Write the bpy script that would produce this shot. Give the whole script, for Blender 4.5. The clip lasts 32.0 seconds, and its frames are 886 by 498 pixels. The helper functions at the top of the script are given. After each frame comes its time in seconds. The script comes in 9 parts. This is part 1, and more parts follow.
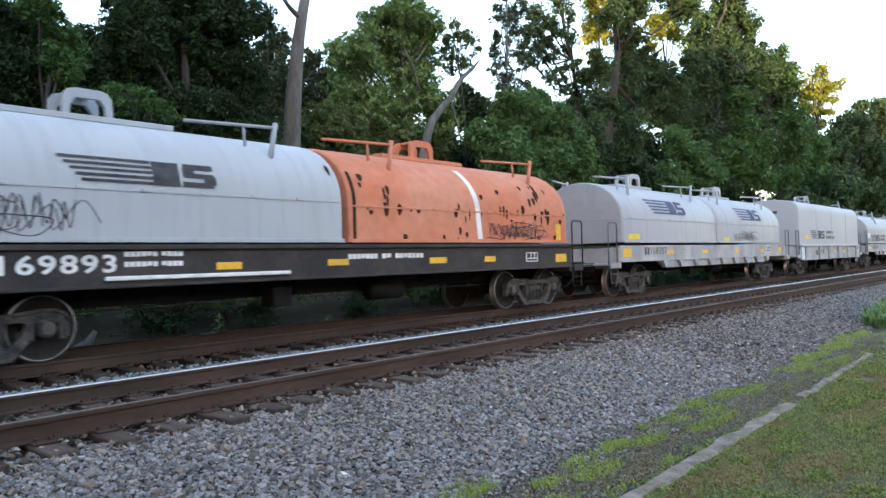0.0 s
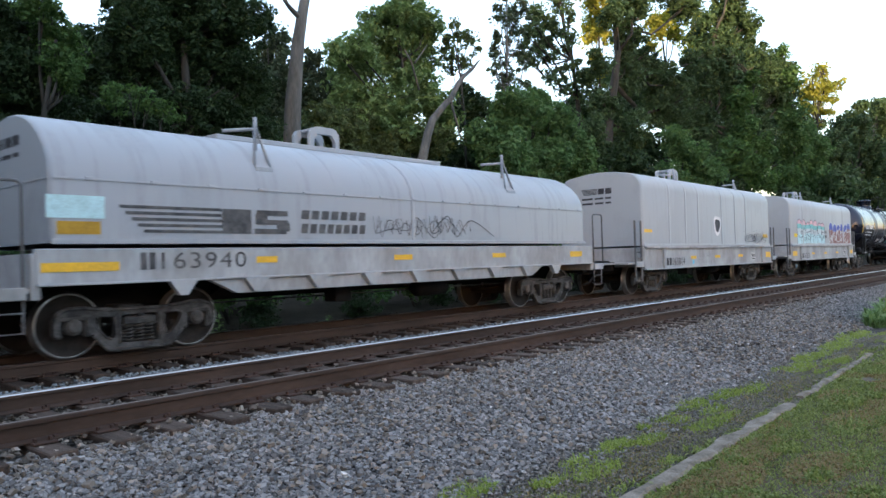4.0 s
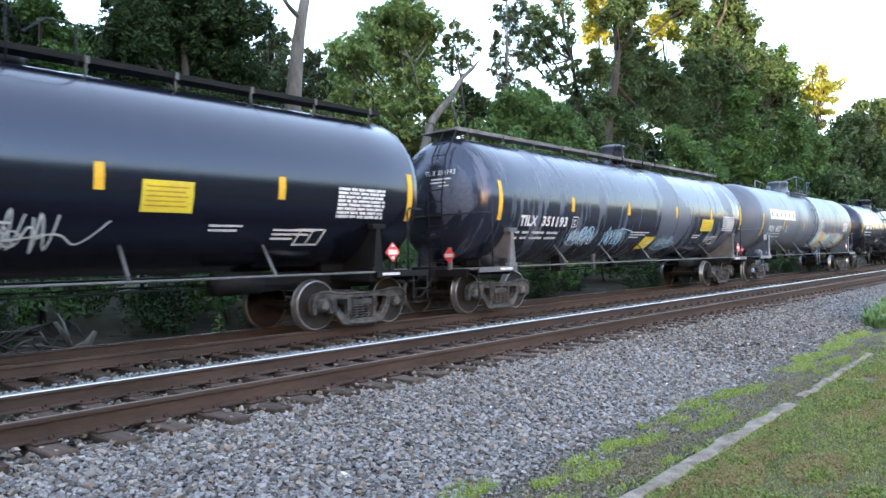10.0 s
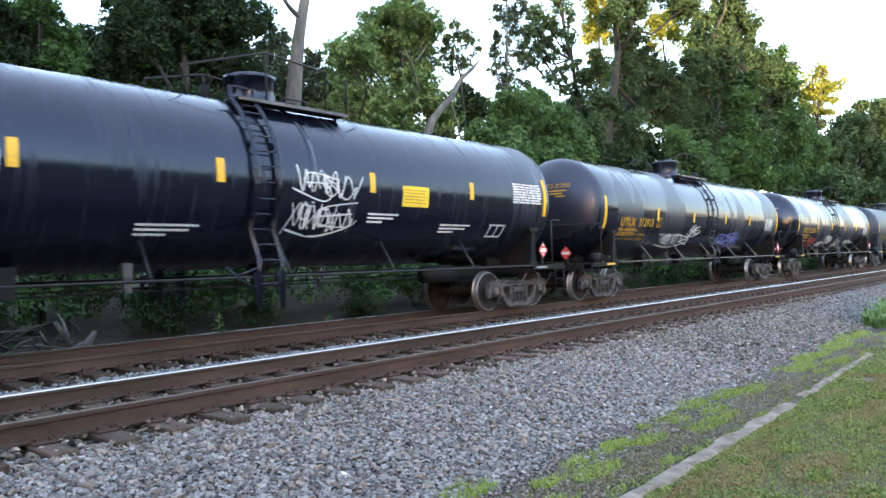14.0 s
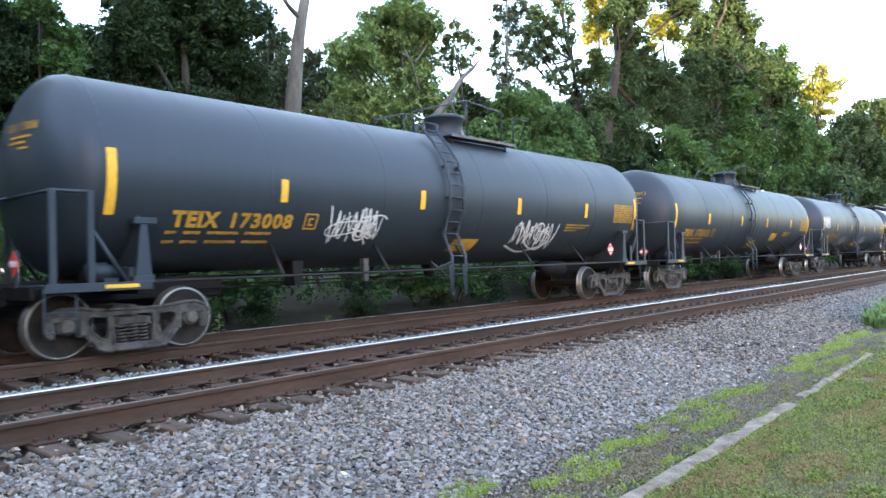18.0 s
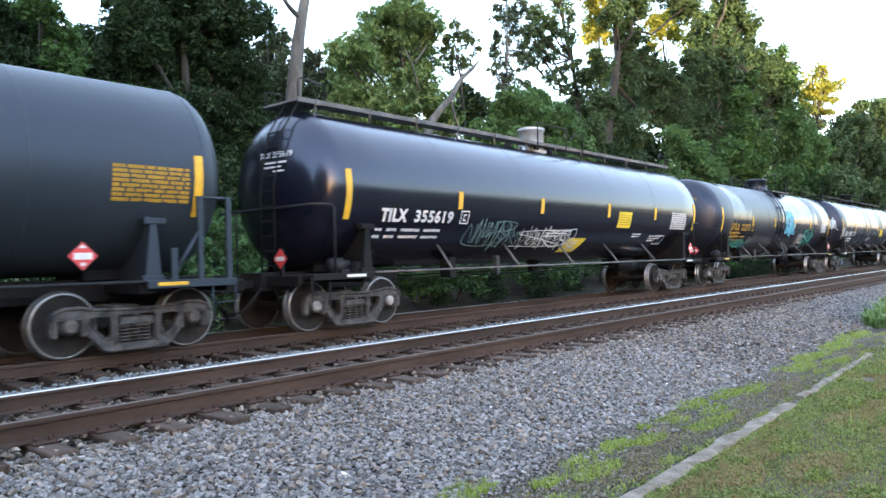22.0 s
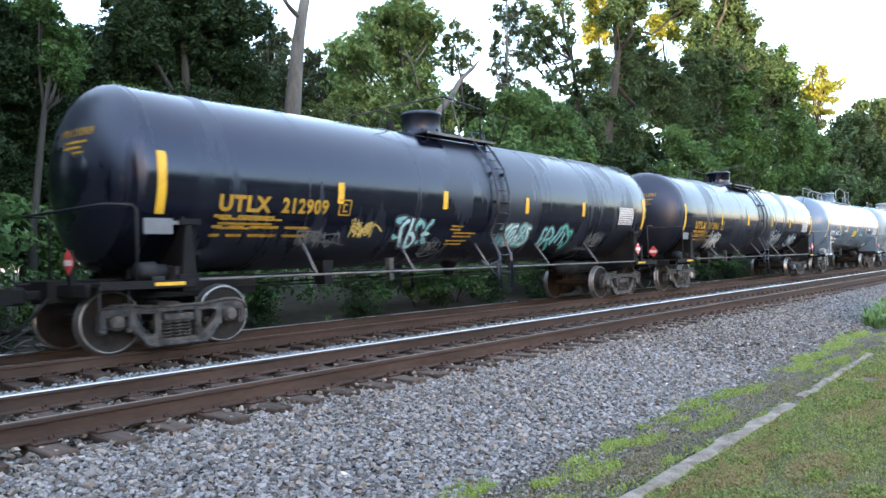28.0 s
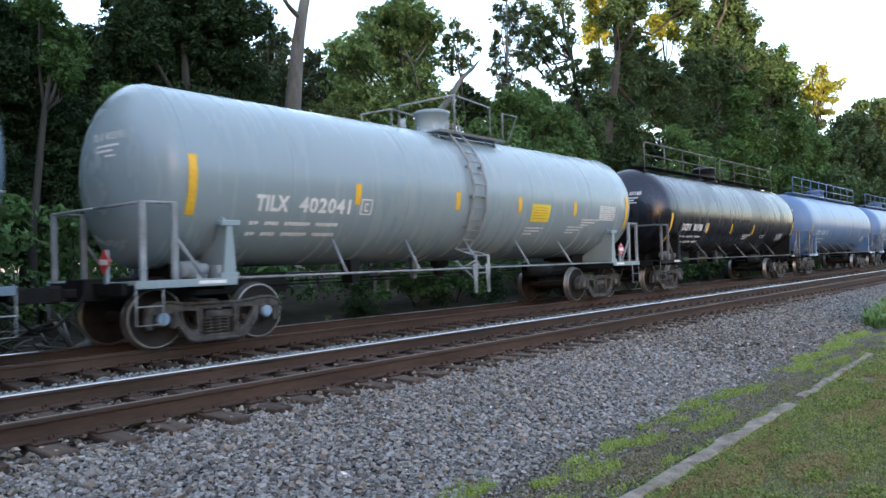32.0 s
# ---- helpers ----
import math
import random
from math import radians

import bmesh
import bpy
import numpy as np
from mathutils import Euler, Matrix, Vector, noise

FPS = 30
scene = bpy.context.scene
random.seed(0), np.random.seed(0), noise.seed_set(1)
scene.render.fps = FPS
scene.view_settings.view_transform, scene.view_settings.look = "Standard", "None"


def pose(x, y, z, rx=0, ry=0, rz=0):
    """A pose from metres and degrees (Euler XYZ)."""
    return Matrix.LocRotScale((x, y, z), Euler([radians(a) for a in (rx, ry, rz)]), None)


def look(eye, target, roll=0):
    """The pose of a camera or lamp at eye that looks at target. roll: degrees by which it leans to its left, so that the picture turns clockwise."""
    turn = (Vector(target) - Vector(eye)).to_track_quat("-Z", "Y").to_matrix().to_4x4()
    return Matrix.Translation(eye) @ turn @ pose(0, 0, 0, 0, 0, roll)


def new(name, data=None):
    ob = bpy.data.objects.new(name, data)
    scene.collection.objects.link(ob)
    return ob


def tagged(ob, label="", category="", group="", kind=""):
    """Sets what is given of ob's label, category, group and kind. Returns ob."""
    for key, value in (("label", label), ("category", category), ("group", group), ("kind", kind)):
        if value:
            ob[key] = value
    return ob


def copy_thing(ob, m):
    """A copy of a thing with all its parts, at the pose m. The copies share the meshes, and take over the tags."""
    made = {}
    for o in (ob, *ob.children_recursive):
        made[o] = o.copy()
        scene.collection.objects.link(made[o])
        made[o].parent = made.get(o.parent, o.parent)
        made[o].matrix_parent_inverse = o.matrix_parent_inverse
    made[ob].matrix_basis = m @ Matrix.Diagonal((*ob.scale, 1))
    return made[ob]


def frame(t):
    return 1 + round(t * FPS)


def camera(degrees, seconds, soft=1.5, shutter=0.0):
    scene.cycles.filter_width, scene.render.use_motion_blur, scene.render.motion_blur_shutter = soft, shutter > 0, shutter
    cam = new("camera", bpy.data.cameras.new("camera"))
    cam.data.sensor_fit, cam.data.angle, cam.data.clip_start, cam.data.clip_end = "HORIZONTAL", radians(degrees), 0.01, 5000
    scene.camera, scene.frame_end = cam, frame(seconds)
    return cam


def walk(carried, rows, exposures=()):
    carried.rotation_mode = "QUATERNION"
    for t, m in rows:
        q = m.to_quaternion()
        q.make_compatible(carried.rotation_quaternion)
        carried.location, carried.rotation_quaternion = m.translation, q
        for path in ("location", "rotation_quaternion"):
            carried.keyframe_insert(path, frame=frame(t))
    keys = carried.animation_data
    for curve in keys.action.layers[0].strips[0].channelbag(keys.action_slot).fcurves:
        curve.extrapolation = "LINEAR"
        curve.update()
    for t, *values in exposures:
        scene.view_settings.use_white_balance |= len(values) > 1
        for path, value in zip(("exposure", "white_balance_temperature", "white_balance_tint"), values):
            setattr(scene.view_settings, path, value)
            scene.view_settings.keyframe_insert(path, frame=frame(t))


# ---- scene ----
# One long straight pair of tracks runs along +x; the train rolls towards -x on the far track. Rail tops are at z = 0.
YC = 11.32            # centre line of the far track
YN = 7.304            # centre line of the near track
EYE = (0.0, 0.0, 1.213)
YAW, PITCH = radians(49.18), radians(0.902)
AHEAD = Vector((math.sin(YAW) * math.cos(PITCH), math.cos(YAW) * math.cos(PITCH), math.sin(PITCH)))

cam = camera(62.37, 32.0, soft=1.5, shutter=0.12)
STAND = look(EYE, Vector(EYE) + AHEAD * 10, -1.584)
walk(cam, [(0, STAND), (32, STAND)], exposures=[(t, 1.78 + e, 6330, 11) for t, e in ((0, 0.29), (3, 0.14), (6, -0.10), (7, 0.06), (8, 0.75), (10, 0.93), (12, 0.85), (13, 0.7), (14, 0.9), (17, 1.1), (21, 1.12), (22, 0.95), (24, 1.0), (25, 0.95), (28, 1.0), (29, 0.95), (30, 0.87), (31, 0.43), (32, 0.3))])

# ---- sky and sun: a bright evening sky; the sun stands low behind the camera, over unseen added woods, and reaches the tree tops alone ----
SUN_EL, SUN_AZ = radians(1.8), radians(214)     # azimuth from +y towards +x
world = bpy.data.worlds.new("world")
scene.world = world
world.use_nodes = True
wn = world.node_tree.nodes
sky = wn.new("ShaderNodeTexSky")
sky.sky_type, sky.sun_disc = "NISHITA", False
sky.sun_elevation, sky.sun_rotation = SUN_EL, SUN_AZ
sky.air_density, sky.dust_density, sky.ozone_density = 1.0, 1.0, 2.0
dim = wn.new("ShaderNodeVectorMath")          # clear sky seen through a thin white veil of cloud
dim.operation = "SCALE"
dim.inputs["Scale"].default_value = 0.66
veil = wn.new("ShaderNodeMix")
veil.data_type = "RGBA"
veil.inputs[0].default_value = 0.42
veil.inputs[7].default_value = (0.50, 0.54, 0.62, 1)
world.node_tree.links.new(sky.outputs[0], dim.inputs[0])
world.node_tree.links.new(dim.outputs[0], veil.inputs[6])
world.node_tree.links.new(veil.outputs[2], wn["Background"].inputs[0])
wn["Background"].inputs[1].default_value = 1.0
sun = new("sun", bpy.data.lights.new("sun", "SUN"))
sun.data.energy, sun.data.angle, sun.data.color = 3.4, radians(0.6), (1.0, 0.74, 0.40)
sun_from = Vector((math.sin(SUN_AZ) * math.cos(SUN_EL), math.cos(SUN_AZ) * math.cos(SUN_EL), math.sin(SUN_EL)))
sun.matrix_world = look(sun_from * 200, (0, 0, 0))


# ---- materials ----
def surface(name, a, b=None, scale=4.0, rough=0.6, rough2=None, metal=0.0, bump=0.0, bump_scale=None, stretch=(1, 1, 1),
            edge=(0.35, 0.65), random_mix=0.0, coat=0.0, fine=0.15, island=False):
    """Two colours mixed by noise at two scales, with roughness and bump that follow it."""
    m = bpy.data.materials.new(name)
    m.use_nodes = True
    n, l = m.node_tree.nodes, m.node_tree.links
    bs = n["Principled BSDF"]
    b = b or a
    rough2 = rough if rough2 is None else rough2
    co = n.new("ShaderNodeTexCoord")
    info = n.new("ShaderNodeObjectInfo")
    mp = n.new("ShaderNodeMapping")
    mp.inputs["Scale"].default_value = stretch
    shift = n.new("ShaderNodeVectorMath")
    shift.operation = "SCALE"
    shift.inputs[0].default_value = (37.0, 11.0, 5.0)
    l.new(info.outputs["Random"], shift.inputs["Scale"])
    l.new(shift.outputs[0], mp.inputs["Location"])
    l.new(co.outputs["Object"], mp.inputs["Vector"])
    big = n.new("ShaderNodeTexNoise")
    big.inputs["Scale"].default_value, big.inputs["Detail"].default_value, big.inputs["Roughness"].default_value = scale, 5, 0.6
    small = n.new("ShaderNodeTexNoise")
    small.inputs["Scale"].default_value, small.inputs["Detail"].default_value = scale * 9, 3
    for t in (big, small):
        l.new(mp.outputs[0], t.inputs["Vector"])
    ramp = n.new("ShaderNodeMapRange")
    ramp.inputs["From Min"].default_value, ramp.inputs["From Max"].default_value = edge
    l.new(big.outputs[0], ramp.inputs[0])
    fac = ramp.outputs[0]
    if random_mix or island:
        geo = n.new("ShaderNodeNewGeometry")
        mx = n.new("ShaderNodeMix")
        mx.inputs[0].default_value = random_mix or 0.6
        l.new(fac, mx.inputs[2])
        l.new(geo.outputs["Random Per Island"] if island else info.outputs["Random"], mx.inputs[3])
        fac = mx.outputs[0]
    col = n.new("ShaderNodeMix")
    col.data_type = "RGBA"
    col.inputs[6].default_value, col.inputs[7].default_value = (*a, 1), (*b, 1)
    l.new(fac, col.inputs[0])
    grain = n.new("ShaderNodeMapRange")
    grain.inputs["To Min"].default_value, grain.inputs["To Max"].default_value = 1 - fine * 2, 1 + fine * 2
    l.new(small.outputs[0], grain.inputs[0])
    mul = n.new("ShaderNodeVectorMath")
    mul.operation = "SCALE"
    l.new(col.outputs[2], mul.inputs[0])
    l.new(grain.outputs[0], mul.inputs["Scale"])
    l.new(mul.outputs[0], bs.inputs["Base Color"])
    rr = n.new("ShaderNodeMapRange")
    rr.inputs["To Min"].default_value, rr.inputs["To Max"].default_value = rough, rough2
    l.new(ramp.outputs[0], rr.inputs[0])
    l.new(rr.outputs[0], bs.inputs["Roughness"])
    bs.inputs["Metallic"].default_value = metal
    bs.inputs["Specular IOR Level"].default_value = 0.5 if rough < 0.5 or metal else 0.16     # dust and soot kill the sheen
    bs.inputs["Coat Weight"].default_value = coat
    if bump:
        bp = n.new("ShaderNodeBump")
        bp.inputs["Strength"].default_value, bp.inputs["Distance"].default_value = bump, 0.02
        src = small
        if bump_scale:
            src = n.new("ShaderNodeTexNoise")
            src.inputs["Scale"].default_value, src.inputs["Detail"].default_value = bump_scale, 4
            l.new(mp.outputs[0], src.inputs["Vector"])
        l.new(src.outputs[0], bp.inputs["Height"])
        l.new(bp.outputs[0], bs.inputs["Normal"])
    return m


def leaf_material(name, dark, light, through_light=0.35):
    """Leaves: each one its own green, some of the light passing through."""
    m = surface(name, dark, light, scale=0.35, rough=0.55, random_mix=0.7, island=True, fine=0.1)
    n, l = m.node_tree.nodes, m.node_tree.links
    bs, out = n["Principled BSDF"], n["Material Output"]
    tr = n.new("ShaderNodeBsdfTranslucent")
    tint = n.new("ShaderNodeMix")
    tint.data_type, tint.blend_type = "RGBA", "MULTIPLY"
    tint.inputs[0].default_value = 1.0
    tint.inputs[7].default_value = (1.1, 1.15, 0.78, 1)
    l.new(bs.inputs["Base Color"].links[0].from_socket, tint.inputs[6])
    l.new(tint.outputs[2], tr.inputs[0])
    mix = n.new("ShaderNodeMixShader")
    mix.inputs[0].default_value = through_light
    l.new(bs.outputs[0], mix.inputs[1])
    l.new(tr.outputs[0], mix.inputs[2])
    l.new(mix.outputs[0], out.inputs[0])
    return m


def tank_paint(name, base, dust, gloss=0.22, matt=0.6, streaks=0.5, patches=0.4, coat=1.0, share=0.72):
    """Gloss paint with runs of dried dirt down the sides and dull repainted patches: the dirt dulls the gloss."""
    m = bpy.data.materials.new(name)
    m.use_nodes = True
    n, l = m.node_tree.nodes, m.node_tree.links
    bs = n["Principled BSDF"]
    co, info = n.new("ShaderNodeTexCoord"), n.new("ShaderNodeObjectInfo")
    shift = n.new("ShaderNodeVectorMath")
    shift.operation = "SCALE"
    shift.inputs[0].default_value = (91.0, 13.0, 7.0)
    l.new(info.outputs["Random"], shift.inputs["Scale"])

    def noise_at(stretch, scale, detail=4, rough=0.6):
        mp = n.new("ShaderNodeMapping")
        mp.inputs["Scale"].default_value = stretch
        l.new(shift.outputs[0], mp.inputs["Location"])
        l.new(co.outputs["Object"], mp.inputs["Vector"])
        t = n.new("ShaderNodeTexNoise")
        t.inputs["Scale"].default_value, t.inputs["Detail"].default_value, t.inputs["Roughness"].default_value = scale, detail, rough
        l.new(mp.outputs[0], t.inputs["Vector"])
        return t.outputs[0]

    def ramp(src, lo, hi):
        r = n.new("ShaderNodeMapRange")
        r.inputs["From Min"].default_value, r.inputs["From Max"].default_value = lo, hi
        l.new(src, r.inputs[0])
        return r.outputs[0]

    def times(a, k):
        t = n.new("ShaderNodeMath")
        t.operation = "MULTIPLY"
        l.new(a, t.inputs[0])
        if isinstance(k, float):
            t.inputs[1].default_value = k
        else:
            l.new(k, t.inputs[1])
        return t.outputs[0]

    runs = noise_at((3.6, 0.4, 0.30), 1.6, 5)
    run = times(ramp(runs, 0.53, 0.62), streaks)
    blend = n.new("ShaderNodeMath")          # dull patches whose lower edges break up into runs
    blend.operation = "ADD"
    l.new(noise_at((0.30, 0.1, 0.16), 1.25, 2), blend.inputs[0])
    l.new(times(runs, 0.35), blend.inputs[1])
    patch = times(ramp(blend.outputs[0], share, share + 0.03), patches)
    speck = noise_at((1, 1, 1), 14, 3)
    mx = n.new("ShaderNodeMath")
    mx.operation = "MAXIMUM"
    l.new(run, mx.inputs[0])
    l.new(patch, mx.inputs[1])
    col = n.new("ShaderNodeMix")
    col.data_type = "RGBA"
    col.inputs[6].default_value, col.inputs[7].default_value = (*base, 1), (*dust, 1)
    l.new(times(mx.outputs[0], speck), col.inputs[0])
    l.new(col.outputs[2], bs.inputs["Base Color"])
    rr = n.new("ShaderNodeMapRange")
    rr.inputs["To Min"].default_value, rr.inputs["To Max"].default_value = gloss, matt
    l.new(mx.outputs[0], rr.inputs[0])
    l.new(rr.outputs[0], bs.inputs["Roughness"])
    bp = n.new("ShaderNodeBump")
    bs.inputs["Coat Weight"].default_value, bs.inputs["Coat IOR"].default_value = coat * 0.3, 1.5
    # sky's blue reflection is put into the sheen tint and dark base colours
    bs.inputs["Specular Tint"].default_value = (0.66, 0.74, 1.0, 1)
    bs.inputs["Specular IOR Level"].default_value = 0.42 + 0.25 * coat
    l.new(rr.outputs[0], bs.inputs["Coat Roughness"])
    bp.inputs["Strength"].default_value, bp.inputs["Distance"].default_value = 0.06, 0.02
    l.new(noise_at((1, 1, 0.6), 1.3, 2), bp.inputs["Height"])
    l.new(bp.outputs[0], bs.inputs["Normal"])
    return m


M = {}
M["black_tank"] = tank_paint("gloss black tank paint", (0.004, 0.005, 0.011), (0.016, 0.019, 0.028), 0.17, 0.5, 0.35, 0.7, 0.4, 0.75)
M["patchy_black"] = tank_paint("black tank paint gone dull in broad patches", (0.004, 0.005, 0.010), (0.018, 0.022, 0.031), 0.16, 0.48, 0.35, 0.75, 0.6, 0.685)
M["clean_black"] = tank_paint("clean black tank paint", (0.005, 0.006, 0.012), (0.018, 0.020, 0.028), 0.19, 0.30, 0.25, 0.2)
M["grey_black"] = tank_paint("weathered grey-black tank paint", (0.020, 0.028, 0.034), (0.036, 0.043, 0.049), 0.45, 0.6, 0.3, 0.3, 0.15)
M["blotched_black"] = tank_paint("grey-black tank paint with pale dull blotches", (0.016, 0.020, 0.033), (0.15, 0.175, 0.225), 0.2, 0.55, 0.25, 0.8, 0.8, 0.695)
M["grey_tank"] = tank_paint("blue-grey tank paint", (0.085, 0.106, 0.132), (0.17, 0.197, 0.232), 0.34, 0.55, 0.35, 0.8, 0.35)
M["light_grey"] = tank_paint("light grey tank paint", (0.128, 0.176, 0.228), (0.15, 0.18, 0.205), 0.17, 0.4, 0.45, 0.2, 0.7)
M["pale_grey"] = tank_paint("pale grey tank paint", (0.225, 0.282, 0.305), (0.18, 0.207, 0.215), 0.25, 0.45, 0.2, 0.2, 0.4)
M["blue_tank"] = tank_paint("pale blue tank paint", (0.09, 0.16, 0.29), (0.19, 0.23, 0.28), 0.35, 0.6, 0.3, 0.2, 0.3)
M["brown_black"] = tank_paint("brownish black tank paint", (0.007, 0.0068, 0.008), (0.026, 0.023, 0.021), 0.25, 0.5, 0.5, 0.4, 0.5)
M["hood_grey"] = tank_paint("weathered light grey hood paint", (0.36, 0.385, 0.40), (0.25, 0.25, 0.245), 0.5, 0.7, 0.4, 0.25, 0.0)
M["hood_aluminium"] = tank_paint("dull silver-grey hood paint", (0.32, 0.34, 0.36), (0.20, 0.20, 0.20), 0.42, 0.62, 0.5, 0.3, 0.0)
M["hood_orange"] = surface("faded orange hood paint", (0.47, 0.15, 0.075), (0.50, 0.23, 0.15), 0.5, 0.6, 0.8, bump=0.08, bump_scale=3, fine=0.12)
M["rust_patch"] = surface("dark rust where paint has flaked", (0.0233, 0.012, 0.008), (0.06, 0.0233, 0.0133), 9, 0.9)
M["sill_grey"] = surface("dirty light grey sill paint", (0.37, 0.385, 0.40), (0.25, 0.25, 0.25), 1.2, 0.6, 0.8, stretch=(1, 1, 0.5), fine=0.1)
M["sill_dark"] = surface("dirty black sill paint", (0.03, 0.0287, 0.03), (0.06, 0.0533, 0.05), 1.5, 0.6, 0.8)
M["under"] = surface("sooty underframe steel", (0.005, 0.0054, 0.0064), (0.0145, 0.0142, 0.0145), 3, 0.6, 0.85)
M["truck"] = surface("grimy cast steel", (0.028, 0.0285, 0.030), (0.10, 0.098, 0.096), 6, 0.65, 0.9, bump=0.25, fine=0.3)
M["wheel"] = surface("brown rusty wheel plate", (0.014, 0.0132, 0.0132), (0.030, 0.0275, 0.026), 6, 0.75, 0.9)
M["tread"] = surface("bright rolled wheel rim", (0.34, 0.335, 0.33), (0.22, 0.215, 0.21), 8, 0.35, 0.5, metal=0.9)
M["rod_light"] = surface("pale grey painted pipe", (0.26, 0.285, 0.31), (0.17, 0.18, 0.19), 3, 0.5, 0.7)
M["cap_blue"] = surface("faded blue bearing cap", (0.17, 0.29, 0.44), (0.24, 0.35, 0.46), 9, 0.5)
M["cap_white"] = surface("pale grey bearing cap", (0.36, 0.36, 0.36), (0.22, 0.21, 0.2), 12, 0.5)
M["cap_dark"] = surface("dirty bearing cap", (0.07, 0.066, 0.062), (0.115, 0.11, 0.105), 12, 0.6)
M["spring"] = surface("oily spring steel", (0.0813, 0.0781, 0.075), (0.0312, 0.0281, 0.025), 10, 0.5, 0.7)
M["rod"] = surface("grey painted pipe", (0.15, 0.15, 0.156), (0.0875, 0.0875, 0.0875), 2, 0.5, 0.7)
M["rod_black"] = surface("black painted pipe", (0.013, 0.0145, 0.018), (0.030, 0.031, 0.034), 3, 0.5, 0.7)
M["yellow"] = surface("yellow reflective tape", (0.74, 0.42, 0.016), (0.62, 0.36, 0.03), 3, 0.45, 0.6)
M["lemon"] = surface("lemon yellow panel", (0.72, 0.56, 0.04), (0.62, 0.47, 0.06), 3, 0.5)
M["silver"] = surface("dented silver paint", (0.42, 0.44, 0.46), (0.28, 0.29, 0.30), 4, 0.4, 0.55, metal=0.3)
M["white"] = surface("white stencil paint", (0.74, 0.74, 0.74), (0.58, 0.58, 0.58), 4, 0.55)
M["grey_mark"] = surface("faded grey stencil paint", (0.30, 0.30, 0.30), (0.22, 0.22, 0.22), 6, 0.6)
M["mid_mark"] = surface("worn dark grey stencil paint", (0.05, 0.05, 0.055), (0.12, 0.12, 0.12), 6, 0.6)
M["old_yellow"] = surface("faded yellow stencil paint", (0.44, 0.26, 0.035), (0.32, 0.185, 0.028), 5, 0.6)
M["black_mark"] = surface("faded black stencil paint", (0.03, 0.03, 0.035), (0.07, 0.07, 0.075), 6, 0.6)
M["blue_mark"] = surface("faded slate-blue stencil paint", (0.045, 0.05, 0.105), (0.085, 0.09, 0.155), 4, 0.6)
M["red"] = surface("red placard film", (0.62, 0.045, 0.05), (0.5, 0.05, 0.05), 5, 0.45)
for key, c in dict(sp_white=(0.6, 0.63, 0.64), sp_blue=(0.16, 0.5, 0.68), sp_aqua=(0.25, 0.62, 0.62), sp_green=(0.10, 0.42, 0.36),
                   sp_lilac=(0.22, 0.24, 0.62), sp_pink=(0.70, 0.45, 0.50), sp_teal=(0.22, 0.52, 0.53), sp_pale=(0.48, 0.70, 0.74),
                   sp_brown=(0.26, 0.12, 0.11), sp_navy=(0.10, 0.13, 0.42), sp_dark=(0.04, 0.04, 0.05), sp_yellow=(0.66, 0.50, 0.16),
                   sp_lilac_grey=(0.36, 0.37, 0.46), sp_sky=(0.40, 0.60, 0.78), sp_soot=(0.055, 0.055, 0.06), sp_ice=(0.55, 0.63, 0.66), sp_sand=(0.5, 0.34, 0.2), sp_red=(0.45, 0.07, 0.06), sp_orange=(0.6, 0.28, 0.03), sp_dull=(0.15, 0.24, 0.25), sp_grey=(0.16, 0.17, 0.18), sp_cream=(0.65, 0.6, 0.42)).items():
    M[key] = surface("spray paint " + key[3:], c, tuple(x * 0.8 for x in c), 5, 0.55, 0.7)
M["rail_rust"] = surface("brown weathered rail steel", (0.038, 0.0255, 0.020), (0.066, 0.045, 0.036), 2.5, 0.75, 0.9, stretch=(0.3, 1, 1), bump=0.05)
M["rail_bright"] = surface("polished rail head", (0.58, 0.57, 0.56), (0.48, 0.47, 0.46), 2, 0.22, 0.34, metal=1.0, stretch=(0.1, 3, 3), fine=0.03)
M["rail_dull"] = surface("dull worn rail top", (0.10, 0.08, 0.07), (0.15, 0.125, 0.11), 2, 0.5, 0.65, stretch=(0.2, 3, 3), fine=0.05)
M["tie"] = surface("weathered creosoted oak", (0.024, 0.018, 0.015), (0.095, 0.070, 0.057), 3, 0.85, stretch=(6, 0.7, 4), random_mix=0.4, bump=0.4)
M["plate"] = surface("rusted tie plate", (0.062, 0.036, 0.028), (0.045, 0.029, 0.024), 8, 0.9, random_mix=0.3, bump=0.2)
M["stone"] = surface("crushed grey stone", (0.063, 0.061, 0.062), (0.290, 0.282, 0.280), 1.2, 0.8, island=True, random_mix=0.8, bump=0.35, bump_scale=60, edge=(0.3, 0.7))
M["sand_gravel"] = surface("fine brown-grey gravel and dust", (0.085, 0.076, 0.066), (0.235, 0.212, 0.185), 1.2, 0.9, island=True, random_mix=0.7, bump=0.3, bump_scale=60)
M["stone_pale"] = surface("bluish fresh stone", (0.111, 0.126, 0.141), (0.281, 0.311, 0.326), 1.2, 0.8, island=True, random_mix=0.75, bump=0.3, bump_scale=60)
M["stone_grimy"] = surface("grimy brown-grey stone", (0.04, 0.035, 0.030), (0.20, 0.178, 0.155), 1.2, 0.85, island=True, random_mix=0.9, bump=0.35, bump_scale=60, edge=(0.3, 0.7))
M["stone_brown"] = surface("brownish ballast stone", (0.07, 0.058, 0.048), (0.28, 0.24, 0.205), 1.2, 0.85, island=True, random_mix=0.9, bump=0.35, bump_scale=60)
M["stone_white"] = surface("chalky white stone", (0.425, 0.416, 0.399), (0.578, 0.57, 0.552), 9, 0.85, island=True, random_mix=0.6)
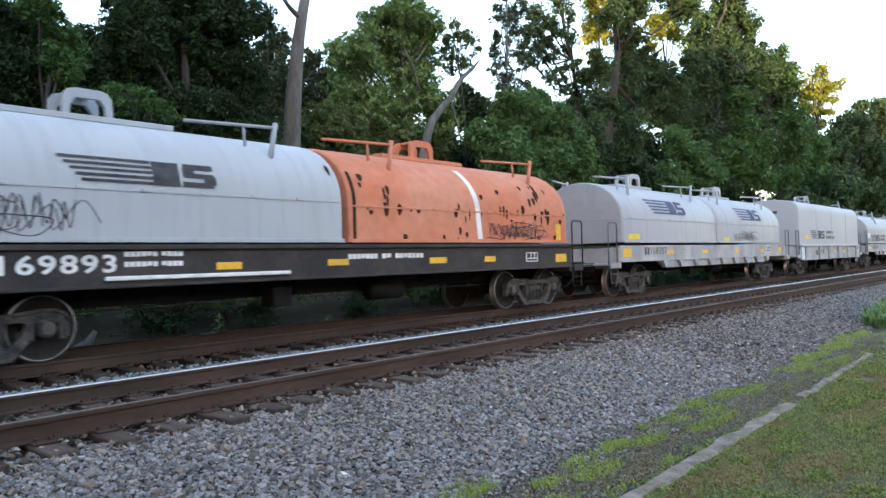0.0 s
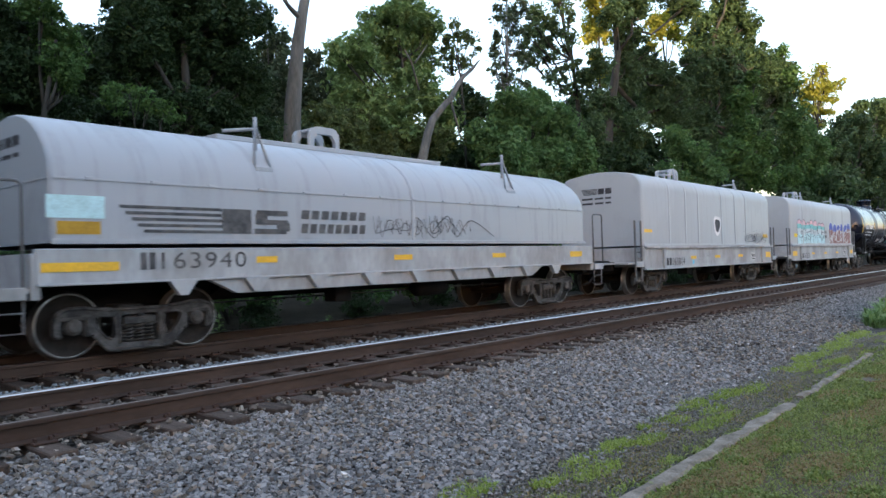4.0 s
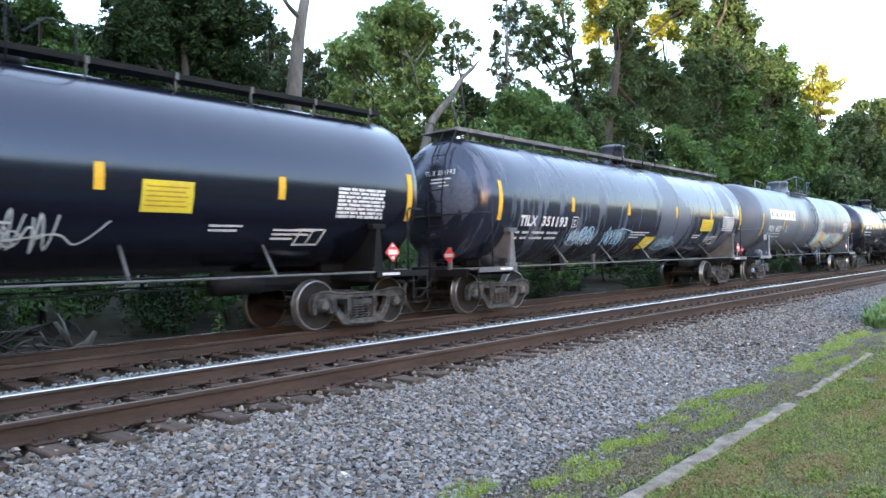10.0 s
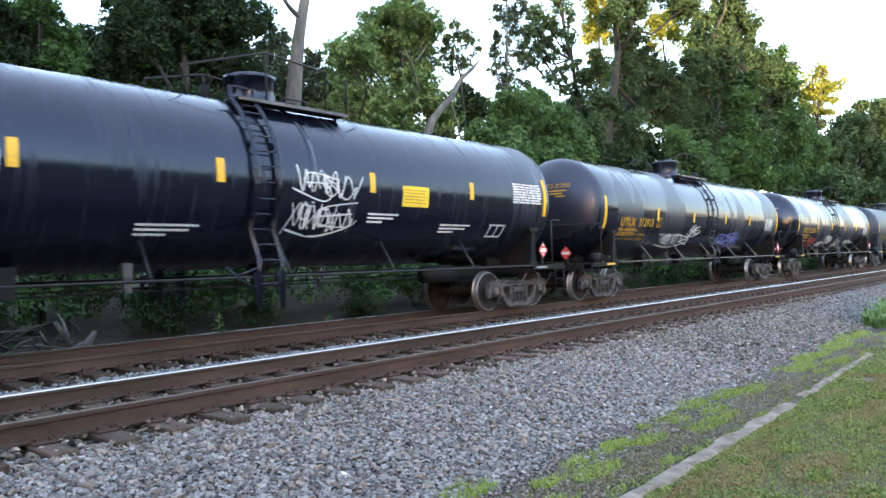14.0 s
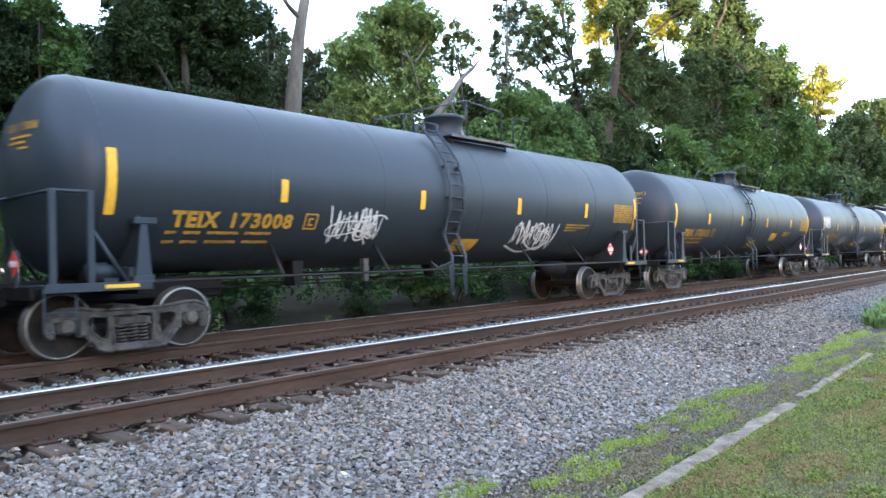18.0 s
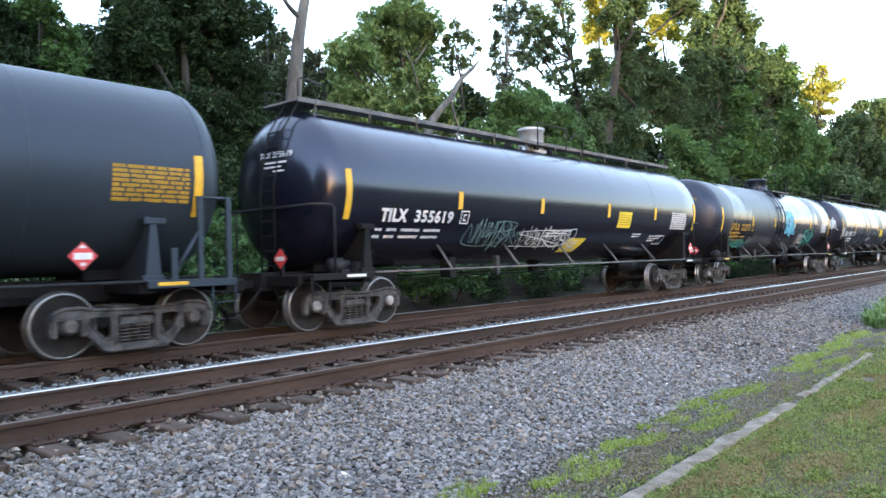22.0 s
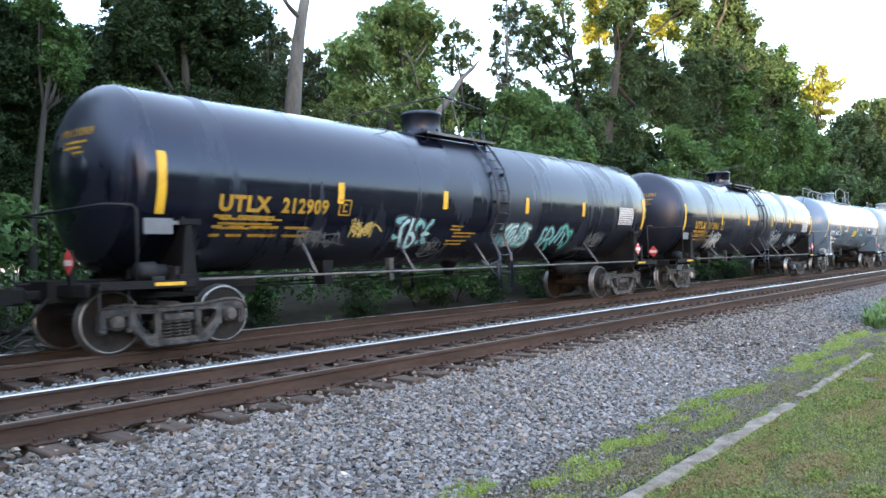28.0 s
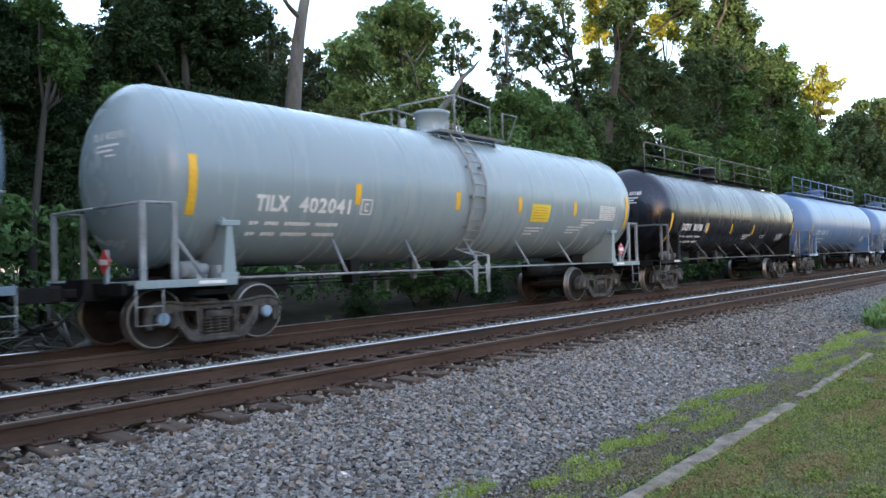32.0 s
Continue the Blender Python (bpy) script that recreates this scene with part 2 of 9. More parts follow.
# darker than the other stone: shade behind the train is in the colour
M["rubble"] = surface("rubble darkened for shade", (0.010, 0.009, 0.008), (0.055, 0.049, 0.043), 1.2, 0.9, island=True, random_mix=0.9, edge=(0.3, 0.7))
# dark colour supplies the shade in the gaps between loose stones
M["bed"] = surface("stone bed darkened for gaps", (0.018, 0.017, 0.016), (0.075, 0.071, 0.068), 14, 0.9, bump=0.8, bump_scale=28)
M["soil"] = surface("thin lawn soil with clover", (0.055, 0.046, 0.031), (0.115, 0.097, 0.070), 2.2, 0.95, bump=0.7, bump_scale=18, fine=0.3)
M["concrete"] = surface("weathered concrete kerb", (0.24, 0.208, 0.172), (0.115, 0.097, 0.076), 6, 0.9, bump=0.8, bump_scale=26, fine=0.25)
M["grass"] = leaf_material("bright weed grass", (0.15, 0.215, 0.04), (0.29, 0.35, 0.09), 0.3)
M["clover"] = leaf_material("lawn clover", (0.082, 0.112, 0.03), (0.25, 0.29, 0.09), 0.25)
M["olive_weed"] = leaf_material("thin olive grass", (0.11, 0.125, 0.045), (0.20, 0.20, 0.09), 0.25)
M["brown_weed"] = leaf_material("browned weeds", (0.16, 0.112, 0.05), (0.27, 0.205, 0.095), 0.25)
M["straw"] = surface("dry brown litter", (0.163, 0.111, 0.0556), (0.0963, 0.063, 0.0333), 3, 0.9, island=True, random_mix=0.6)
# dark tone also carries the shade of deep woods and undergrowth
M["leaf_dark"] = leaf_material("dark and shaded green leaves", (0.012, 0.027, 0.012), (0.038, 0.068, 0.027), 0.2)
# pale, dull tone carries the haze over the farther trees
M["leaf_deep"] = leaf_material("deep green leaves paled for haze", (0.032, 0.060, 0.030), (0.080, 0.128, 0.058), 0.3)
M["leaf_mid"] = leaf_material("mid green leaves", (0.045, 0.098, 0.038), (0.105, 0.185, 0.068), 0.34)
M["leaf_light"] = leaf_material("light green leaves", (0.085, 0.145, 0.055), (0.185, 0.27, 0.11))
# lighter tone also carries the light falling on outer boughs
M["leaf_fresh"] = leaf_material("fresh and lit green leaves", (0.038, 0.082, 0.027), (0.09, 0.165, 0.052), 0.32)
M["leaf_grey"] = leaf_material("grey-green leaves", (0.036, 0.056, 0.034), (0.085, 0.115, 0.07), 0.3)
M["leaf_olive"] = leaf_material("olive green leaves", (0.040, 0.062, 0.022), (0.10, 0.13, 0.05), 0.3)
# yellow of the evening sun is partly put into this base colour
M["leaf_sunlit"] = leaf_material("leaves tinted yellow for sunlight", (0.15, 0.18, 0.03), (0.38, 0.35, 0.07), 0.5)
M["bark"] = surface("grey-brown bark", (0.026, 0.0255, 0.023), (0.054, 0.053, 0.048), 3, 0.9, stretch=(1, 1, 0.25), bump=0.6)
M["bark_pale"] = surface("pale bare wood", (0.066, 0.067, 0.064), (0.135, 0.134, 0.128), 2.5, 0.85, stretch=(1, 1, 0.2), bump=0.4)


# ---- mesh tools ----
class Mesh:
    """Collects vertices and faces, with a material number and a smooth flag for each face."""

    def __init__(self):
        self.v, self.f, self.mi, self.sm, self.slot = [], [], [], [], 0

    def add(self, verts, faces, smooth=False):
        k = len(self.v)
        self.v += [tuple(p) for p in verts]
        self.f += [tuple(i + k for i in q) for q in faces]
        self.mi += [self.slot] * len(faces)
        self.sm += [smooth] * len(faces)
        return self

    def box(self, x0, x1, y0, y1, z0, z1, ch=0.008):
        """A box with chamfered edges."""
        lo, hi = (x0, y0, z0), (x1, y1, z1)
        ch = min(ch, 0.45 * min(b - a for a, b in zip(lo, hi)))
        ids, verts = {}, []
        for sx in (0, 1):
            for sy in (0, 1):
                for sz in (0, 1):
                    s = (sx, sy, sz)
                    for axis in range(3):
                        p = [hi[i] if s[i] else lo[i] for i in range(3)]
                        for i in range(3):
                            if i != axis:
                                p[i] += -ch if s[i] else ch
                        ids[s, axis] = len(verts)
                        verts.append(p)
        faces = []
        for a in range(3):
            b, c = [i for i in range(3) if i != a]
            for sa in (0, 1):
                def key(vb, vc):
                    s = [0, 0, 0]
                    s[a], s[b], s[c] = sa, vb, vc
                    return tuple(s)
                faces.append([ids[key(0, 0), a], ids[key(1, 0), a], ids[key(1, 1), a], ids[key(0, 1), a]])
            for vb in (0, 1):
                for vc in (0, 1):
                    s0, s1 = [0, 0, 0], [0, 0, 0]
                    s0[b] = s1[b] = vb
                    s0[c] = s1[c] = vc
                    s1[a] = 1
                    faces.append([ids[tuple(s0), b], ids[tuple(s1), b], ids[tuple(s1), c], ids[tuple(s0), c]])
        for s in {k[0] for k in ids}:
            faces.append([ids[s, 0], ids[s, 1], ids[s, 2]])
        return self.add(verts, faces)

    def tube(self, path, r, n=6, caps=True):
        """A round bar along a path; r is one radius or one for each point."""
        pts = [Vector(p) for p in path]
        rs = r if isinstance(r, (list, tuple)) else [r] * len(pts)
        verts, faces, up = [], [], None
        for i, p in enumerate(pts):
            d = (pts[min(i + 1, len(pts) - 1)] - pts[max(i - 1, 0)]).normalized()
            if up is None:
                up = d.orthogonal().normalized()
            up = (up - d * up.dot(d)).normalized()
            side = d.cross(up)
            for k in range(n):
                a = 2 * math.pi * (k + 0.5) / n
                verts.append(p + (up * math.cos(a) + side * math.sin(a)) * rs[i])
        for i in range(len(pts) - 1):
            for k in range(n):
                faces.append((i * n + k, i * n + (k + 1) % n, (i + 1) * n + (k + 1) % n, (i + 1) * n + k))
        self.add(verts, faces, True)
        if caps:
            k = len(self.v) - len(verts)
            self.f += [tuple(k + i for i in range(n))[::-1], tuple(k + len(verts) - n + i for i in range(n))]
            self.mi += [self.slot] * 2
            self.sm += [False] * 2
        return self

    def turned(self, profile, axis="x", at=(0, 0, 0), n=32, smooth=True):
        """A turned body: profile rows (along the axis, radius)."""
        verts, faces = [], []
        for a, r in profile:
            for k in range(n):
                w = 2 * math.pi * k / n
                c, s = r * math.cos(w), r * math.sin(w)
                p = {"x": (a, c, s), "y": (c, a, s), "z": (c, s, a)}[axis]
                verts.append((p[0] + at[0], p[1] + at[1], p[2] + at[2]))
        for i in range(len(profile) - 1):
            for k in range(n):
                faces.append((i * n + k, i * n + (k + 1) % n, (i + 1) * n + (k + 1) % n, (i + 1) * n + k))
        if profile[0][1] > 1e-4:
            faces.append(tuple(range(n))[::-1])
        if profile[-1][1] > 1e-4:
            faces.append(tuple((len(profile) - 1) * n + k for k in range(n)))
        return self.add(verts, faces, smooth)

    def prism(self, outline, y0, y1, plane="xz"):
        """A flat outline given in x and z (or y and z), drawn out along the third axis."""
        n = len(outline)
        if plane == "xz":
            verts = [(x, y0, z) for x, z in outline] + [(x, y1, z) for x, z in outline]
        elif plane == "yz":
            verts = [(y0, x, z) for x, z in outline] + [(y1, x, z) for x, z in outline]
        else:
            verts = [(x, z, y0) for x, z in outline] + [(x, z, y1) for x, z in outline]
        faces = [tuple(range(n)), tuple(range(n, 2 * n))[::-1]] + [(i, n + i, n + (i + 1) % n, (i + 1) % n) for i in range(n)]
        return self.add(verts, faces)

    def data(self, name, mats, fix=True):
        me = bpy.data.meshes.new(name)
        me.from_pydata(self.v, [], self.f)
        for m in mats:
            me.materials.append(m)
        me.polygons.foreach_set("material_index", self.mi)
        me.polygons.foreach_set("use_smooth", self.sm)
        if fix:
            bm = bmesh.new()
            bm.from_mesh(me)
            bmesh.ops.recalc_face_normals(bm, faces=bm.faces)
            bm.to_mesh(me)
            bm.free()
        me.update()
        return me


def part(name, made, mats, parent=None, label="", at=None):
    """Links a Mesh (or mesh data that is ready) as one object, under a thing or a part."""
    mats = mats if isinstance(mats, (list, tuple)) else [mats]
    ob = new(name, made.data(name, mats) if isinstance(made, Mesh) else made)
    if parent is not None:
        ob.parent = parent
    if at is not None:
        ob.matrix_parent_inverse = Matrix.Translation(at)
    return tagged(ob, label)


KEPT = {}


def once(key, fn):
    if key not in KEPT:
        KEPT[key] = fn()
    return KEPT[key]


def fast_mesh(name, verts, faces, mats, smooth=False):
    """Mesh data straight from arrays: faces all have the same number of corners."""
    me = bpy.data.meshes.new(name)
    k = faces.shape[1]
    me.vertices.add(len(verts))
    me.vertices.foreach_set("co", np.ascontiguousarray(verts, dtype=np.float32).ravel())
    me.loops.add(faces.size)
    me.loops.foreach_set("vertex_index", np.ascontiguousarray(faces, dtype=np.int32).ravel())
    me.polygons.add(len(faces))
    me.polygons.foreach_set("loop_start", np.arange(0, faces.size, k, dtype=np.int32))
    me.polygons.foreach_set("use_smooth", np.full(len(faces), smooth))
    for m in mats:
        me.materials.append(m)
    me.update(calc_edges=True)
    return me


def turns(n, rng):
    """n random rotations."""
    q = rng.normal(size=(n, 4))
    q /= np.linalg.norm(q, axis=1)[:, None]
    w, x, y, z = q.T
    return np.stack([1 - 2 * (y * y + z * z), 2 * (x * y - z * w), 2 * (x * z + y * w),
                     2 * (x * y + z * w), 1 - 2 * (x * x + z * z), 2 * (y * z - x * w),
                     2 * (x * z - y * w), 2 * (y * z + x * w), 1 - 2 * (x * x + y * y)], 1).reshape(n, 3, 3)


# ---- ground: one sheet, with the stone bed of the two tracks raised on it ----
def bed_height(y):
    """Height of the ground across the tracks."""
    return float(np.interp(y, [-60, 2.0, 3.5, 4.0, 5.6, 6.1, 8.6, 9.3, 10.0, 12.8, 14.2, 15.2, 17, 22, 30, 40, 60],
                           [-0.6, -0.52, -0.50, -0.47, -0.30, -0.252, -0.262, -0.28, -0.26, -0.26, -0.62, -0.62, -0.40, 0.1, 0.7, 1.0, 1.2]))


def build_ground():
    xs = np.concatenate([[-900, -450, -200, -100, -50, -20], np.arange(-8, 40, 0.5), [42, 46, 52, 60, 75, 100, 150, 250, 500, 1200]])
    ys = np.concatenate([[-900, -300, -100, -40, -15, -6], np.arange(-3, 3.4, 0.25), np.arange(3.5, 16, 0.2), [17, 19, 22, 27, 35, 60, 150, 900]])
    m = Mesh()
    nx, ny = len(xs), len(ys)
    verts = []
    for x in xs:
        for y in ys:
            bump = noise.noise((x * 0.9, y * 0.9, 3.1)) * 0.03 if abs(x) < 60 and abs(y) < 30 else 0
            verts.append((x, y, bed_height(y) - 0.02 + (bump if y < 5 or y > 13 else bump * 0.3)))
    faces = [(i * ny + j, (i + 1) * ny + j, (i + 1) * ny + j + 1, i * ny + j + 1) for i in range(nx - 1) for j in range(ny - 1)]
    m.add(verts, faces, True)
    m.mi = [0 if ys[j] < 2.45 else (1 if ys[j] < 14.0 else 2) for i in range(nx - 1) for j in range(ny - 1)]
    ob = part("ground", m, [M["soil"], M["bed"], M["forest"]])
    tagged(ob, "thin weedy lawn beside a raised grey stone railway bed", "ground", kind="structure")


# shade under the trees is put into this very dark colour
M["forest"] = surface("leaf litter darkened for shade", (0.010, 0.009, 0.0065), (0.030, 0.026, 0.019), 2, 0.95, bump=0.8, bump_scale=14, fine=0.25)
build_ground()

ICO = None


def stones(name, x0, x1, y0, y1, gap, size, mat, label, seed, fine=False, skip_ties=None, lift=0.0, ragged=0.0):
    """Loose crushed stone strewn over a strip of the bed: one heap."""
    rng = np.random.default_rng(seed)
    nx, ny = int((x1 - x0) / gap), int((y1 - y0) / gap)
    gx, gy = np.meshgrid(np.arange(nx), np.arange(ny), indexing="ij")
    px = x0 + (gx + rng.uniform(-0.2, 1.2, gx.shape)) * gap
    py = y0 + (gy + rng.uniform(-0.2, 1.2, gx.shape)) * gap
    px, py = px.ravel(), py.ravel()
    if skip_ties is not None:
        ph = np.mod(px - skip_ties, TIE_STEP)
        keep = (ph > 0.13) & (ph < TIE_STEP - 0.13)
        px, py = px[keep], py[keep]
    if ragged:         # the foot of the heap thins out unevenly
        foot = y0 + ragged * (1.3 + np.sin(px * 1.3) + 0.6 * np.sin(px * 3.1 + 1) + 0.4 * np.sin(px * 7.7)) * rng.uniform(0.3, 1.2, len(px))
        px, py = px[py > foot], py[py > foot]
    n = len(px)
    pz = np.interp(py, BED_Y, BED_Z) + rng.uniform(-0.35, 0.5, n) * size + lift
    if fine:       # split lumps with flat faces
        base = np.array([(a, b, c) for a in (-1, 1) for b in (-1, 1) for c in (-1, 1)]) * 0.72
        tri = np.array([(0, 1, 3), (0, 3, 2), (4, 6, 7), (4, 7, 5), (0, 4, 5), (0, 5, 1), (2, 3, 7), (2, 7, 6), (0, 2, 6), (0, 6, 4), (1, 5, 7), (1, 7, 3)])
    else:
        base = np.array([(1, 0, 0), (-1, 0, 0), (0, 1, 0), (0, -1, 0), (0, 0, 1), (0, 0, -1.0)])
        tri = np.array([(0, 2, 4), (2, 1, 4), (1, 3, 4), (3, 0, 4), (2, 0, 5), (1, 2, 5), (3, 1, 5), (0, 3, 5)])
    k = len(base)
    shape = base[None] * rng.uniform(0.62, 1.3, (n, k, 1)) * rng.uniform(0.5, 1.25, (n, 1, 3))
    s = size * 0.5 * np.minimum(rng.lognormal(0, 0.25, n), 1.35)
    v = np.einsum("nij,nkj->nki", turns(n, rng), shape) * s[:, None, None] * np.array([1.06, 1.06, 0.8])      # they lie on their broad sides
    v[:, :, 0] += px[:, None]
    v[:, :, 1] += py[:, None]
    v[:, :, 2] += pz[:, None]
    f = tri[None] + (np.arange(n) * k)[:, None, None]
    ob = new(name, fast_mesh(name, v.reshape(-1, 3), f.reshape(-1, 3), [mat]))
    return tagged(ob, label, "gravel", kind="stuff")


BED_Y = np.arange(-5, 20, 0.05)
BED_Z = np.array([bed_height(y) for y in BED_Y])
TIE_STEP = 0.503
TIE_NEAR, TIE_FAR = 2.40 - 3 * 0.503, 3.97 - 5 * 0.503
stones("ballast", 1.2, 11.5, 3.3, 6.2, 0.031, 0.042, M["stone"], "loose crushed grey ballast stone sloping down from the track", 1, True, ragged=0.13)
stones("ballast", 11.5, 46, 3.35, 6.2, 0.062, 0.058, M["stone"], "loose crushed grey ballast stone sloping down from the track", 2, ragged=0.11)
stones("ballast", 46, 110, 3.3, 6.2, 0.17, 0.13, M["stone"], "loose crushed grey ballast stone sloping down from the track", 8)
stones("ballast", 1.0, 34, 6.05, 8.6, 0.062, 0.06, M["stone_grimy"], "crushed stone packed between the sleepers", 3, skip_ties=TIE_NEAR, lift=0.0)
stones("ballast", 1.0, 34, 8.6, 9.95, 0.056, 0.055, M["stone_pale"], "fresh bluish stone heaped between the two tracks", 4, lift=0.01)
stones("ballast", 1.2, 20, 3.5, 6.2, 0.11, 0.054, M["stone_brown"], "brownish stones mixed into the grey ballast", 25, True, lift=0.008)
stones("ballast", 1.0, 26, 5.95, 6.55, 0.19, 0.045, M["stone_brown"], "stones spilled over the ends of the sleepers", 26, True, lift=0.055)
stones("ballast", 1.0, 22, 6.65, 7.95, 0.19, 0.042, M["stone_grimy"], "stones spilled over the sleepers between the rails", 27, True, lift=0.055)
stones("rubble", 2.0, 26, 13.0, 16.6, 0.13, 0.09, M["rubble"], "rubble and litter on the bank behind the track, darkened for shade", 28, lift=0.01)
stones("ballast", 1.0, 24, 5.3, 6.1, 0.075, 0.045, M["stone_grimy"], "dirty stone along the ends of the sleepers", 21, True, lift=0.004)
stones("pale_stones", 1.5, 22, 3.2, 6.0, 0.75, 0.045, M["stone_white"], "scattered white stones in the grey ballast", 22, True, lift=0.012)
stones("ballast", -9, 1.2, 3.4, 6.2, 0.09, 0.085, M["stone"], "loose crushed grey ballast stone sloping down from the track", 31)
stones("ballast", -9, 1.0, 6.1, 8.6, 0.1, 0.085, M["stone_grimy"], "crushed stone packed between the sleepers", 32, skip_ties=TIE_NEAR)
stones("ballast", -9, 1.0, 8.6, 9.95, 0.1, 0.085, M["stone_pale"], "fresh bluish stone heaped between the two tracks", 33, lift=0.01)
stones("gravel_bits", 2.8, 17, 2.42, 3.75, 0.027, 0.026, M["sand_gravel"], "fine brown-grey gravel and dust among the weeds", 6, lift=-0.010, ragged=0.12)
stones("gravel_bits", 3.2, 17, 3.0, 4.2, 0.055, 0.036, M["stone"], "small stones thinning out at the foot of the ballast", 29, lift=-0.004)
stones("ballast", 1.0, 22, 10.1, 13.0, 0.1, 0.08, M["stone_grimy"], "crushed stone packed between the sleepers", 5, skip_ties=TIE_FAR)


# ---- tracks ----
def rail_data(gauge_side):
    """Rolled rail section drawn out along the line; the worn corner lies towards the gauge."""
    g = gauge_side
    sec = [(-0.075, -0.186), (-0.075, -0.174), (-0.014, -0.155), (-0.010, -0.05), (-0.036, -0.040), (-0.037, -0.010), (-0.028, 0.0),
           (0.021, 0.0), (0.036, -0.012), (0.037, -0.040), (0.010, -0.05), (0.014, -0.155), (0.075, -0.174), (0.075, -0.186)]
    m = Mesh()
    x0, x1, n = -460.0, 620.0, len(sec)
    m.add([(x0, y * g, z) for y, z in sec] + [(x1, y * g, z) for y, z in sec], [(i, n + i, n + (i + 1) % n, (i + 1) % n) for i in range(n)] + [tuple(range(n)), tuple(range(n, 2 * n))])
    m.mi = [0] * (n + 2)
    m.mi[6], m.mi[7], m.mi[5] = 2, 1, 0
    return m.data("rail", [M["rail_rust"], M["rail_bright"], M["rail_dull"]])


def tie_data(seed):
    rng = random.Random(seed)
    m = Mesh()
    m.box(-0.115, 0.115, -1.3 - rng.uniform(0, 0.03), 1.3 + rng.uniform(0, 0.03), -0.37, -0.192, 0.012)
    return m.data("tie", [M["tie"]])


def plate_data():
    m = Mesh()
    m.box(-0.095, 0.095, -0.17, 0.17, -0.194, -0.176, 0.004)
    for y in (-0.095, 0.095):
        for x in (-0.06, 0.06):
            m.box(x - 0.012, x + 0.012, y - 0.02, y + 0.02, -0.178, -0.145, 0.004)
    m.box(0.10, 0.135, -0.07, 0.07, -0.20, -0.150, 0.006)
    return m.data("tie_plate", [M["plate"]])


def track(name, yc, phase, label, near_ties, near_plates):
    base = tagged(new(name), label, "railway track", kind="structure")
    for side in (-1, 1):
        r = part("rail", rail_data(-side), [], base, "brown rusted rail with a worn bright gauge corner")
        r.location = (0, yc + side * 0.7525, 0)
    kinds = [tie_data(k) for k in range(4)]
    plate = once("plate", plate_data)
    rng = random.Random(int(yc * 10))
    rest, rest_plates = Mesh(), Mesh()
    for i in range(-880, 1180):
        x = phase + i * TIE_STEP + rng.uniform(-0.02, 0.02)
        dy, rz = rng.uniform(-0.05, 0.05), rng.uniform(-1.2, 1.2)
        if 0 <= i < near_ties:
            t = part("tie", kinds[i % 4], [], base)
            t.matrix_basis = pose(x, yc + dy, rng.uniform(-0.008, 0.004), 0, 0, rz)
        elif -60 < i < 420:
            rest.box(x - 0.115, x + 0.115, yc - 1.3, yc + 1.3, -0.37, -0.194, 0.01)
        else:
            rest.add([(x + a, yc + b, -0.194) for a, b in ((-0.115, -1.3), (0.115, -1.3), (0.115, 1.3), (-0.115, 1.3))], [(0, 1, 2, 3)])
        for side in (-1, 1):
            if 0 <= i < near_plates:
                p = part("tie_plate", plate, [], base)
                p.location = (x, yc + side * 0.7525, 0)
            elif near_plates <= i < near_ties:
                rest_plates.box(x - 0.095, x + 0.095, yc + side * 0.7525 - 0.17, yc + side * 0.7525 + 0.17, -0.194, -0.172, 0.004)
    tagged(part("far_tie_row", rest, M["tie"], base), "long row of sleepers running out of sight", kind="stuff")
    tagged(part("far_plate_row", rest_plates, M["plate"], base), "row of rusted plates under the rails", kind="stuff")


track("near_track", YN, TIE_NEAR, "empty main track with rusty rails on dark sleepers", 140, 90)
track("far_track", YC, TIE_FAR, "main track with brown rails under the train", 120, 60)


# ---- kerb and lawn ----
def kerb(x0, x1, y0, y1, seed, label, drift=0.0):
    rng = random.Random(seed)
    m = Mesh()
    n = max(4, int((x1 - x0) / 0.12))
    rows = []
    for i in range(n + 1):
        x = x0 + (x1 - x0) * i / n
        w = lambda s: noise.noise((x * 2.3, s, seed)) * 0.055 + noise.noise((x * 9, s, seed)) * 0.032
        off = drift * (x - x0)
        a, b, t = y0 + off + w(1), y1 + off + w(5), -0.492 + w(9) * 0.35
        rows.append([(x, a, -0.62), (x, a, t - 0.02), (x, a + 0.02, t), (x, b - 0.025, t), (x, b, t - 0.02), (x, b, -0.62)])
    verts = [p for r in rows for p in r]
    faces = [(i * 6 + j, (i + 1) * 6 + j, (i + 1) * 6 + j + 1, i * 6 + j + 1) for i in range(n) for j in range(5)]
    faces += [tuple(range(6)), tuple(n * 6 + j for j in range(6))]
    m.add(verts, faces)
    ob = part("kerb", m, M["concrete"])
    return tagged(ob, label, "kerb", kind="structure")


kerb(-14.0, 8.75, 2.18, 2.33, 3, "chipped weathered concrete kerb sunk along the lawn", 0.010)
kerb(9.25, 13.6, 2.46, 2.56, 8, "broken narrow length of concrete kerb in the weeds", 0.022)


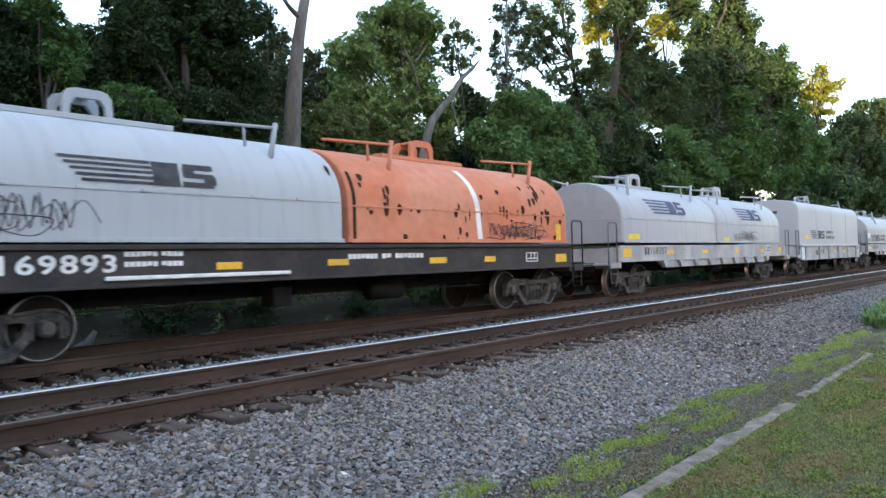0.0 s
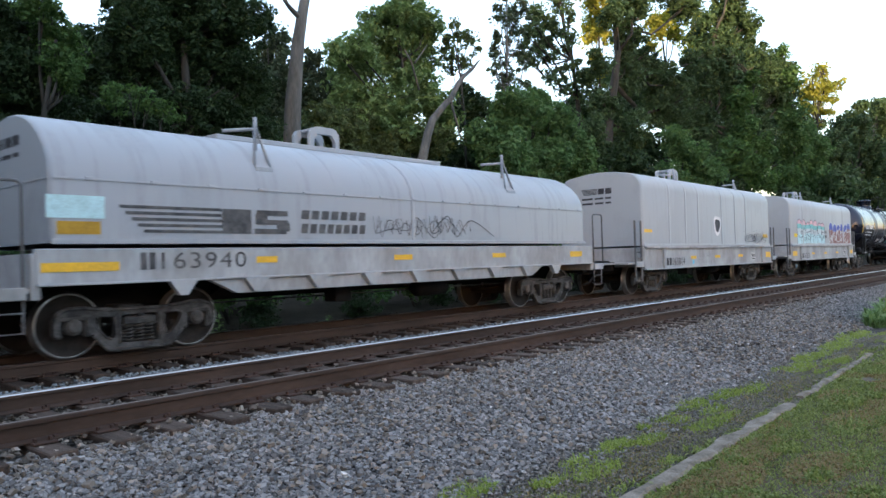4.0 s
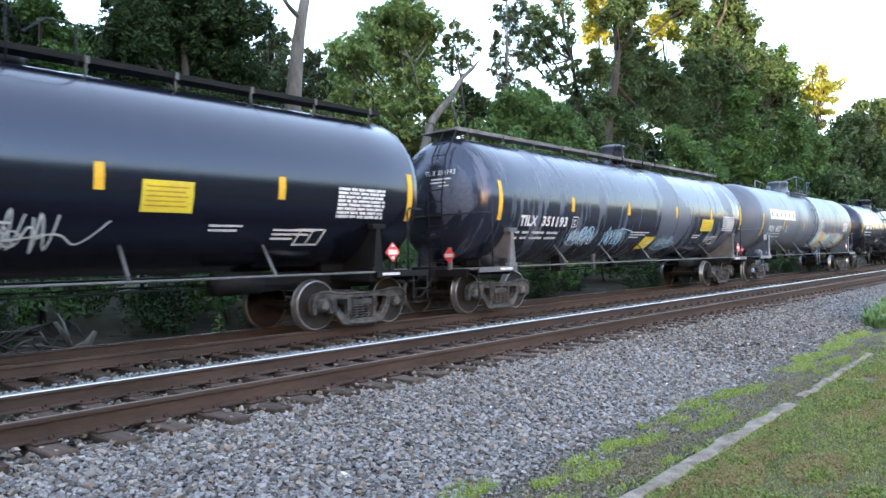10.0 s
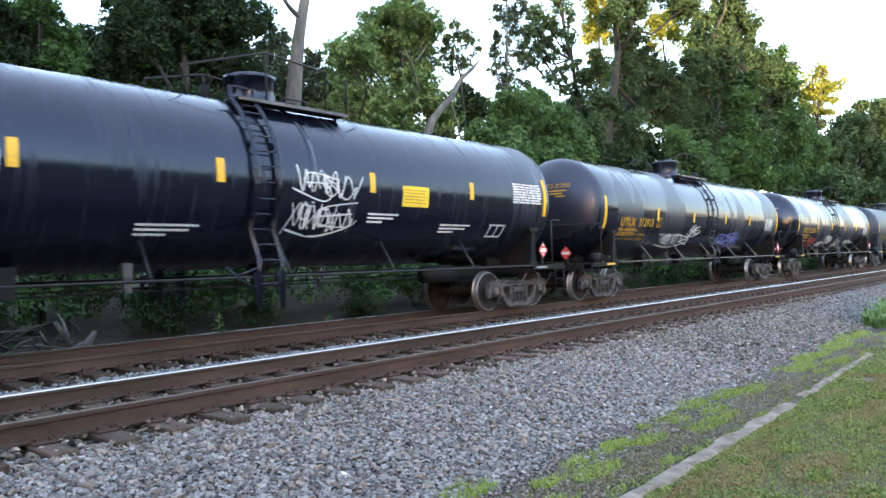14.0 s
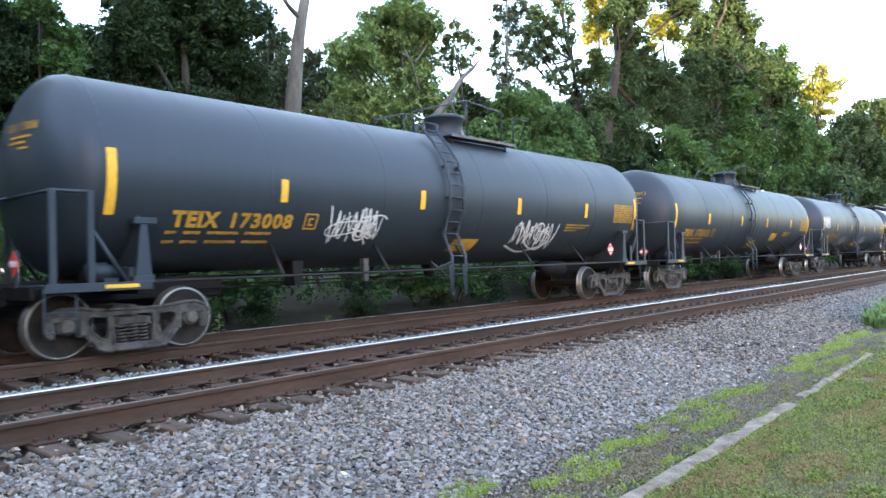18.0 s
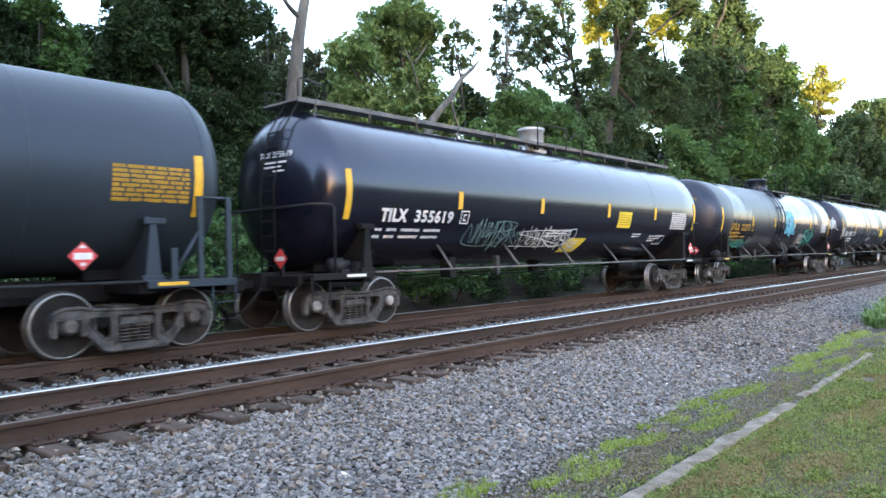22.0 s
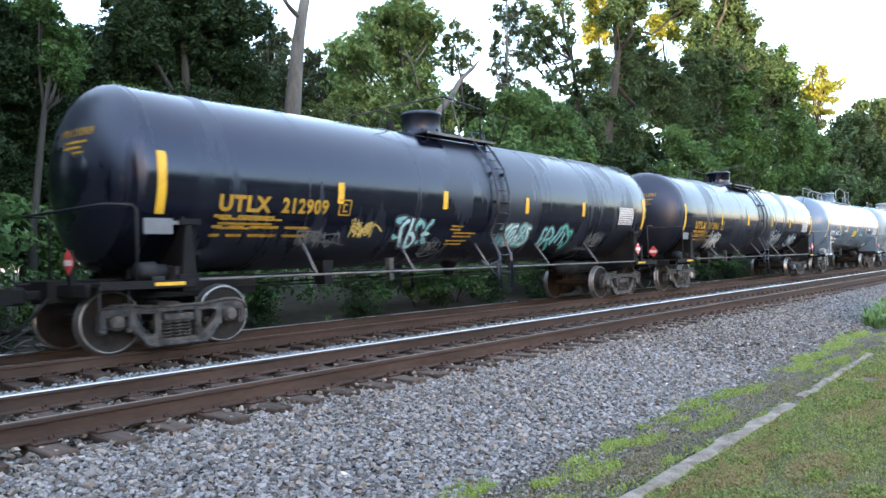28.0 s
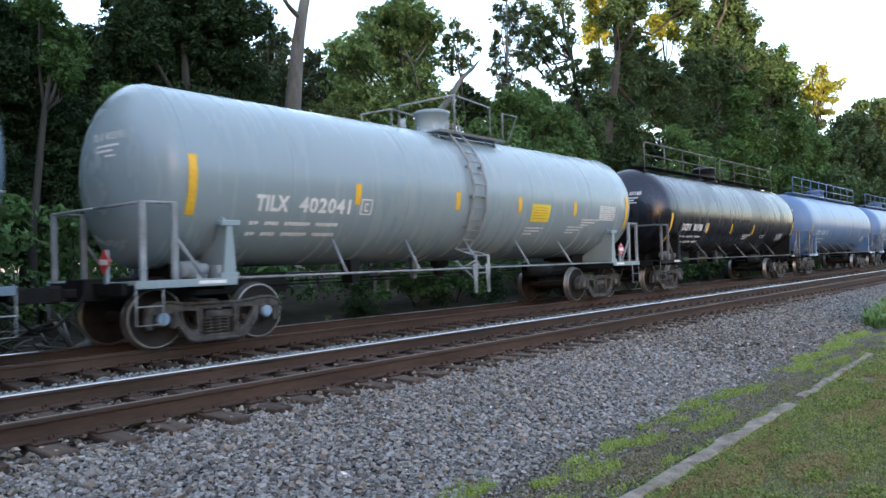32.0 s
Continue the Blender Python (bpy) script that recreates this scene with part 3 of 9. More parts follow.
def blades(name, patches, mat, label, seed, height, width, per, lean=0.5):
    """Grass or clover: short folded blades strewn over oval patches (x, y, half length, half width, density)."""
    rng = np.random.default_rng(seed)
    P = []
    for x, y, a, b, dens in patches:
        n = int(per * a * b * 3.14 * dens)
        r, w = np.sqrt(rng.uniform(0, 1, n)), rng.uniform(0, 2 * np.pi, n)
        P.append(np.stack([x + a * r * np.cos(w), y + b * r * np.sin(w)], 1))
    P = np.concatenate(P)
    n = len(P)
    z = np.interp(P[:, 1], BED_Y, BED_Z) - 0.02
    h = height * rng.lognormal(0, 0.35, n)
    w = rng.uniform(0, 2 * np.pi, n)
    d = np.stack([np.cos(w), np.sin(w), np.zeros(n)], 1)
    s = np.stack([-np.sin(w), np.cos(w), np.zeros(n)], 1) * (width * rng.uniform(0.7, 1.3, n))[:, None]
    base = np.concatenate([P, z[:, None]], 1)
    l = lean * rng.uniform(0.2, 1.4, n)
    up = np.array([0, 0, 1.0])
    mid = base + up * (h * 0.6)[:, None] + d * (h * l * 0.35)[:, None]
    tip = base + up * (h * np.clip(1.1 - l * 0.45, 0.25, 1))[:, None] + d * (h * l)[:, None]
    v = np.stack([base - s * 0.5, base + s * 0.5, mid + s, tip, mid - s], 1).reshape(-1, 3)
    k = np.arange(n)[:, None] * 5
    f = np.concatenate([k + np.array([[0, 1, 2]]), k + np.array([[0, 2, 4]]), k + np.array([[4, 2, 3]])])
    return tagged(new(name, fast_mesh(name, v, f, [mat])), label, "grass", kind="stuff")


rng = random.Random(5)
tufts = []
for i in range(55):
    x = rng.uniform(3.2, 17)
    tufts.append((x, rng.uniform(2.6, 3.35), rng.uniform(0.08, 0.3) * (0.6 + x * 0.05), rng.uniform(0.04, 0.12), rng.uniform(0.25, 0.7)))
tufts += [(4.2, 3.45, 0.3, 0.14, 2.2), (4.7, 3.1, 0.14, 0.08, 2.2), (5.25, 2.95, 0.35, 0.12, 0.8), (6.05, 3.2, 0.2, 0.11, 2.4), (6.4, 3.05, 0.3, 0.1, 1.0), (6.8, 3.3, 0.1, 0.06, 2.0), (7.3, 3.15, 0.2, 0.08, 1.0),
          (8.1, 3.35, 0.35, 0.14, 2.0), (8.9, 3.25, 0.4, 0.14, 1.6), (9.4, 3.1, 0.4, 0.12, 1.0), (7.4, 2.85, 0.5, 0.12, 0.7), (12.7, 3.3, 0.6, 0.2, 1.2), (11.6, 3.1, 0.6, 0.15, 0.8), (14.5, 3.3, 0.9, 0.2, 1.0), (16.3, 3.4, 1.0, 0.25, 1.0)]
blades("grass", tufts, M["grass"], "bright green weed grass in tufts between kerb and stones", 11, 0.042, 0.0034, 6500, 0.9)
blades("grass", [(10, 2.92, 8.0, 0.42, 1.0)], M["olive_weed"], "thin short grass between kerb and stones", 12, 0.026, 0.003, 2600, 0.9)
blades("brown_weeds", [(10, 2.95, 8.0, 0.42, 0.6)], M["brown_weed"], "browned low weeds between kerb and stones", 17, 0.016, 0.005, 1500, 1.2)
green, brown = [], []
for i in range(150):
    x = rng.uniform(3.5, 20)
    y = rng.uniform(0.2, 2.34 + 0.014 * max(0, x - 6))
    (green if rng.random() < 0.5 else brown).append((x, y, rng.uniform(0.12, 0.45) * (0.7 + x * 0.04), rng.uniform(0.06, 0.22), rng.uniform(0.5, 1.2)))
blades("lawn", green, M["clover"], "patches of low clover in a worn lawn", 13, 0.024, 0.0075, 7500, 0.8)
blades("lawn", [(7.0, 1.2, 5.5, 1.1, 0.7), (15, 1.1, 7, 1.2, 0.35)], M["clover"], "thin clover and lawn grass", 18, 0.018, 0.006, 4600, 0.9)
blades("brown_weeds", brown, M["brown_weed"], "browned patches of weeds in the lawn", 19, 0.02, 0.0065, 5000, 1.0)
ragged = []
for i in range(110):
    x = 3.6 + i * 0.13 + rng.uniform(-0.1, 0.1)
    near = 2.29 + 0.010 * x if x < 9 else 2.40 + 0.022 * (x - 9.25)
    ragged.append((x, near if i % 3 else near + (0.19 if x < 9 else 0.14), rng.uniform(0.06, 0.25), rng.uniform(0.02, 0.06), rng.uniform(0.6, 1.6)))
blades("lawn", ragged, M["clover"], "clover growing over the edges of the kerb", 23, 0.028, 0.011, 4500, 1.0)
blades("brown_weeds", [(5.5 + i * 0.8, 3.0 + 0.25 * ((i * 7) % 5 - 2) / 2, 0.5, 0.2, 0.7) for i in range(12)], M["brown_weed"], "browned weeds thinning out into the stones", 24, 0.02, 0.006, 2600, 1.3)
blades("lawn", [(-2, 0.2, 6.0, 2.0, 0.2), (-2, 2.9, 6.0, 0.4, 0.3)], M["clover"], "thin clover and lawn grass", 34, 0.026, 0.013, 1500, 0.9)
blades("brown_weeds", [(-2, 0.2, 6.0, 2.0, 0.15), (-2, 2.9, 6.0, 0.4, 0.2)], M["brown_weed"], "browned patches of weeds in the lawn", 35, 0.026, 0.012, 1500, 1.0)
blades("lawn", [(11.5, 2.36, 4.5, 0.13, 1.0), (6.0, 2.2, 3.0, 0.14, 0.8)], M["clover"], "low clover creeping up to the kerb", 38, 0.018, 0.006, 4600, 0.9)
straw = [(rng.uniform(4, 14), rng.uniform(0.4, 2.2), rng.uniform(0.25, 0.8), rng.uniform(0.1, 0.25), rng.uniform(0.7, 1.6)) for i in range(26)]
blades("dry_litter", straw, M["brown_weed"], "straw-coloured worn patches in the lawn", 36, 0.024, 0.007, 2600, 1.5)
clumps = [(rng.uniform(4, 14), rng.uniform(0.3, 2.2), rng.uniform(0.1, 0.3), rng.uniform(0.06, 0.14), rng.uniform(0.8, 1.6)) for i in range(45)]
blades("lawn", clumps, M["clover"], "brighter green clumps of clover standing in the lawn", 37, 0.036, 0.010, 3200, 0.8)
blades("dry_litter", [(7.0, 1.2, 5.0, 1.1, 0.6)], M["straw"], "dry brown grass litter on the lawn", 15, 0.02, 0.004, 1000, 1.6)
blades("weed_bush", [(18.6, 3.4, 0.5, 0.2, 1), (19.8, 3.5, 0.9, 0.28, 1), (22.5, 3.6, 1.5, 0.4, 1)], M["leaf_light"], "clump of green weeds at the edge of the stones", 16, 0.24, 0.028, 900, 0.9)


# ---- trees ----
def leaf_cloud(clusters, per, size, seed, flat=0.55):
    """Folded leaves round cluster centres (x, y, z, radius): arrays of corners and quads."""
    rng = np.random.default_rng(seed)
    C = np.repeat(np.asarray(clusters, float), per, axis=0)
    n = len(C)
    d = rng.normal(size=(n, 3))
    d /= np.linalg.norm(d, axis=1)[:, None]
    r = rng.uniform(0.15, 1, n) ** 0.5
    p = C[:, :3] + d * (r * C[:, 3])[:, None] * np.array([1, 1, flat])
    p[:, 2] -= 0.25 * C[:, 3] * r * r
    nrm = d * 0.6 + rng.normal(size=(n, 3)) * 0.55 + np.array([0, 0, 0.55])
    nrm /= np.linalg.norm(nrm, axis=1)[:, None]
    t = np.cross(nrm, rng.normal(size=(n, 3)))
    t /= np.linalg.norm(t, axis=1)[:, None] + 1e-9
    b = np.cross(nrm, t)
    s = (size * rng.lognormal(0, 0.3, n))[:, None]
    v = np.stack([p - t * s, p + b * s * 0.52 + nrm * s * 0.18, p + t * s * 1.1, p - b * s * 0.52 + nrm * s * 0.18], 1)
    return v.reshape(-1, 3), np.arange(n * 4).reshape(-1, 4)


def limbs(m, base, top, r0, count, spread, rng, bend=0.4):
    """A tapered trunk with limbs; returns the limb ends."""
    base, top = Vector(base), Vector(top)
    axis = top - base
    pts, rs = [], []
    for i in range(9):
        k = i / 8
        pts.append(base + axis * k + Vector((rng.uniform(-1, 1), rng.uniform(-1, 1), 0)) * bend * 0.25 * math.sin(k * 3.1))
        rs.append(r0 * (1.15 - 0.95 * k) + (0.25 * r0 if i == 0 else 0))
    m.tube(pts, rs, 9)
    ends = []
    for j in range(count):
        k = rng.uniform(0.32, 0.97)
        p = base.lerp(top, k)
        w = j * 2.4 + rng.uniform(-0.5, 0.5)
        out = Vector((math.cos(w), math.sin(w), rng.uniform(0.25, 0.9))) * spread * (1.25 - 0.8 * k) * rng.uniform(0.6, 1.1)
        q = p + out
        mid = p + out * 0.5 + Vector((0, 0, -0.08 * out.length))
        r = r0 * (1.05 - 0.9 * k) * 0.5
        m.tube([p, mid, q], [r, r * 0.65, r * 0.2], 6)
        ends.append(q)
        for _ in range(2):
            q2 = mid + Vector((rng.uniform(-1, 1), rng.uniform(-1, 1), rng.uniform(0.1, 1))) * spread * 0.4
            m.tube([mid, mid.lerp(q2, 0.5) + Vector((0, 0, 0.05)), q2], [r * 0.5, r * 0.3, r * 0.1], 5)
            ends.append(q2)
    return ends


def crown_clusters(rx, ry, z0, z1, n, rc, seed, ends=()):
    """Lumpy crown: cluster centres, thicker towards the outside."""
    rng = np.random.default_rng(seed)
    out = [(e.x, e.y, e.z, rc * rng.uniform(0.8, 1.2)) for e in ends]
    zc, rz = (z0 + z1) / 2, (z1 - z0) / 2
    while len(out) < n:
        d = rng.normal(size=3)
        d /= np.linalg.norm(d)
        lump = 0.78 + 0.55 * noise.noise((d[0] * 1.8 + seed, d[1] * 1.8, d[2] * 1.8))
        r = rng.uniform(0.12, 1) ** 0.45 * lump
        taper = 1.0 - 0.25 * d[2] * r
        out.append((d[0] * r * rx * taper, d[1] * r * ry * taper, zc + d[2] * r * rz, rc * rng.uniform(0.6, 1.3)))
    return out


def tree_kind(name, height, trunk_r, rx, z0, n, per, size, leaf, bark, seed, label, rc=0.9):
    rng = random.Random(seed)
    ob = tagged(new(name), label, "tree", "woodland trees")
    m = Mesh()
    ends = limbs(m, (0, 0, -0.3), (rng.uniform(-0.6, 0.6), rng.uniform(-0.6, 0.6), height * 0.88), trunk_r, 9, rx * 0.75, rng)
    part("trunk", m, bark, ob)
    cl = crown_clusters(rx, rx, z0, height, n, rc, seed, ends)
    v, f = leaf_cloud(cl, per, size, seed + 7)
    part("crown", fast_mesh("crown", v, f, [leaf]), [], ob)
    return ob


def place(kind, spots, label=""):
    """First spot takes the tree itself, the others copies: x, y, scale, turn."""
    for i, (x, y, s, turn) in enumerate(spots):
        m = pose(x, y, bed_height(min(y, 59)) - 0.1, 0, 0, turn)
        if i:
            ob = copy_thing(kind, m)
            ob.scale = (s, s, s * (0.92 + 0.16 * ((i * 37) % 10) / 10))
        else:
            kind.matrix_basis = m
            kind.scale = (s, s, s)


def wood_tree(name, label, leaf, y, r0, trunk, blobs, fill, leaf_len, lobe, seed, bark):
    """A tree of its own: trunk (x, z) points from the ground up, and a crown of rounded masses (x, dy, z, half width, half height),
    each built of small leafy lobes that hang on limbs from the trunk."""
    rng, rnd = np.random.default_rng(seed + 500), random.Random(seed)
    base = Vector((trunk[0][0], y, trunk[0][1]))
    ob = tagged(new(name), label, "shrub" if name == "shrub" else "tree", "woodland trees")
    ob.location = base
    pts = [Vector((x, y + rnd.uniform(-0.15, 0.15) * (i > 0), z)) - base for i, (x, z) in enumerate(trunk)]
    n = len(pts)
    m = Mesh()
    m.tube(pts, [r0 * (1.25 if i == 0 else 1.05 - 0.75 * i / (n - 1)) for i in range(n)], 9)
    part("trunk", m, M[bark], ob)
    clusters = []
    for x, dy, z, rx, rz in blobs:
        c = Vector((x, y + dy, z)) - base
        q = min(pts, key=lambda p: (p - c * 0.9 + Vector((0, 0, 0.8))).length + (6 if p.z > c.z + rz else 0))
        if q.z < 0.4:
            q = pts[0].lerp(pts[1], 0.6)
        r = min(r0 * 0.42, 0.03 + 0.05 * rx)
        m = Mesh()
        bend = q.lerp(c, 0.5) + Vector((rnd.uniform(-0.2, 0.2) * rx, rnd.uniform(-0.2, 0.2) * rx, -0.12 * (c - q).length))
        m.tube([q, bend, c], [r, r * 0.75, r * 0.4], 6)
        for k in range(4):
            d = Vector((rnd.uniform(-1, 1) * rx, rnd.uniform(-0.8, 0.8) * rx, rnd.uniform(-0.2, 1) * rz)) * 0.8
            m.tube([bend.lerp(c, 0.3 + 0.2 * k), c + d * 0.5, c + d], [r * 0.45, r * 0.3, r * 0.12], 5)
        part("limb", m, M[bark], ob)
        ry = 0.36 * (rx + rz)
        count = max(3, int(fill * 5.0 * rx * rz / (lobe * lobe)))
        d = rng.normal(size=(count, 3))
        d /= np.linalg.norm(d, axis=1)[:, None]
        k = rng.uniform(0.03, 1, count) ** 0.40 * (0.96 + 0.40 * np.array([noise.noise((v[0] * 2.1 + seed, v[1] * 2.1 + x, v[2] * 2.1 + z)) for v in d]))
        e = np.array([c.x, c.y, c.z]) + d * k[:, None] * np.array([rx, ry, rz]) * 0.95
        clusters.append(np.concatenate([e, (lobe * rng.lognormal(0, 0.33, count))[:, None]], 1))
    per = max(12, int(2.1 * (lobe / leaf_len) ** 2))
    v, f = leaf_cloud(np.concatenate(clusters), per, leaf_len * 1.42, seed + 7, 0.72)
    part("crown", fast_mesh("crown", v, f, [M[leaf]]), [], ob)
    return ob


shrub = tree_kind("shrub", 3.6, 0.06, 1.8, 0.0, 70, 50, 0.085, M["leaf_mid"], M["bark"], 26, "leafy green shrub along the edge of the woods", 0.5)
dark_shrub = tree_kind("undergrowth_bush", 2.0, 0.05, 1.6, -0.1, 60, 45, 0.075, M["leaf_dark"], M["bark"], 27, "low bush behind the track, shade put into its green", 0.45)
wood_tree("broadleaf_tree", "dark green broadleaf tree standing in the woodland edge", "leaf_dark", 20.0, 0.26, [(7.2, -0.2), (7.2, 2.4), (7.2, 5.3), (7.1, 7.2)],
          [(6.6, -0.5, 6.2, 1.27, 1.24), (7.4, 0.1, 5.0, 1.5, 1.16), (6.4, -0.2, 7.5, 1.11, 0.83), (7.8, 0.2, 3.7, 1.61, 1.33), (6.5, 0.2, 2.7, 1.45, 1.4), (5.0, -0.8, 4.2, 1.6, 2.03), (4.5, -0.9, 6.5, 1.56, 1.36)],
          0.95, 0.034, 0.23, 1, "bark")
wood_tree("maple_tree", "lighter green tree leaning out of the dark woodland edge", "leaf_fresh", 18.6, 0.12, [(6.7, -0.4), (6.8, 2.3), (7.0, 5.0), (7.3, 6.8)],
          [(7.4, 0.3, 7.2, 0.64, 0.63), (7.4, -0.2, 6.3, 0.56, 0.57), (6.9, -0.2, 7.5, 0.65, 0.37), (7.8, 0.4, 6.7, 0.43, 0.37), (7.5, -0.0, 5.8, 0.38, 0.36), (7.9, 0.3, 6.2, 0.29, 0.23)],
          0.8, 0.032, 0.16, 2, "bark")
wood_tree("broadleaf_tree", "dark green broadleaf tree with a broad crown", "leaf_dark", 20.8, 0.3, [(11.9, -0.2), (12.0, 2.2), (12.1, 5.7), (12.0, 8.5)],
          [(10.6, -0.0, 8.2, 1.35, 1.11), (12.3, 0.3, 9.1, 1.85, 1.07), (13.4, -0.6, 9.3, 1.25, 0.91), (13.4, 0.2, 8.0, 1.71, 1.02), (11.3, 0.7, 7.1, 1.53, 0.98), (12.3, 0.0, 6.2, 1.94, 0.98), (14.6, 0.4, 7.4, 0.85, 1.16), (14.4, 0.3, 5.5, 1.32, 1.15), (9.8, -0.8, 5.4, 1.28, 0.89), (10.1, 0.5, 7.6, 0.65, 0.67), (14.9, 0.2, 9.6, 0.67, 0.7), (9.2, -0.4, 4.2, 1.45, 1.1), (11.5, -0.8, 4.1, 2.13, 1.18), (11.9, 0.7, 10.4, 3.3, 0.9)],
          0.95, 0.042, 0.28, 3, "bark")
wood_tree("broadleaf_tree", "dark tree closing the woods behind the edge", "leaf_dark", 26.0, 0.26, [(11.7, 0.2), (11.7, 2.4), (11.8, 6.8)],
          [(12.0, -0.0, 7.2, 3.48, 1.81), (9.9, 0.4, 7.9, 2.65, 2.11), (17.8, 0.7, 7.0, 2.48, 2.15), (14.5, 0.4, 5.0, 4.02, 2.18), (9.8, 0.8, 4.3, 3.1, 1.92)],
          0.9, 0.056, 0.36, 4, "bark")
wood_tree("shrub", "fresh green sapling against the dark woods", "leaf_fresh", 18.2, 0.05, [(9.2, -0.4), (9.2, 3.8), (9.1, 5.2)],
          [(8.9, -0.1, 5.7, 0.66, 0.32), (9.5, 0.2, 5.6, 0.58, 0.33), (9.9, -0.0, 5.4, 0.52, 0.3), (8.7, 0.3, 5.5, 0.5, 0.32)],
          0.31, 0.035, 0.15, 5, "bark")
wood_tree("thin_tree", "slender grey-green tree with a see-through crown", "leaf_grey", 26.5, 0.06, [(19.2, 0.3), (19.2, 5.4), (19.4, 8.9), (19.2, 11.3)],
          [(20.8, 0.7, 11.3, 0.48, 0.47), (18.5, -0.7, 9.3, 0.6, 0.62), (19.8, -0.7, 9.1, 0.51, 0.54), (19.2, -0.5, 8.0, 0.84, 0.59), (20.0, 0.8, 10.8, 0.65, 0.97), (19.7, -0.1, 11.4, 0.52, 0.45), (19.3, 0.2, 8.7, 0.86, 0.89), (19.8, -0.4, 9.9, 0.57, 0.75)],
          0.75, 0.057, 0.25, 6, "bark")
wood_tree("thin_tree", "slender grey-green tree with a see-through crown", "leaf_grey", 28.0, 0.05, [(21.5, 0.4), (21.5, 5.7), (21.4, 8.9), (21.2, 11.3)],
          [(21.0, 0.0, 9.7, 0.85, 1.06), (21.7, -0.2, 8.7, 1.11, 0.91), (22.5, -0.3, 9.6, 0.94, 0.49), (23.3, 0.2, 11.6, 0.83, 0.34), (24.9, 0.2, 11.6, 0.53, 0.35), (24.9, 0.7, 10.2, 1.01, 0.58), (23.0, 0.3, 10.5, 0.77, 0.39), (22.8, 0.8, 9.5, 0.77, 0.5), (23.5, 0.6, 9.1, 1.17, 0.57), (24.0, 0.9, 11.2, 0.99, 0.4), (24.4, 0.3, 10.6, 0.86, 0.46), (23.2, -0.6, 9.1, 0.95, 0.66)],
          0.8, 0.061, 0.27, 7, "bark")
wood_tree("thin_tree", "slender green tree filling the low woods", "leaf_deep", 25.0, 0.07, [(20.0, 0.2), (20.0, 4.8), (20.2, 7.3)],
          [(20.0, 0.6, 7.0, 1.42, 0.99), (21.7, 0.8, 7.7, 1.31, 0.88), (18.5, 0.7, 6.7, 1.21, 0.95), (20.7, 0.1, 5.9, 2.0, 1.24), (19.1, 0.4, 5.3, 2.21, 1.2)],
          0.8, 0.061, 0.32, 8, "bark")
wood_tree("young_tree", "light green tree with a loose rounded crown", "leaf_light", 24.5, 0.15, [(26.1, 0.1), (26.0, 4.6), (26.0, 9.0), (25.8, 11.0), (25.3, 12.8)],
          [(25.0, -0.5, 13.3, 1.54, 0.81), (24.8, 0.6, 12.4, 1.57, 1.04), (27.7, 0.1, 13.4, 1.26, 0.98), (22.1, -0.4, 10.9, 1.22, 0.6), (20.7, -0.8, 10.3, 0.56, 0.48), (23.6, 0.6, 10.4, 2.08, 1.06), (27.0, 0.9, 11.5, 2.18, 1.26), (26.0, -0.7, 9.3, 2.38, 1.25), (22.5, 0.5, 9.0, 1.43, 0.88), (23.6, -0.2, 8.5, 2.53, 1.05), (27.7, -0.6, 8.5, 1.17, 1.02), (24.4, -0.4, 7.5, 3.35, 0.74), (25.9, 0.5, 15.0, 1.93, 0.84), (27.4, 0.7, 12.5, 1.66, 1.15)],
          0.85, 0.072, 0.39, 9, "bark")
wood_tree("young_tree", "olive green tree crowding the edge of the woods", "leaf_olive", 23.2, 0.1, [(20.6, 0.0), (20.6, 4.2), (20.6, 6.8)],
          [(19.3, -0.8, 7.1, 1.04, 0.68), (21.4, 0.2, 7.3, 1.29, 0.73), (19.7, -0.8, 6.2, 1.84, 0.91), (23.8, 0.4, 6.5, 2.08, 0.93), (26.1, -0.3, 6.9, 1.42, 0.81), (22.6, 0.7, 5.4, 3.49, 1.27)],
          0.75, 0.062, 0.31, 10, "bark")
wood_tree("young_tree", "thin upright tree with tufts of browning leaves", "leaf_olive", 25.2, 0.07, [(31.4, 0.2), (31.3, 9.3), (31.1, 11.8), (30.4, 13.8)],
          [(33.0, 0.9, 14.0, 0.52, 0.91), (30.8, 0.0, 13.8, 0.5, 0.74), (31.3, 0.9, 12.5, 0.87, 1.07), (32.2, -0.3, 12.9, 0.33, 0.44), (29.0, -0.8, 12.6, 0.54, 0.65), (31.5, 0.2, 12.2, 0.51, 0.5)],
          0.37, 0.075, 0.28, 11, "bark")
wood_tree("understory_tree", "dark green tree with the woods' shade in its colour", "leaf_dark", 27.5, 0.12, [(34.4, 0.4), (34.4, 5.6), (34.6, 10.1)],
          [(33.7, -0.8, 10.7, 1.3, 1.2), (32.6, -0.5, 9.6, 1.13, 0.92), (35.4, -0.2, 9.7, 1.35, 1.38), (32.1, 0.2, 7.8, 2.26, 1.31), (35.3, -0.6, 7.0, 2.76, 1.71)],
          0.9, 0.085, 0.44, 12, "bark")
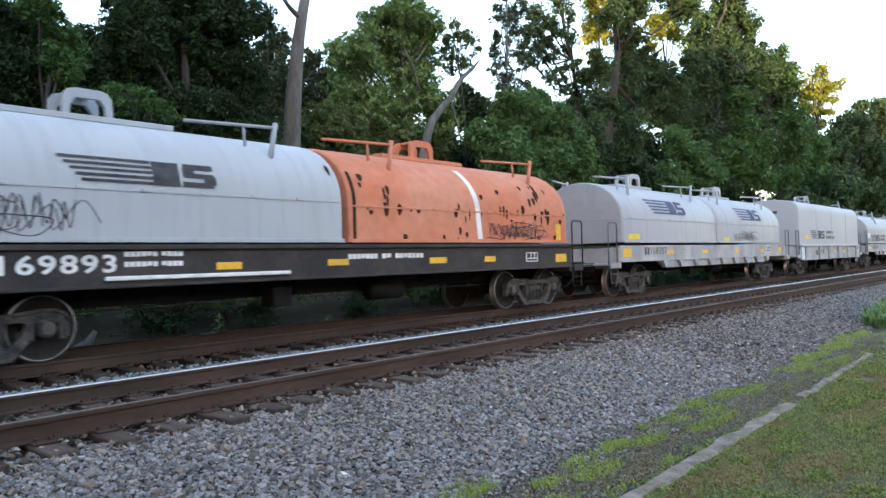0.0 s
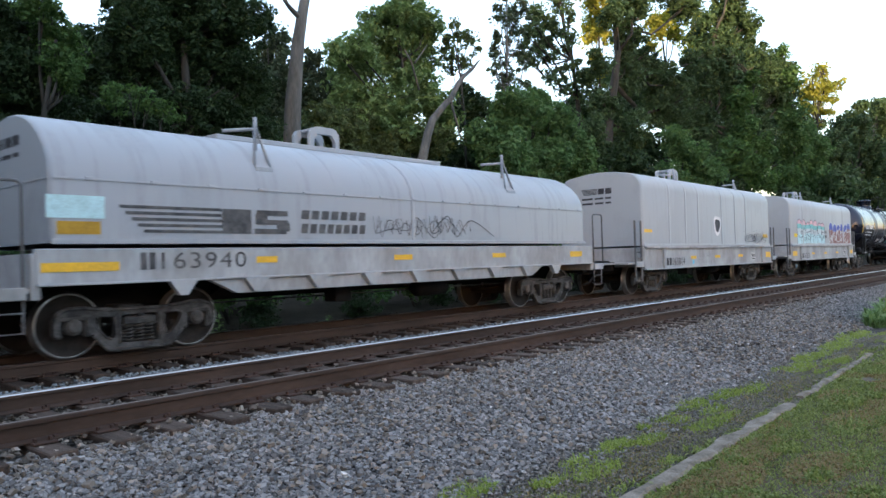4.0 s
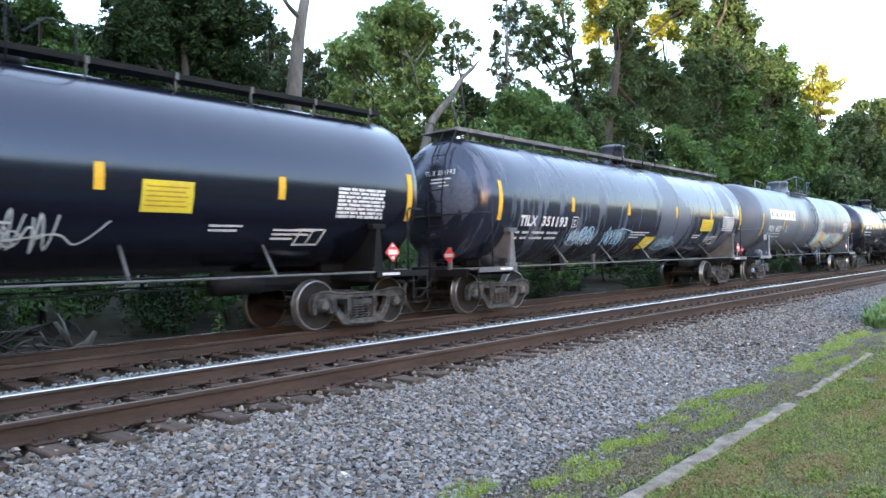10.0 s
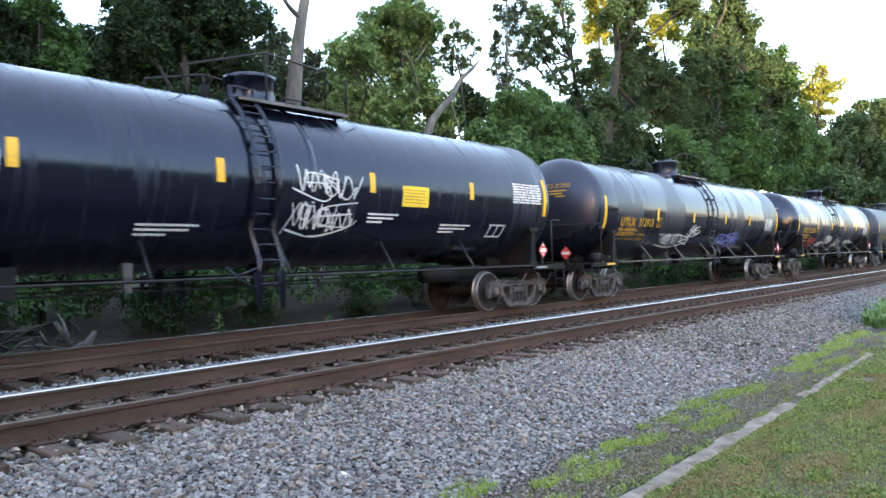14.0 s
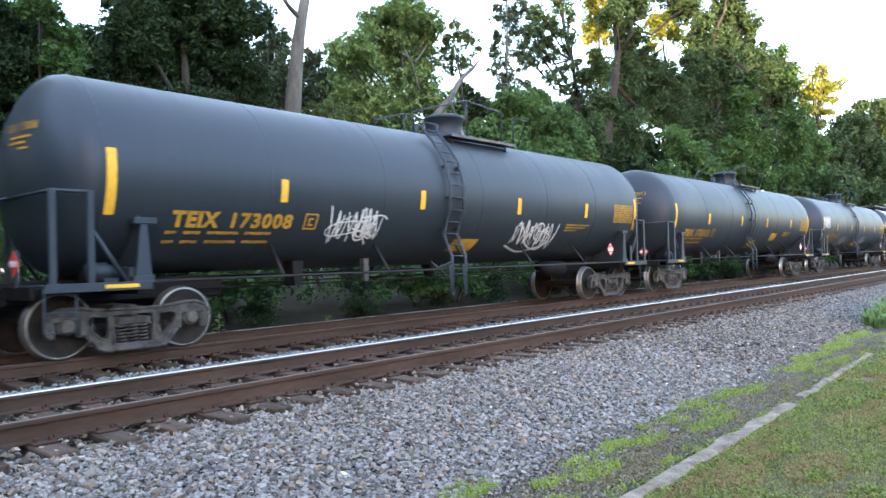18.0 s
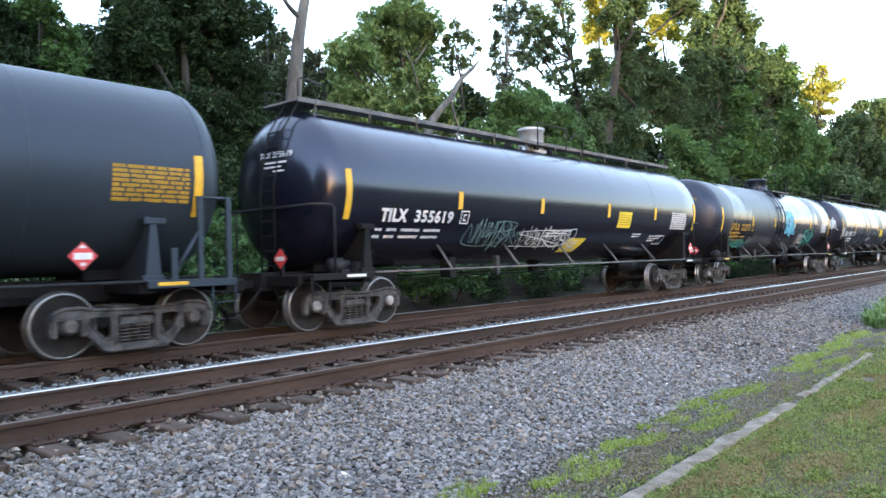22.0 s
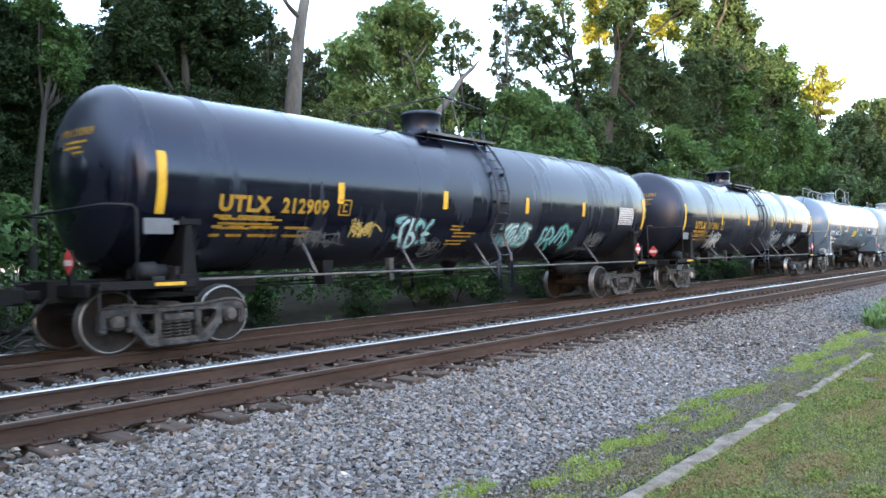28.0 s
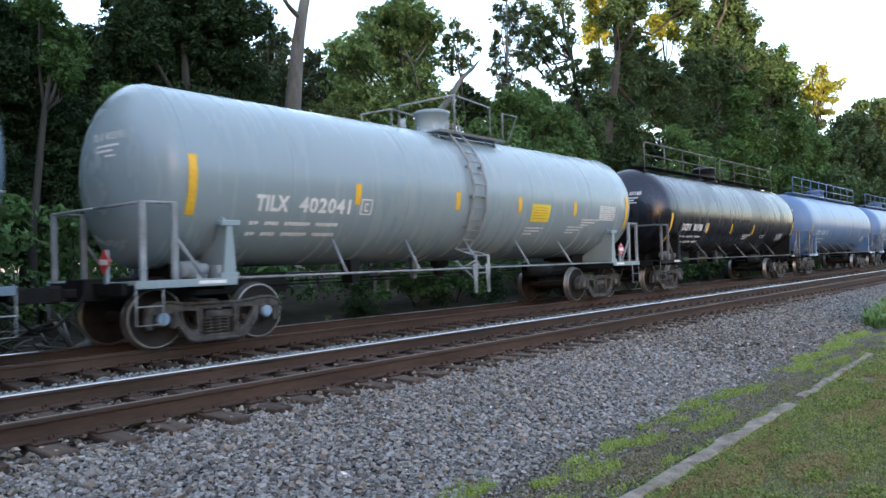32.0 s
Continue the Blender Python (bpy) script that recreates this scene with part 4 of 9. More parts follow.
wood_tree("thin_tree", "tall thin pale tree with sparse tufts of leaves", "leaf_grey", 27.0, 0.11, [(37.7, 0.3), (37.8, 8.3), (38.0, 11.2), (38.1, 13.8), (38.0, 15.9), (38.0, 18.4)],
          [(36.2, -0.8, 16.1, 0.79, 0.76), (40.4, 0.7, 17.8, 1.22, 0.83), (36.3, -0.3, 15.0, 0.48, 0.42), (38.5, 0.8, 14.2, 0.59, 0.51), (39.6, 0.7, 15.7, 0.77, 0.6), (36.8, -0.2, 14.5, 0.57, 0.49), (38.7, -0.1, 16.4, 0.75, 0.51), (36.7, 0.0, 13.0, 0.57, 0.49), (37.7, 0.3, 12.4, 0.91, 0.57), (38.2, 0.2, 16.2, 0.58, 0.51), (40.2, 0.1, 14.2, 0.77, 0.6), (40.0, 0.2, 12.8, 0.77, 0.52), (40.4, 0.8, 15.0, 0.78, 0.57), (38.4, 0.0, 12.9, 1.08, 0.65), (39.6, -0.1, 16.1, 0.51, 0.52), (37.0, 0.4, 14.0, 0.33, 0.43), (37.7, -0.5, 18.2, 1.64, 0.71)],
          0.31, 0.082, 0.32, 13, "bark_pale")
wood_tree("understory_tree", "dense rounded mid-green tree at the edge of the woods", "leaf_mid", 21.8, 0.14, [(32.4, -0.1), (32.4, 2.3), (32.7, 7.2)],
          [(31.7, -0.4, 8.9, 1.83, 1.06), (36.6, 0.9, 9.2, 1.89, 1.25), (30.1, 0.0, 8.1, 1.58, 1.15), (36.5, 0.1, 7.6, 1.72, 1.43), (29.3, -0.9, 6.5, 1.92, 1.28), (33.5, -0.2, 6.6, 2.46, 1.41), (28.8, 0.1, 7.1, 1.16, 1.12), (29.8, -0.9, 9.1, 1.03, 0.62), (33.8, 0.2, 10.0, 1.21, 0.56), (37.7, 0.2, 6.4, 1.91, 1.66), (29.4, -0.8, 4.8, 2.88, 1.39)],
          1.1, 0.072, 0.39, 14, "bark")
wood_tree("ash_tree", "tall dark-limbed tree with an open crown", "leaf_deep", 28.0, 0.2, [(49.4, 0.4), (49.1, 7.8), (48.4, 13.3), (47.6, 15.9), (47.1, 17.7), (46.3, 19.6), (45.9, 21.2)],
          [(43.5, 0.2, 18.7, 1.28, 0.8), (45.8, -0.1, 19.8, 1.23, 0.82), (43.9, 0.3, 17.0, 1.29, 0.8), (41.5, -0.3, 15.5, 0.88, 0.61), (48.2, 0.4, 19.7, 0.79, 0.68), (43.2, 0.4, 14.9, 0.82, 0.48), (47.0, -0.9, 15.0, 0.76, 0.74), (40.5, -0.8, 16.1, 0.78, 0.68), (44.7, 0.3, 18.1, 1.12, 0.73), (45.7, 0.8, 17.0, 1.14, 0.75), (45.0, -0.4, 17.6, 1.02, 0.73), (43.2, -0.1, 15.5, 1.18, 0.63), (46.2, 0.2, 15.1, 0.86, 0.66), (46.1, -0.3, 13.7, 0.94, 0.74), (46.2, -0.2, 16.5, 0.66, 0.58), (47.3, -0.3, 17.7, 0.67, 0.75), (44.4, -0.2, 15.7, 0.74, 0.56), (48.5, 0.2, 13.3, 0.88, 0.77), (44.0, -0.4, 14.1, 0.73, 0.8), (42.1, -0.2, 17.4, 0.8, 0.54), (47.9, 0.5, 21.9, 2.94, 0.85)],
          0.38, 0.099, 0.43, 15, "bark")
wood_tree("tall_tree", "tall dense dark green tree with spreading black limbs", "leaf_deep", 26.0, 0.46, [(48.4, 0.2), (48.6, 6.3), (49.3, 11.2), (50.4, 14.2), (51.1, 16.7), (51.0, 19.0), (50.7, 22.0)],
          [(52.2, -0.9, 20.6, 2.3, 1.13), (52.7, 0.1, 15.4, 2.13, 1.41), (58.7, 0.4, 16.3, 2.53, 1.72), (64.0, -0.3, 23.3, 2.21, 1.31), (47.1, -0.5, 15.1, 1.03, 0.97), (61.1, 0.5, 14.0, 3.51, 2.07), (52.3, -0.5, 10.9, 2.3, 1.74), (45.8, -0.6, 9.5, 1.83, 1.98), (48.2, -0.1, 12.9, 1.24, 1.08), (53.2, 0.4, 18.9, 1.23, 1.61), (49.3, -0.7, 19.3, 1.25, 1.09), (54.2, -0.3, 18.8, 0.93, 0.9), (52.1, -0.3, 16.8, 1.2, 0.87), (47.5, 0.6, 14.2, 0.95, 0.83), (49.4, -0.1, 11.9, 1.45, 1.09), (57.1, 0.6, 17.7, 1.62, 0.94), (64.2, -0.6, 18.3, 1.51, 1.01), (61.6, -0.3, 15.9, 1.7, 1.18), (59.0, 0.3, 24.3, 4.97, 1.44)],
          0.85, 0.104, 0.54, 16, "bark")
wood_tree("tall_tree", "tall dense green tree on the edge of the woods", "leaf_deep", 26.5, 0.4, [(70.6, 0.3), (70.8, 3.9), (71.1, 13.8), (72.5, 22.9)],
          [(74.4, 0.7, 23.4, 2.77, 2.64), (77.0, -0.1, 26.5, 3.1, 1.99), (81.2, -0.5, 25.7, 1.82, 1.95), (71.5, -0.7, 19.1, 3.42, 2.42), (68.7, 0.1, 17.3, 2.22, 1.83), (76.4, -0.6, 17.3, 3.06, 2.9), (87.8, 0.6, 21.9, 2.7, 3.26), (93.2, 0.6, 23.7, 1.89, 2.33), (93.5, -0.6, 22.7, 1.56, 1.9), (95.1, -0.4, 20.0, 1.43, 1.66), (68.8, 0.6, 13.3, 3.1, 2.38), (84.8, 0.3, 15.2, 3.34, 3.54), (75.7, 0.6, 11.5, 3.74, 2.9), (91.9, -0.3, 19.7, 1.85, 2.28), (75.5, -0.7, 28.6, 3.97, 1.72), (67.2, -0.4, 9.6, 3.63, 2.63)],
          0.9, 0.137, 0.71, 17, "bark")
wood_tree("understory_tree", "lighter green bushy tree under the tall crowns", "leaf_mid", 22.0, 0.12, [(52.3, -0.0), (52.4, 2.5), (52.8, 7.5)],
          [(53.3, 0.5, 9.7, 1.76, 1.28), (53.6, -0.4, 8.7, 1.75, 1.27), (55.8, -0.3, 7.3, 2.51, 1.75), (50.8, -0.1, 6.5, 1.59, 1.63)],
          0.95, 0.096, 0.46, 18, "bark")
wood_tree("understory_tree", "vine-hung green tree lit from the open side", "leaf_fresh", 22.5, 0.12, [(67.6, -0.0), (67.6, 2.6), (68.5, 10.8)],
          [(67.5, -0.1, 14.8, 1.17, 1.73), (68.2, -0.2, 12.5, 1.53, 1.74), (75.4, 0.8, 11.5, 1.93, 1.68), (64.0, -0.6, 9.8, 1.45, 1.75), (68.5, -0.9, 8.4, 2.93, 1.84), (83.8, 0.8, 8.9, 2.8, 1.7), (74.0, 0.7, 18.1, 0.89, 1.43)],
          0.85, 0.117, 0.51, 19, "bark")
wood_tree("understory_tree", "deep green tree filling the woods under the tall crowns", "leaf_dark", 24.0, 0.14, [(45.3, 0.1), (45.3, 2.5), (45.6, 7.2)],
          [(45.6, 0.9, 7.6, 2.26, 1.57), (48.8, -0.1, 7.4, 2.33, 1.62), (41.0, 0.8, 6.2, 2.1, 1.46), (53.3, 0.8, 5.9, 3.02, 1.57), (64.1, -0.5, 6.8, 3.41, 1.78)],
          1.0, 0.1, 0.5, 20, "bark")
wood_tree("sunlit_tree", "tree behind whose top catches yellow evening sun", "leaf_sunlit", 34.0, 0.22, [(62.5, 0.7), (62.6, 9.5), (63.2, 19.3), (63.1, 24.8)],
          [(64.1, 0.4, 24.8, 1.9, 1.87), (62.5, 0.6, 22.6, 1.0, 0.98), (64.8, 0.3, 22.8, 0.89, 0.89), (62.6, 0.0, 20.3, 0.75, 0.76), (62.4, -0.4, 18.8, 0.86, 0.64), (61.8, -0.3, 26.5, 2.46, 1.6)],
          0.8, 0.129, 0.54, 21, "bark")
wood_tree("sunlit_tree", "tree behind whose top catches yellow evening sun", "leaf_sunlit", 35.0, 0.22, [(79.9, 0.7), (80.0, 10.9), (80.2, 22.6), (80.0, 27.8)],
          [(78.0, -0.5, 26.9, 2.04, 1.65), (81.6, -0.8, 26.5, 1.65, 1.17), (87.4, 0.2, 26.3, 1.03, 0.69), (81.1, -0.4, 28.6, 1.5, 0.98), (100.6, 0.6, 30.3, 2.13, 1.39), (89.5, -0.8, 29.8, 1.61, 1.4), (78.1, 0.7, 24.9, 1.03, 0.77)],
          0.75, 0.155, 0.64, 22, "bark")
wood_tree("sunlit_tree", "distant tree with golden sunlit leaves and gaps", "leaf_sunlit", 27.0, 0.3, [(111.1, 0.3), (111.4, 10.1), (113.2, 19.0), (114.8, 26.6)],
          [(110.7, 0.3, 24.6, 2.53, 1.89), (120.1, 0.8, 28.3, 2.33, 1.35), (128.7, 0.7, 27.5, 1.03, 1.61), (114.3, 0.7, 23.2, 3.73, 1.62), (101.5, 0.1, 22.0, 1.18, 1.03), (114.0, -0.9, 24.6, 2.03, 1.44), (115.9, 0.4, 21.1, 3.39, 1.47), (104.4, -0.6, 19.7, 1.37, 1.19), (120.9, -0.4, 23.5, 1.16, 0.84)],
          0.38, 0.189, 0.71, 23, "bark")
wood_tree("broadleaf_tree", "mid-green tree farther along the line", "leaf_mid", 25.0, 0.24, [(93.3, 0.2), (93.3, 6.9), (93.2, 13.6)],
          [(97.9, 0.3, 16.5, 1.78, 1.4), (92.8, 0.0, 16.6, 2.62, 2.68), (91.7, -0.2, 21.4, 1.53, 1.73), (92.8, 0.8, 25.2, 0.93, 0.95), (93.9, 0.2, 13.5, 3.43, 2.98), (101.0, -0.3, 14.2, 2.97, 2.58), (99.9, -0.4, 10.7, 4.08, 2.55), (92.9, 0.7, 18.5, 1.86, 1.35)],
          0.85, 0.161, 0.74, 24, "bark")
wood_tree("broadleaf_tree", "green tree at the far end of the woods, haze in its colour", "leaf_deep", 24.0, 0.26, [(118.3, 0.1), (118.5, 4.6), (121.0, 12.9)],
          [(119.2, -0.0, 18.7, 4.33, 2.95), (143.5, 0.5, 23.8, 3.33, 2.89), (129.7, -0.3, 14.9, 5.46, 4.22), (122.4, -0.5, 22.3, 2.11, 0.84), (108.6, 0.1, 14.9, 2.61, 2.73), (148.6, 0.6, 12.1, 4.57, 4.97), (109.2, -0.6, 10.1, 4.7, 3.03), (166.4, 0.5, 23.0, 6.32, 6.59), (144.5, 0.8, 26.5, 1.12, 0.78), (177.7, 0.6, 13.8, 9.37, 6.98)],
          1.0, 0.187, 0.9, 25, "bark")
wood_tree("broadleaf_tree", "dark tree closing the woods behind the edge", "leaf_dark", 30.0, 0.26, [(12.1, 0.5), (12.2, 2.5), (12.2, 7.5)],
          [(11.6, 0.6, 7.2, 3.33, 3.12), (8.5, -0.9, 6.8, 2.72, 3.15), (15.1, 0.2, 7.4, 3.33, 2.9), (13.2, 0.7, 9.6, 1.87, 1.86), (10.2, -0.8, 9.6, 2.15, 1.66)],
          1.0, 0.067, 0.4, 26, "bark")
wood_tree("broadleaf_tree", "dark tree closing the woods behind the edge", "leaf_dark", 30.5, 0.26, [(18.1, 0.6), (18.1, 2.6), (18.2, 8.4)],
          [(16.7, -0.4, 10.8, 3.17, 2.25), (19.5, -0.4, 10.6, 2.15, 2.67), (18.3, 0.0, 7.8, 3.61, 2.88), (20.8, -0.1, 6.5, 2.85, 2.2), (15.6, -0.0, 12.4, 1.7, 1.23)],
          1.0, 0.078, 0.47, 27, "bark")
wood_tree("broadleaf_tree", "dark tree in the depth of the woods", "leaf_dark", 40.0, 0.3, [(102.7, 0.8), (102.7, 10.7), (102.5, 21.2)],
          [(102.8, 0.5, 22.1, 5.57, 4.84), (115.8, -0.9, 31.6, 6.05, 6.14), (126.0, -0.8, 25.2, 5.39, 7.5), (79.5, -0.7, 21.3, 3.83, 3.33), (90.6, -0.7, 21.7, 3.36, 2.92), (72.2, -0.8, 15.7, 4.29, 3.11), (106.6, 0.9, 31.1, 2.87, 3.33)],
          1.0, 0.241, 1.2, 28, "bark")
wood_tree("broadleaf_tree", "dark tree in the depth of the woods", "leaf_deep", 33.0, 0.3, [(137.1, 0.6), (137.3, 9.3), (138.4, 18.1)],
          [(130.6, 0.6, 19.3, 5.38, 4.68), (156.1, -0.7, 20.8, 7.43, 5.38), (193.1, 0.0, 23.2, 7.46, 7.78), (140.2, -0.3, 13.3, 13.59, 3.94)],
          1.0, 0.271, 1.36, 29, "bark")
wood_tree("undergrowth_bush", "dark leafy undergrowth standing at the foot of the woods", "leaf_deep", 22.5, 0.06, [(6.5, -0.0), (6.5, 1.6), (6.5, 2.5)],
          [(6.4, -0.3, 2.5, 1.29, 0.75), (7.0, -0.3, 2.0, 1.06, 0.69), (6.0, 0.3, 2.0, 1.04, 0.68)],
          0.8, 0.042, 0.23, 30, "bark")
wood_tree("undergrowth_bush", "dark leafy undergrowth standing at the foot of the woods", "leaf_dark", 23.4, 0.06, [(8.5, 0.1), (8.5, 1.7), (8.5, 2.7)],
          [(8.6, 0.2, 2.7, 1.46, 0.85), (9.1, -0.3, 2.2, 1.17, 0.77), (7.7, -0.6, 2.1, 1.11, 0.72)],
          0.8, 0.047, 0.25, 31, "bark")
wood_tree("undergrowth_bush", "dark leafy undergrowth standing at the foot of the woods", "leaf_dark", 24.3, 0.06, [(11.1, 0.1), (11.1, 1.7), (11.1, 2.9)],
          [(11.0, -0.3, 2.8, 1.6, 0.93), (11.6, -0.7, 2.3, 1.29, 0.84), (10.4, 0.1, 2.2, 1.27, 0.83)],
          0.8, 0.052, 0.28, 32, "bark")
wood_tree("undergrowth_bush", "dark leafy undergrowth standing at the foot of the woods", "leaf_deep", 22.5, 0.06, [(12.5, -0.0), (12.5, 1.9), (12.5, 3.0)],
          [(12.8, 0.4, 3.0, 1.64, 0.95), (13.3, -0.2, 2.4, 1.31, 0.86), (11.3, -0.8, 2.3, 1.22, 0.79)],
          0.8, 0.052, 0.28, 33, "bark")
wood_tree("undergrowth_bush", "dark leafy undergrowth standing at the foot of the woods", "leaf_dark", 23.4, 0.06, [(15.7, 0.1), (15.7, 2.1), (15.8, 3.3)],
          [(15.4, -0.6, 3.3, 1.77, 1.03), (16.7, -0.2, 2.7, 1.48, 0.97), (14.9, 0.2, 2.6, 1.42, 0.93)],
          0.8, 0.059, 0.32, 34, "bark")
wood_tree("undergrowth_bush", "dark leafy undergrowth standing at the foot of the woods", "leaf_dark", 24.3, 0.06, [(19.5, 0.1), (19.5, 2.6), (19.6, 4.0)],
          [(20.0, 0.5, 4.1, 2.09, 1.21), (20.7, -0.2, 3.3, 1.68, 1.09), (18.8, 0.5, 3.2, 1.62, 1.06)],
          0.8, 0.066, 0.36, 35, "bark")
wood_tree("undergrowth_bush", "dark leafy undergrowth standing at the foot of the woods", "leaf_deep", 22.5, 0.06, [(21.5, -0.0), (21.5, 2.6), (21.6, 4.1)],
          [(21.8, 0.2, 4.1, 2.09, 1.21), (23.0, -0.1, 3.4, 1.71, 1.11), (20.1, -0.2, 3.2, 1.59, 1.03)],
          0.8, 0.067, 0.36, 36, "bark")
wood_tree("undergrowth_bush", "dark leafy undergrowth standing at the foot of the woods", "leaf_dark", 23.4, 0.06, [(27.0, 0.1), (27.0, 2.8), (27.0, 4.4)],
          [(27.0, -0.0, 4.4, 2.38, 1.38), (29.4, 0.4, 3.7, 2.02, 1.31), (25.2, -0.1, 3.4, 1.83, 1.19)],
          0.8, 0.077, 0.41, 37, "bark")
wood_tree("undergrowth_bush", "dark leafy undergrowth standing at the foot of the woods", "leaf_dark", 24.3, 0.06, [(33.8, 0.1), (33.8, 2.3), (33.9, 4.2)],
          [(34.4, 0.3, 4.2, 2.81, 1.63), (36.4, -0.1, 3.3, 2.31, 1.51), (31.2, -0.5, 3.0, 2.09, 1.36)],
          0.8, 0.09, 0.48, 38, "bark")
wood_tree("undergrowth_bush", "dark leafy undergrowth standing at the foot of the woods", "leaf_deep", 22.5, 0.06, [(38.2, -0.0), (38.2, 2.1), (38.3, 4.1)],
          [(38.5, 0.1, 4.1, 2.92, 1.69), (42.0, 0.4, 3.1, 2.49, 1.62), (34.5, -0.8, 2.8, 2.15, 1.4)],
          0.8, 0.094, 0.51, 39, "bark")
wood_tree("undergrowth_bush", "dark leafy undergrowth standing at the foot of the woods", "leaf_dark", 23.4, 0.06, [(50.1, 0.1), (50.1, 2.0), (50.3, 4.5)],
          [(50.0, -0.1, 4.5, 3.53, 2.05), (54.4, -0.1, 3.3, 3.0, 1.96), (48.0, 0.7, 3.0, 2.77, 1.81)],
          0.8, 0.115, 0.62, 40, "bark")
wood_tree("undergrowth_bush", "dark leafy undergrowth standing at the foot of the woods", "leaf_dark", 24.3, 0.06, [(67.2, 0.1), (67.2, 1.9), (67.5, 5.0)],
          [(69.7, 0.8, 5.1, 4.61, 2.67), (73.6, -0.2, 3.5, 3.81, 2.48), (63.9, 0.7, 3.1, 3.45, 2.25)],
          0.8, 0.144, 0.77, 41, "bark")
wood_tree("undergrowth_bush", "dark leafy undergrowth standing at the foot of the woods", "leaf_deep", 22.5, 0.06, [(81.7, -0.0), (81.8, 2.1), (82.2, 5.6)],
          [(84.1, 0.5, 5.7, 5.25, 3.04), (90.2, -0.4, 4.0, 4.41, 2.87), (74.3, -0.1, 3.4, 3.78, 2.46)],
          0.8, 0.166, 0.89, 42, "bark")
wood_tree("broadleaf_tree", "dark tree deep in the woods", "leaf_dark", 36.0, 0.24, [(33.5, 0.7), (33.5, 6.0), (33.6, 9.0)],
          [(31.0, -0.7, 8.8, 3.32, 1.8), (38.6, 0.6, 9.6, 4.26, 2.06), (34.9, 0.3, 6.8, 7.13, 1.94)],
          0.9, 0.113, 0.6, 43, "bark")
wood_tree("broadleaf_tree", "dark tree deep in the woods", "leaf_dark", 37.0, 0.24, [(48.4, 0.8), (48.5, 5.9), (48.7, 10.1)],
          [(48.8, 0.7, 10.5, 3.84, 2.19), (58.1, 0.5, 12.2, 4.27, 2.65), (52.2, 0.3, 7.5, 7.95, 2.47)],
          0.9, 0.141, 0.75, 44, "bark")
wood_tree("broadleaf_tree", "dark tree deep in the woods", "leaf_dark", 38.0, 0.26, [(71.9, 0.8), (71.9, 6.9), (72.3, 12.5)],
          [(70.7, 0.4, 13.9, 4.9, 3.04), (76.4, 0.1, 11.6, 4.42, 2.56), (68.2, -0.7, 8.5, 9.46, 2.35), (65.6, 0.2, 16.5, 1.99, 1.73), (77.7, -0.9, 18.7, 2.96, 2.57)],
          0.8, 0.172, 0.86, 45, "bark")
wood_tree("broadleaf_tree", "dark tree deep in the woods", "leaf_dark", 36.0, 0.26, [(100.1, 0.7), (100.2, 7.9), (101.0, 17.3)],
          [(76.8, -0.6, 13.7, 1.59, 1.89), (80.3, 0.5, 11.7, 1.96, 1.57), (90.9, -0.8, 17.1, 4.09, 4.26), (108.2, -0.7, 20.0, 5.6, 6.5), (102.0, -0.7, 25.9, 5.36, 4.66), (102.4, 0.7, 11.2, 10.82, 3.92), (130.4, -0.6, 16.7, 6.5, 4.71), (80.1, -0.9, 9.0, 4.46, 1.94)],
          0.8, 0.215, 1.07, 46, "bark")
for i in range(9):      # unseen trees added along the line, which darken the tank ends' reflections
    x, y = 1.5 - i * 6.5, 20.5 + 2.5 * (i % 2)
    wood_tree("broadleaf_tree", "unseen dark broadleaf tree added to darken tank ends", "leaf_dark", y, 0.3, [(x, -0.1), (x, 4.0), (x + 0.3, 9.0), (x, 12.5)],
              [(x - 2.2, 0.4, 4.0, 2.4, 2.6), (x + 2.0, -0.6, 3.4, 2.4, 2.6), (x, 0.2, 7.5, 3.2, 2.6), (x - 1.5, -0.4, 10.5, 2.5, 2.2), (x + 1.6, 0.3, 10.0, 2.5, 2.4), (x, 0, 13.2, 2.2, 1.8), (x, -0.8, 1.6, 3.2, 1.5)],
              0.7, 0.11, 0.6, 80 + i, "bark")
for i, (x, y) in enumerate(((-12.5, -1.5), (-17, 1.5), (-14, -8), (-22, -3), (-27, 2), (-20, -13), (-33, -4), (-40, 1.5))):     # unseen trees added behind the camera, which darken the tank ends and near ground
    wood_tree("broadleaf_tree", "unseen dark broadleaf tree added to block sky light", "leaf_dark", y, 0.3, [(x, -0.6), (x, 4.0), (x + 0.3, 9.0), (x, 12.5)],
              [(x - 2.2, 0.4, 4.5, 2.4, 2.6), (x + 2.0, -0.6, 4.0, 2.4, 2.6), (x, 0.2, 7.5, 3.2, 2.6), (x - 1.5, -0.4, 10.5, 2.5, 2.2), (x + 1.6, 0.3, 10.0, 2.5, 2.4), (x, 0, 13.2, 2.2, 1.8), (x, -0.4, 1.8, 3.0, 1.8)],
              0.7, 0.12, 0.62, 100 + i, "bark")
for i, (x, y) in enumerate(((97, 21.5), (108, 24), (121, 22), (136, 26))):      # the far end of the line closes with lower trees
    wood_tree("broadleaf_tree", "dull green broadleaf tree far along the line", "leaf_deep", y, 0.25, [(x, -0.1), (x, 3.0), (x + 0.3, 6.5), (x, 9.0)],
              [(x - 3, 0.4, 3.4, 3.2, 2.8), (x + 3, -0.6, 3.0, 3.2, 2.8), (x, 0.2, 6.4, 3.8, 2.8), (x - 1.5, -0.4, 9.0, 2.8, 2.2), (x + 2, 0.3, 8.6, 2.8, 2.2)],
              0.9, 0.2, 0.7, 140 + i, "bark")
edge = []
rng = random.Random(9)
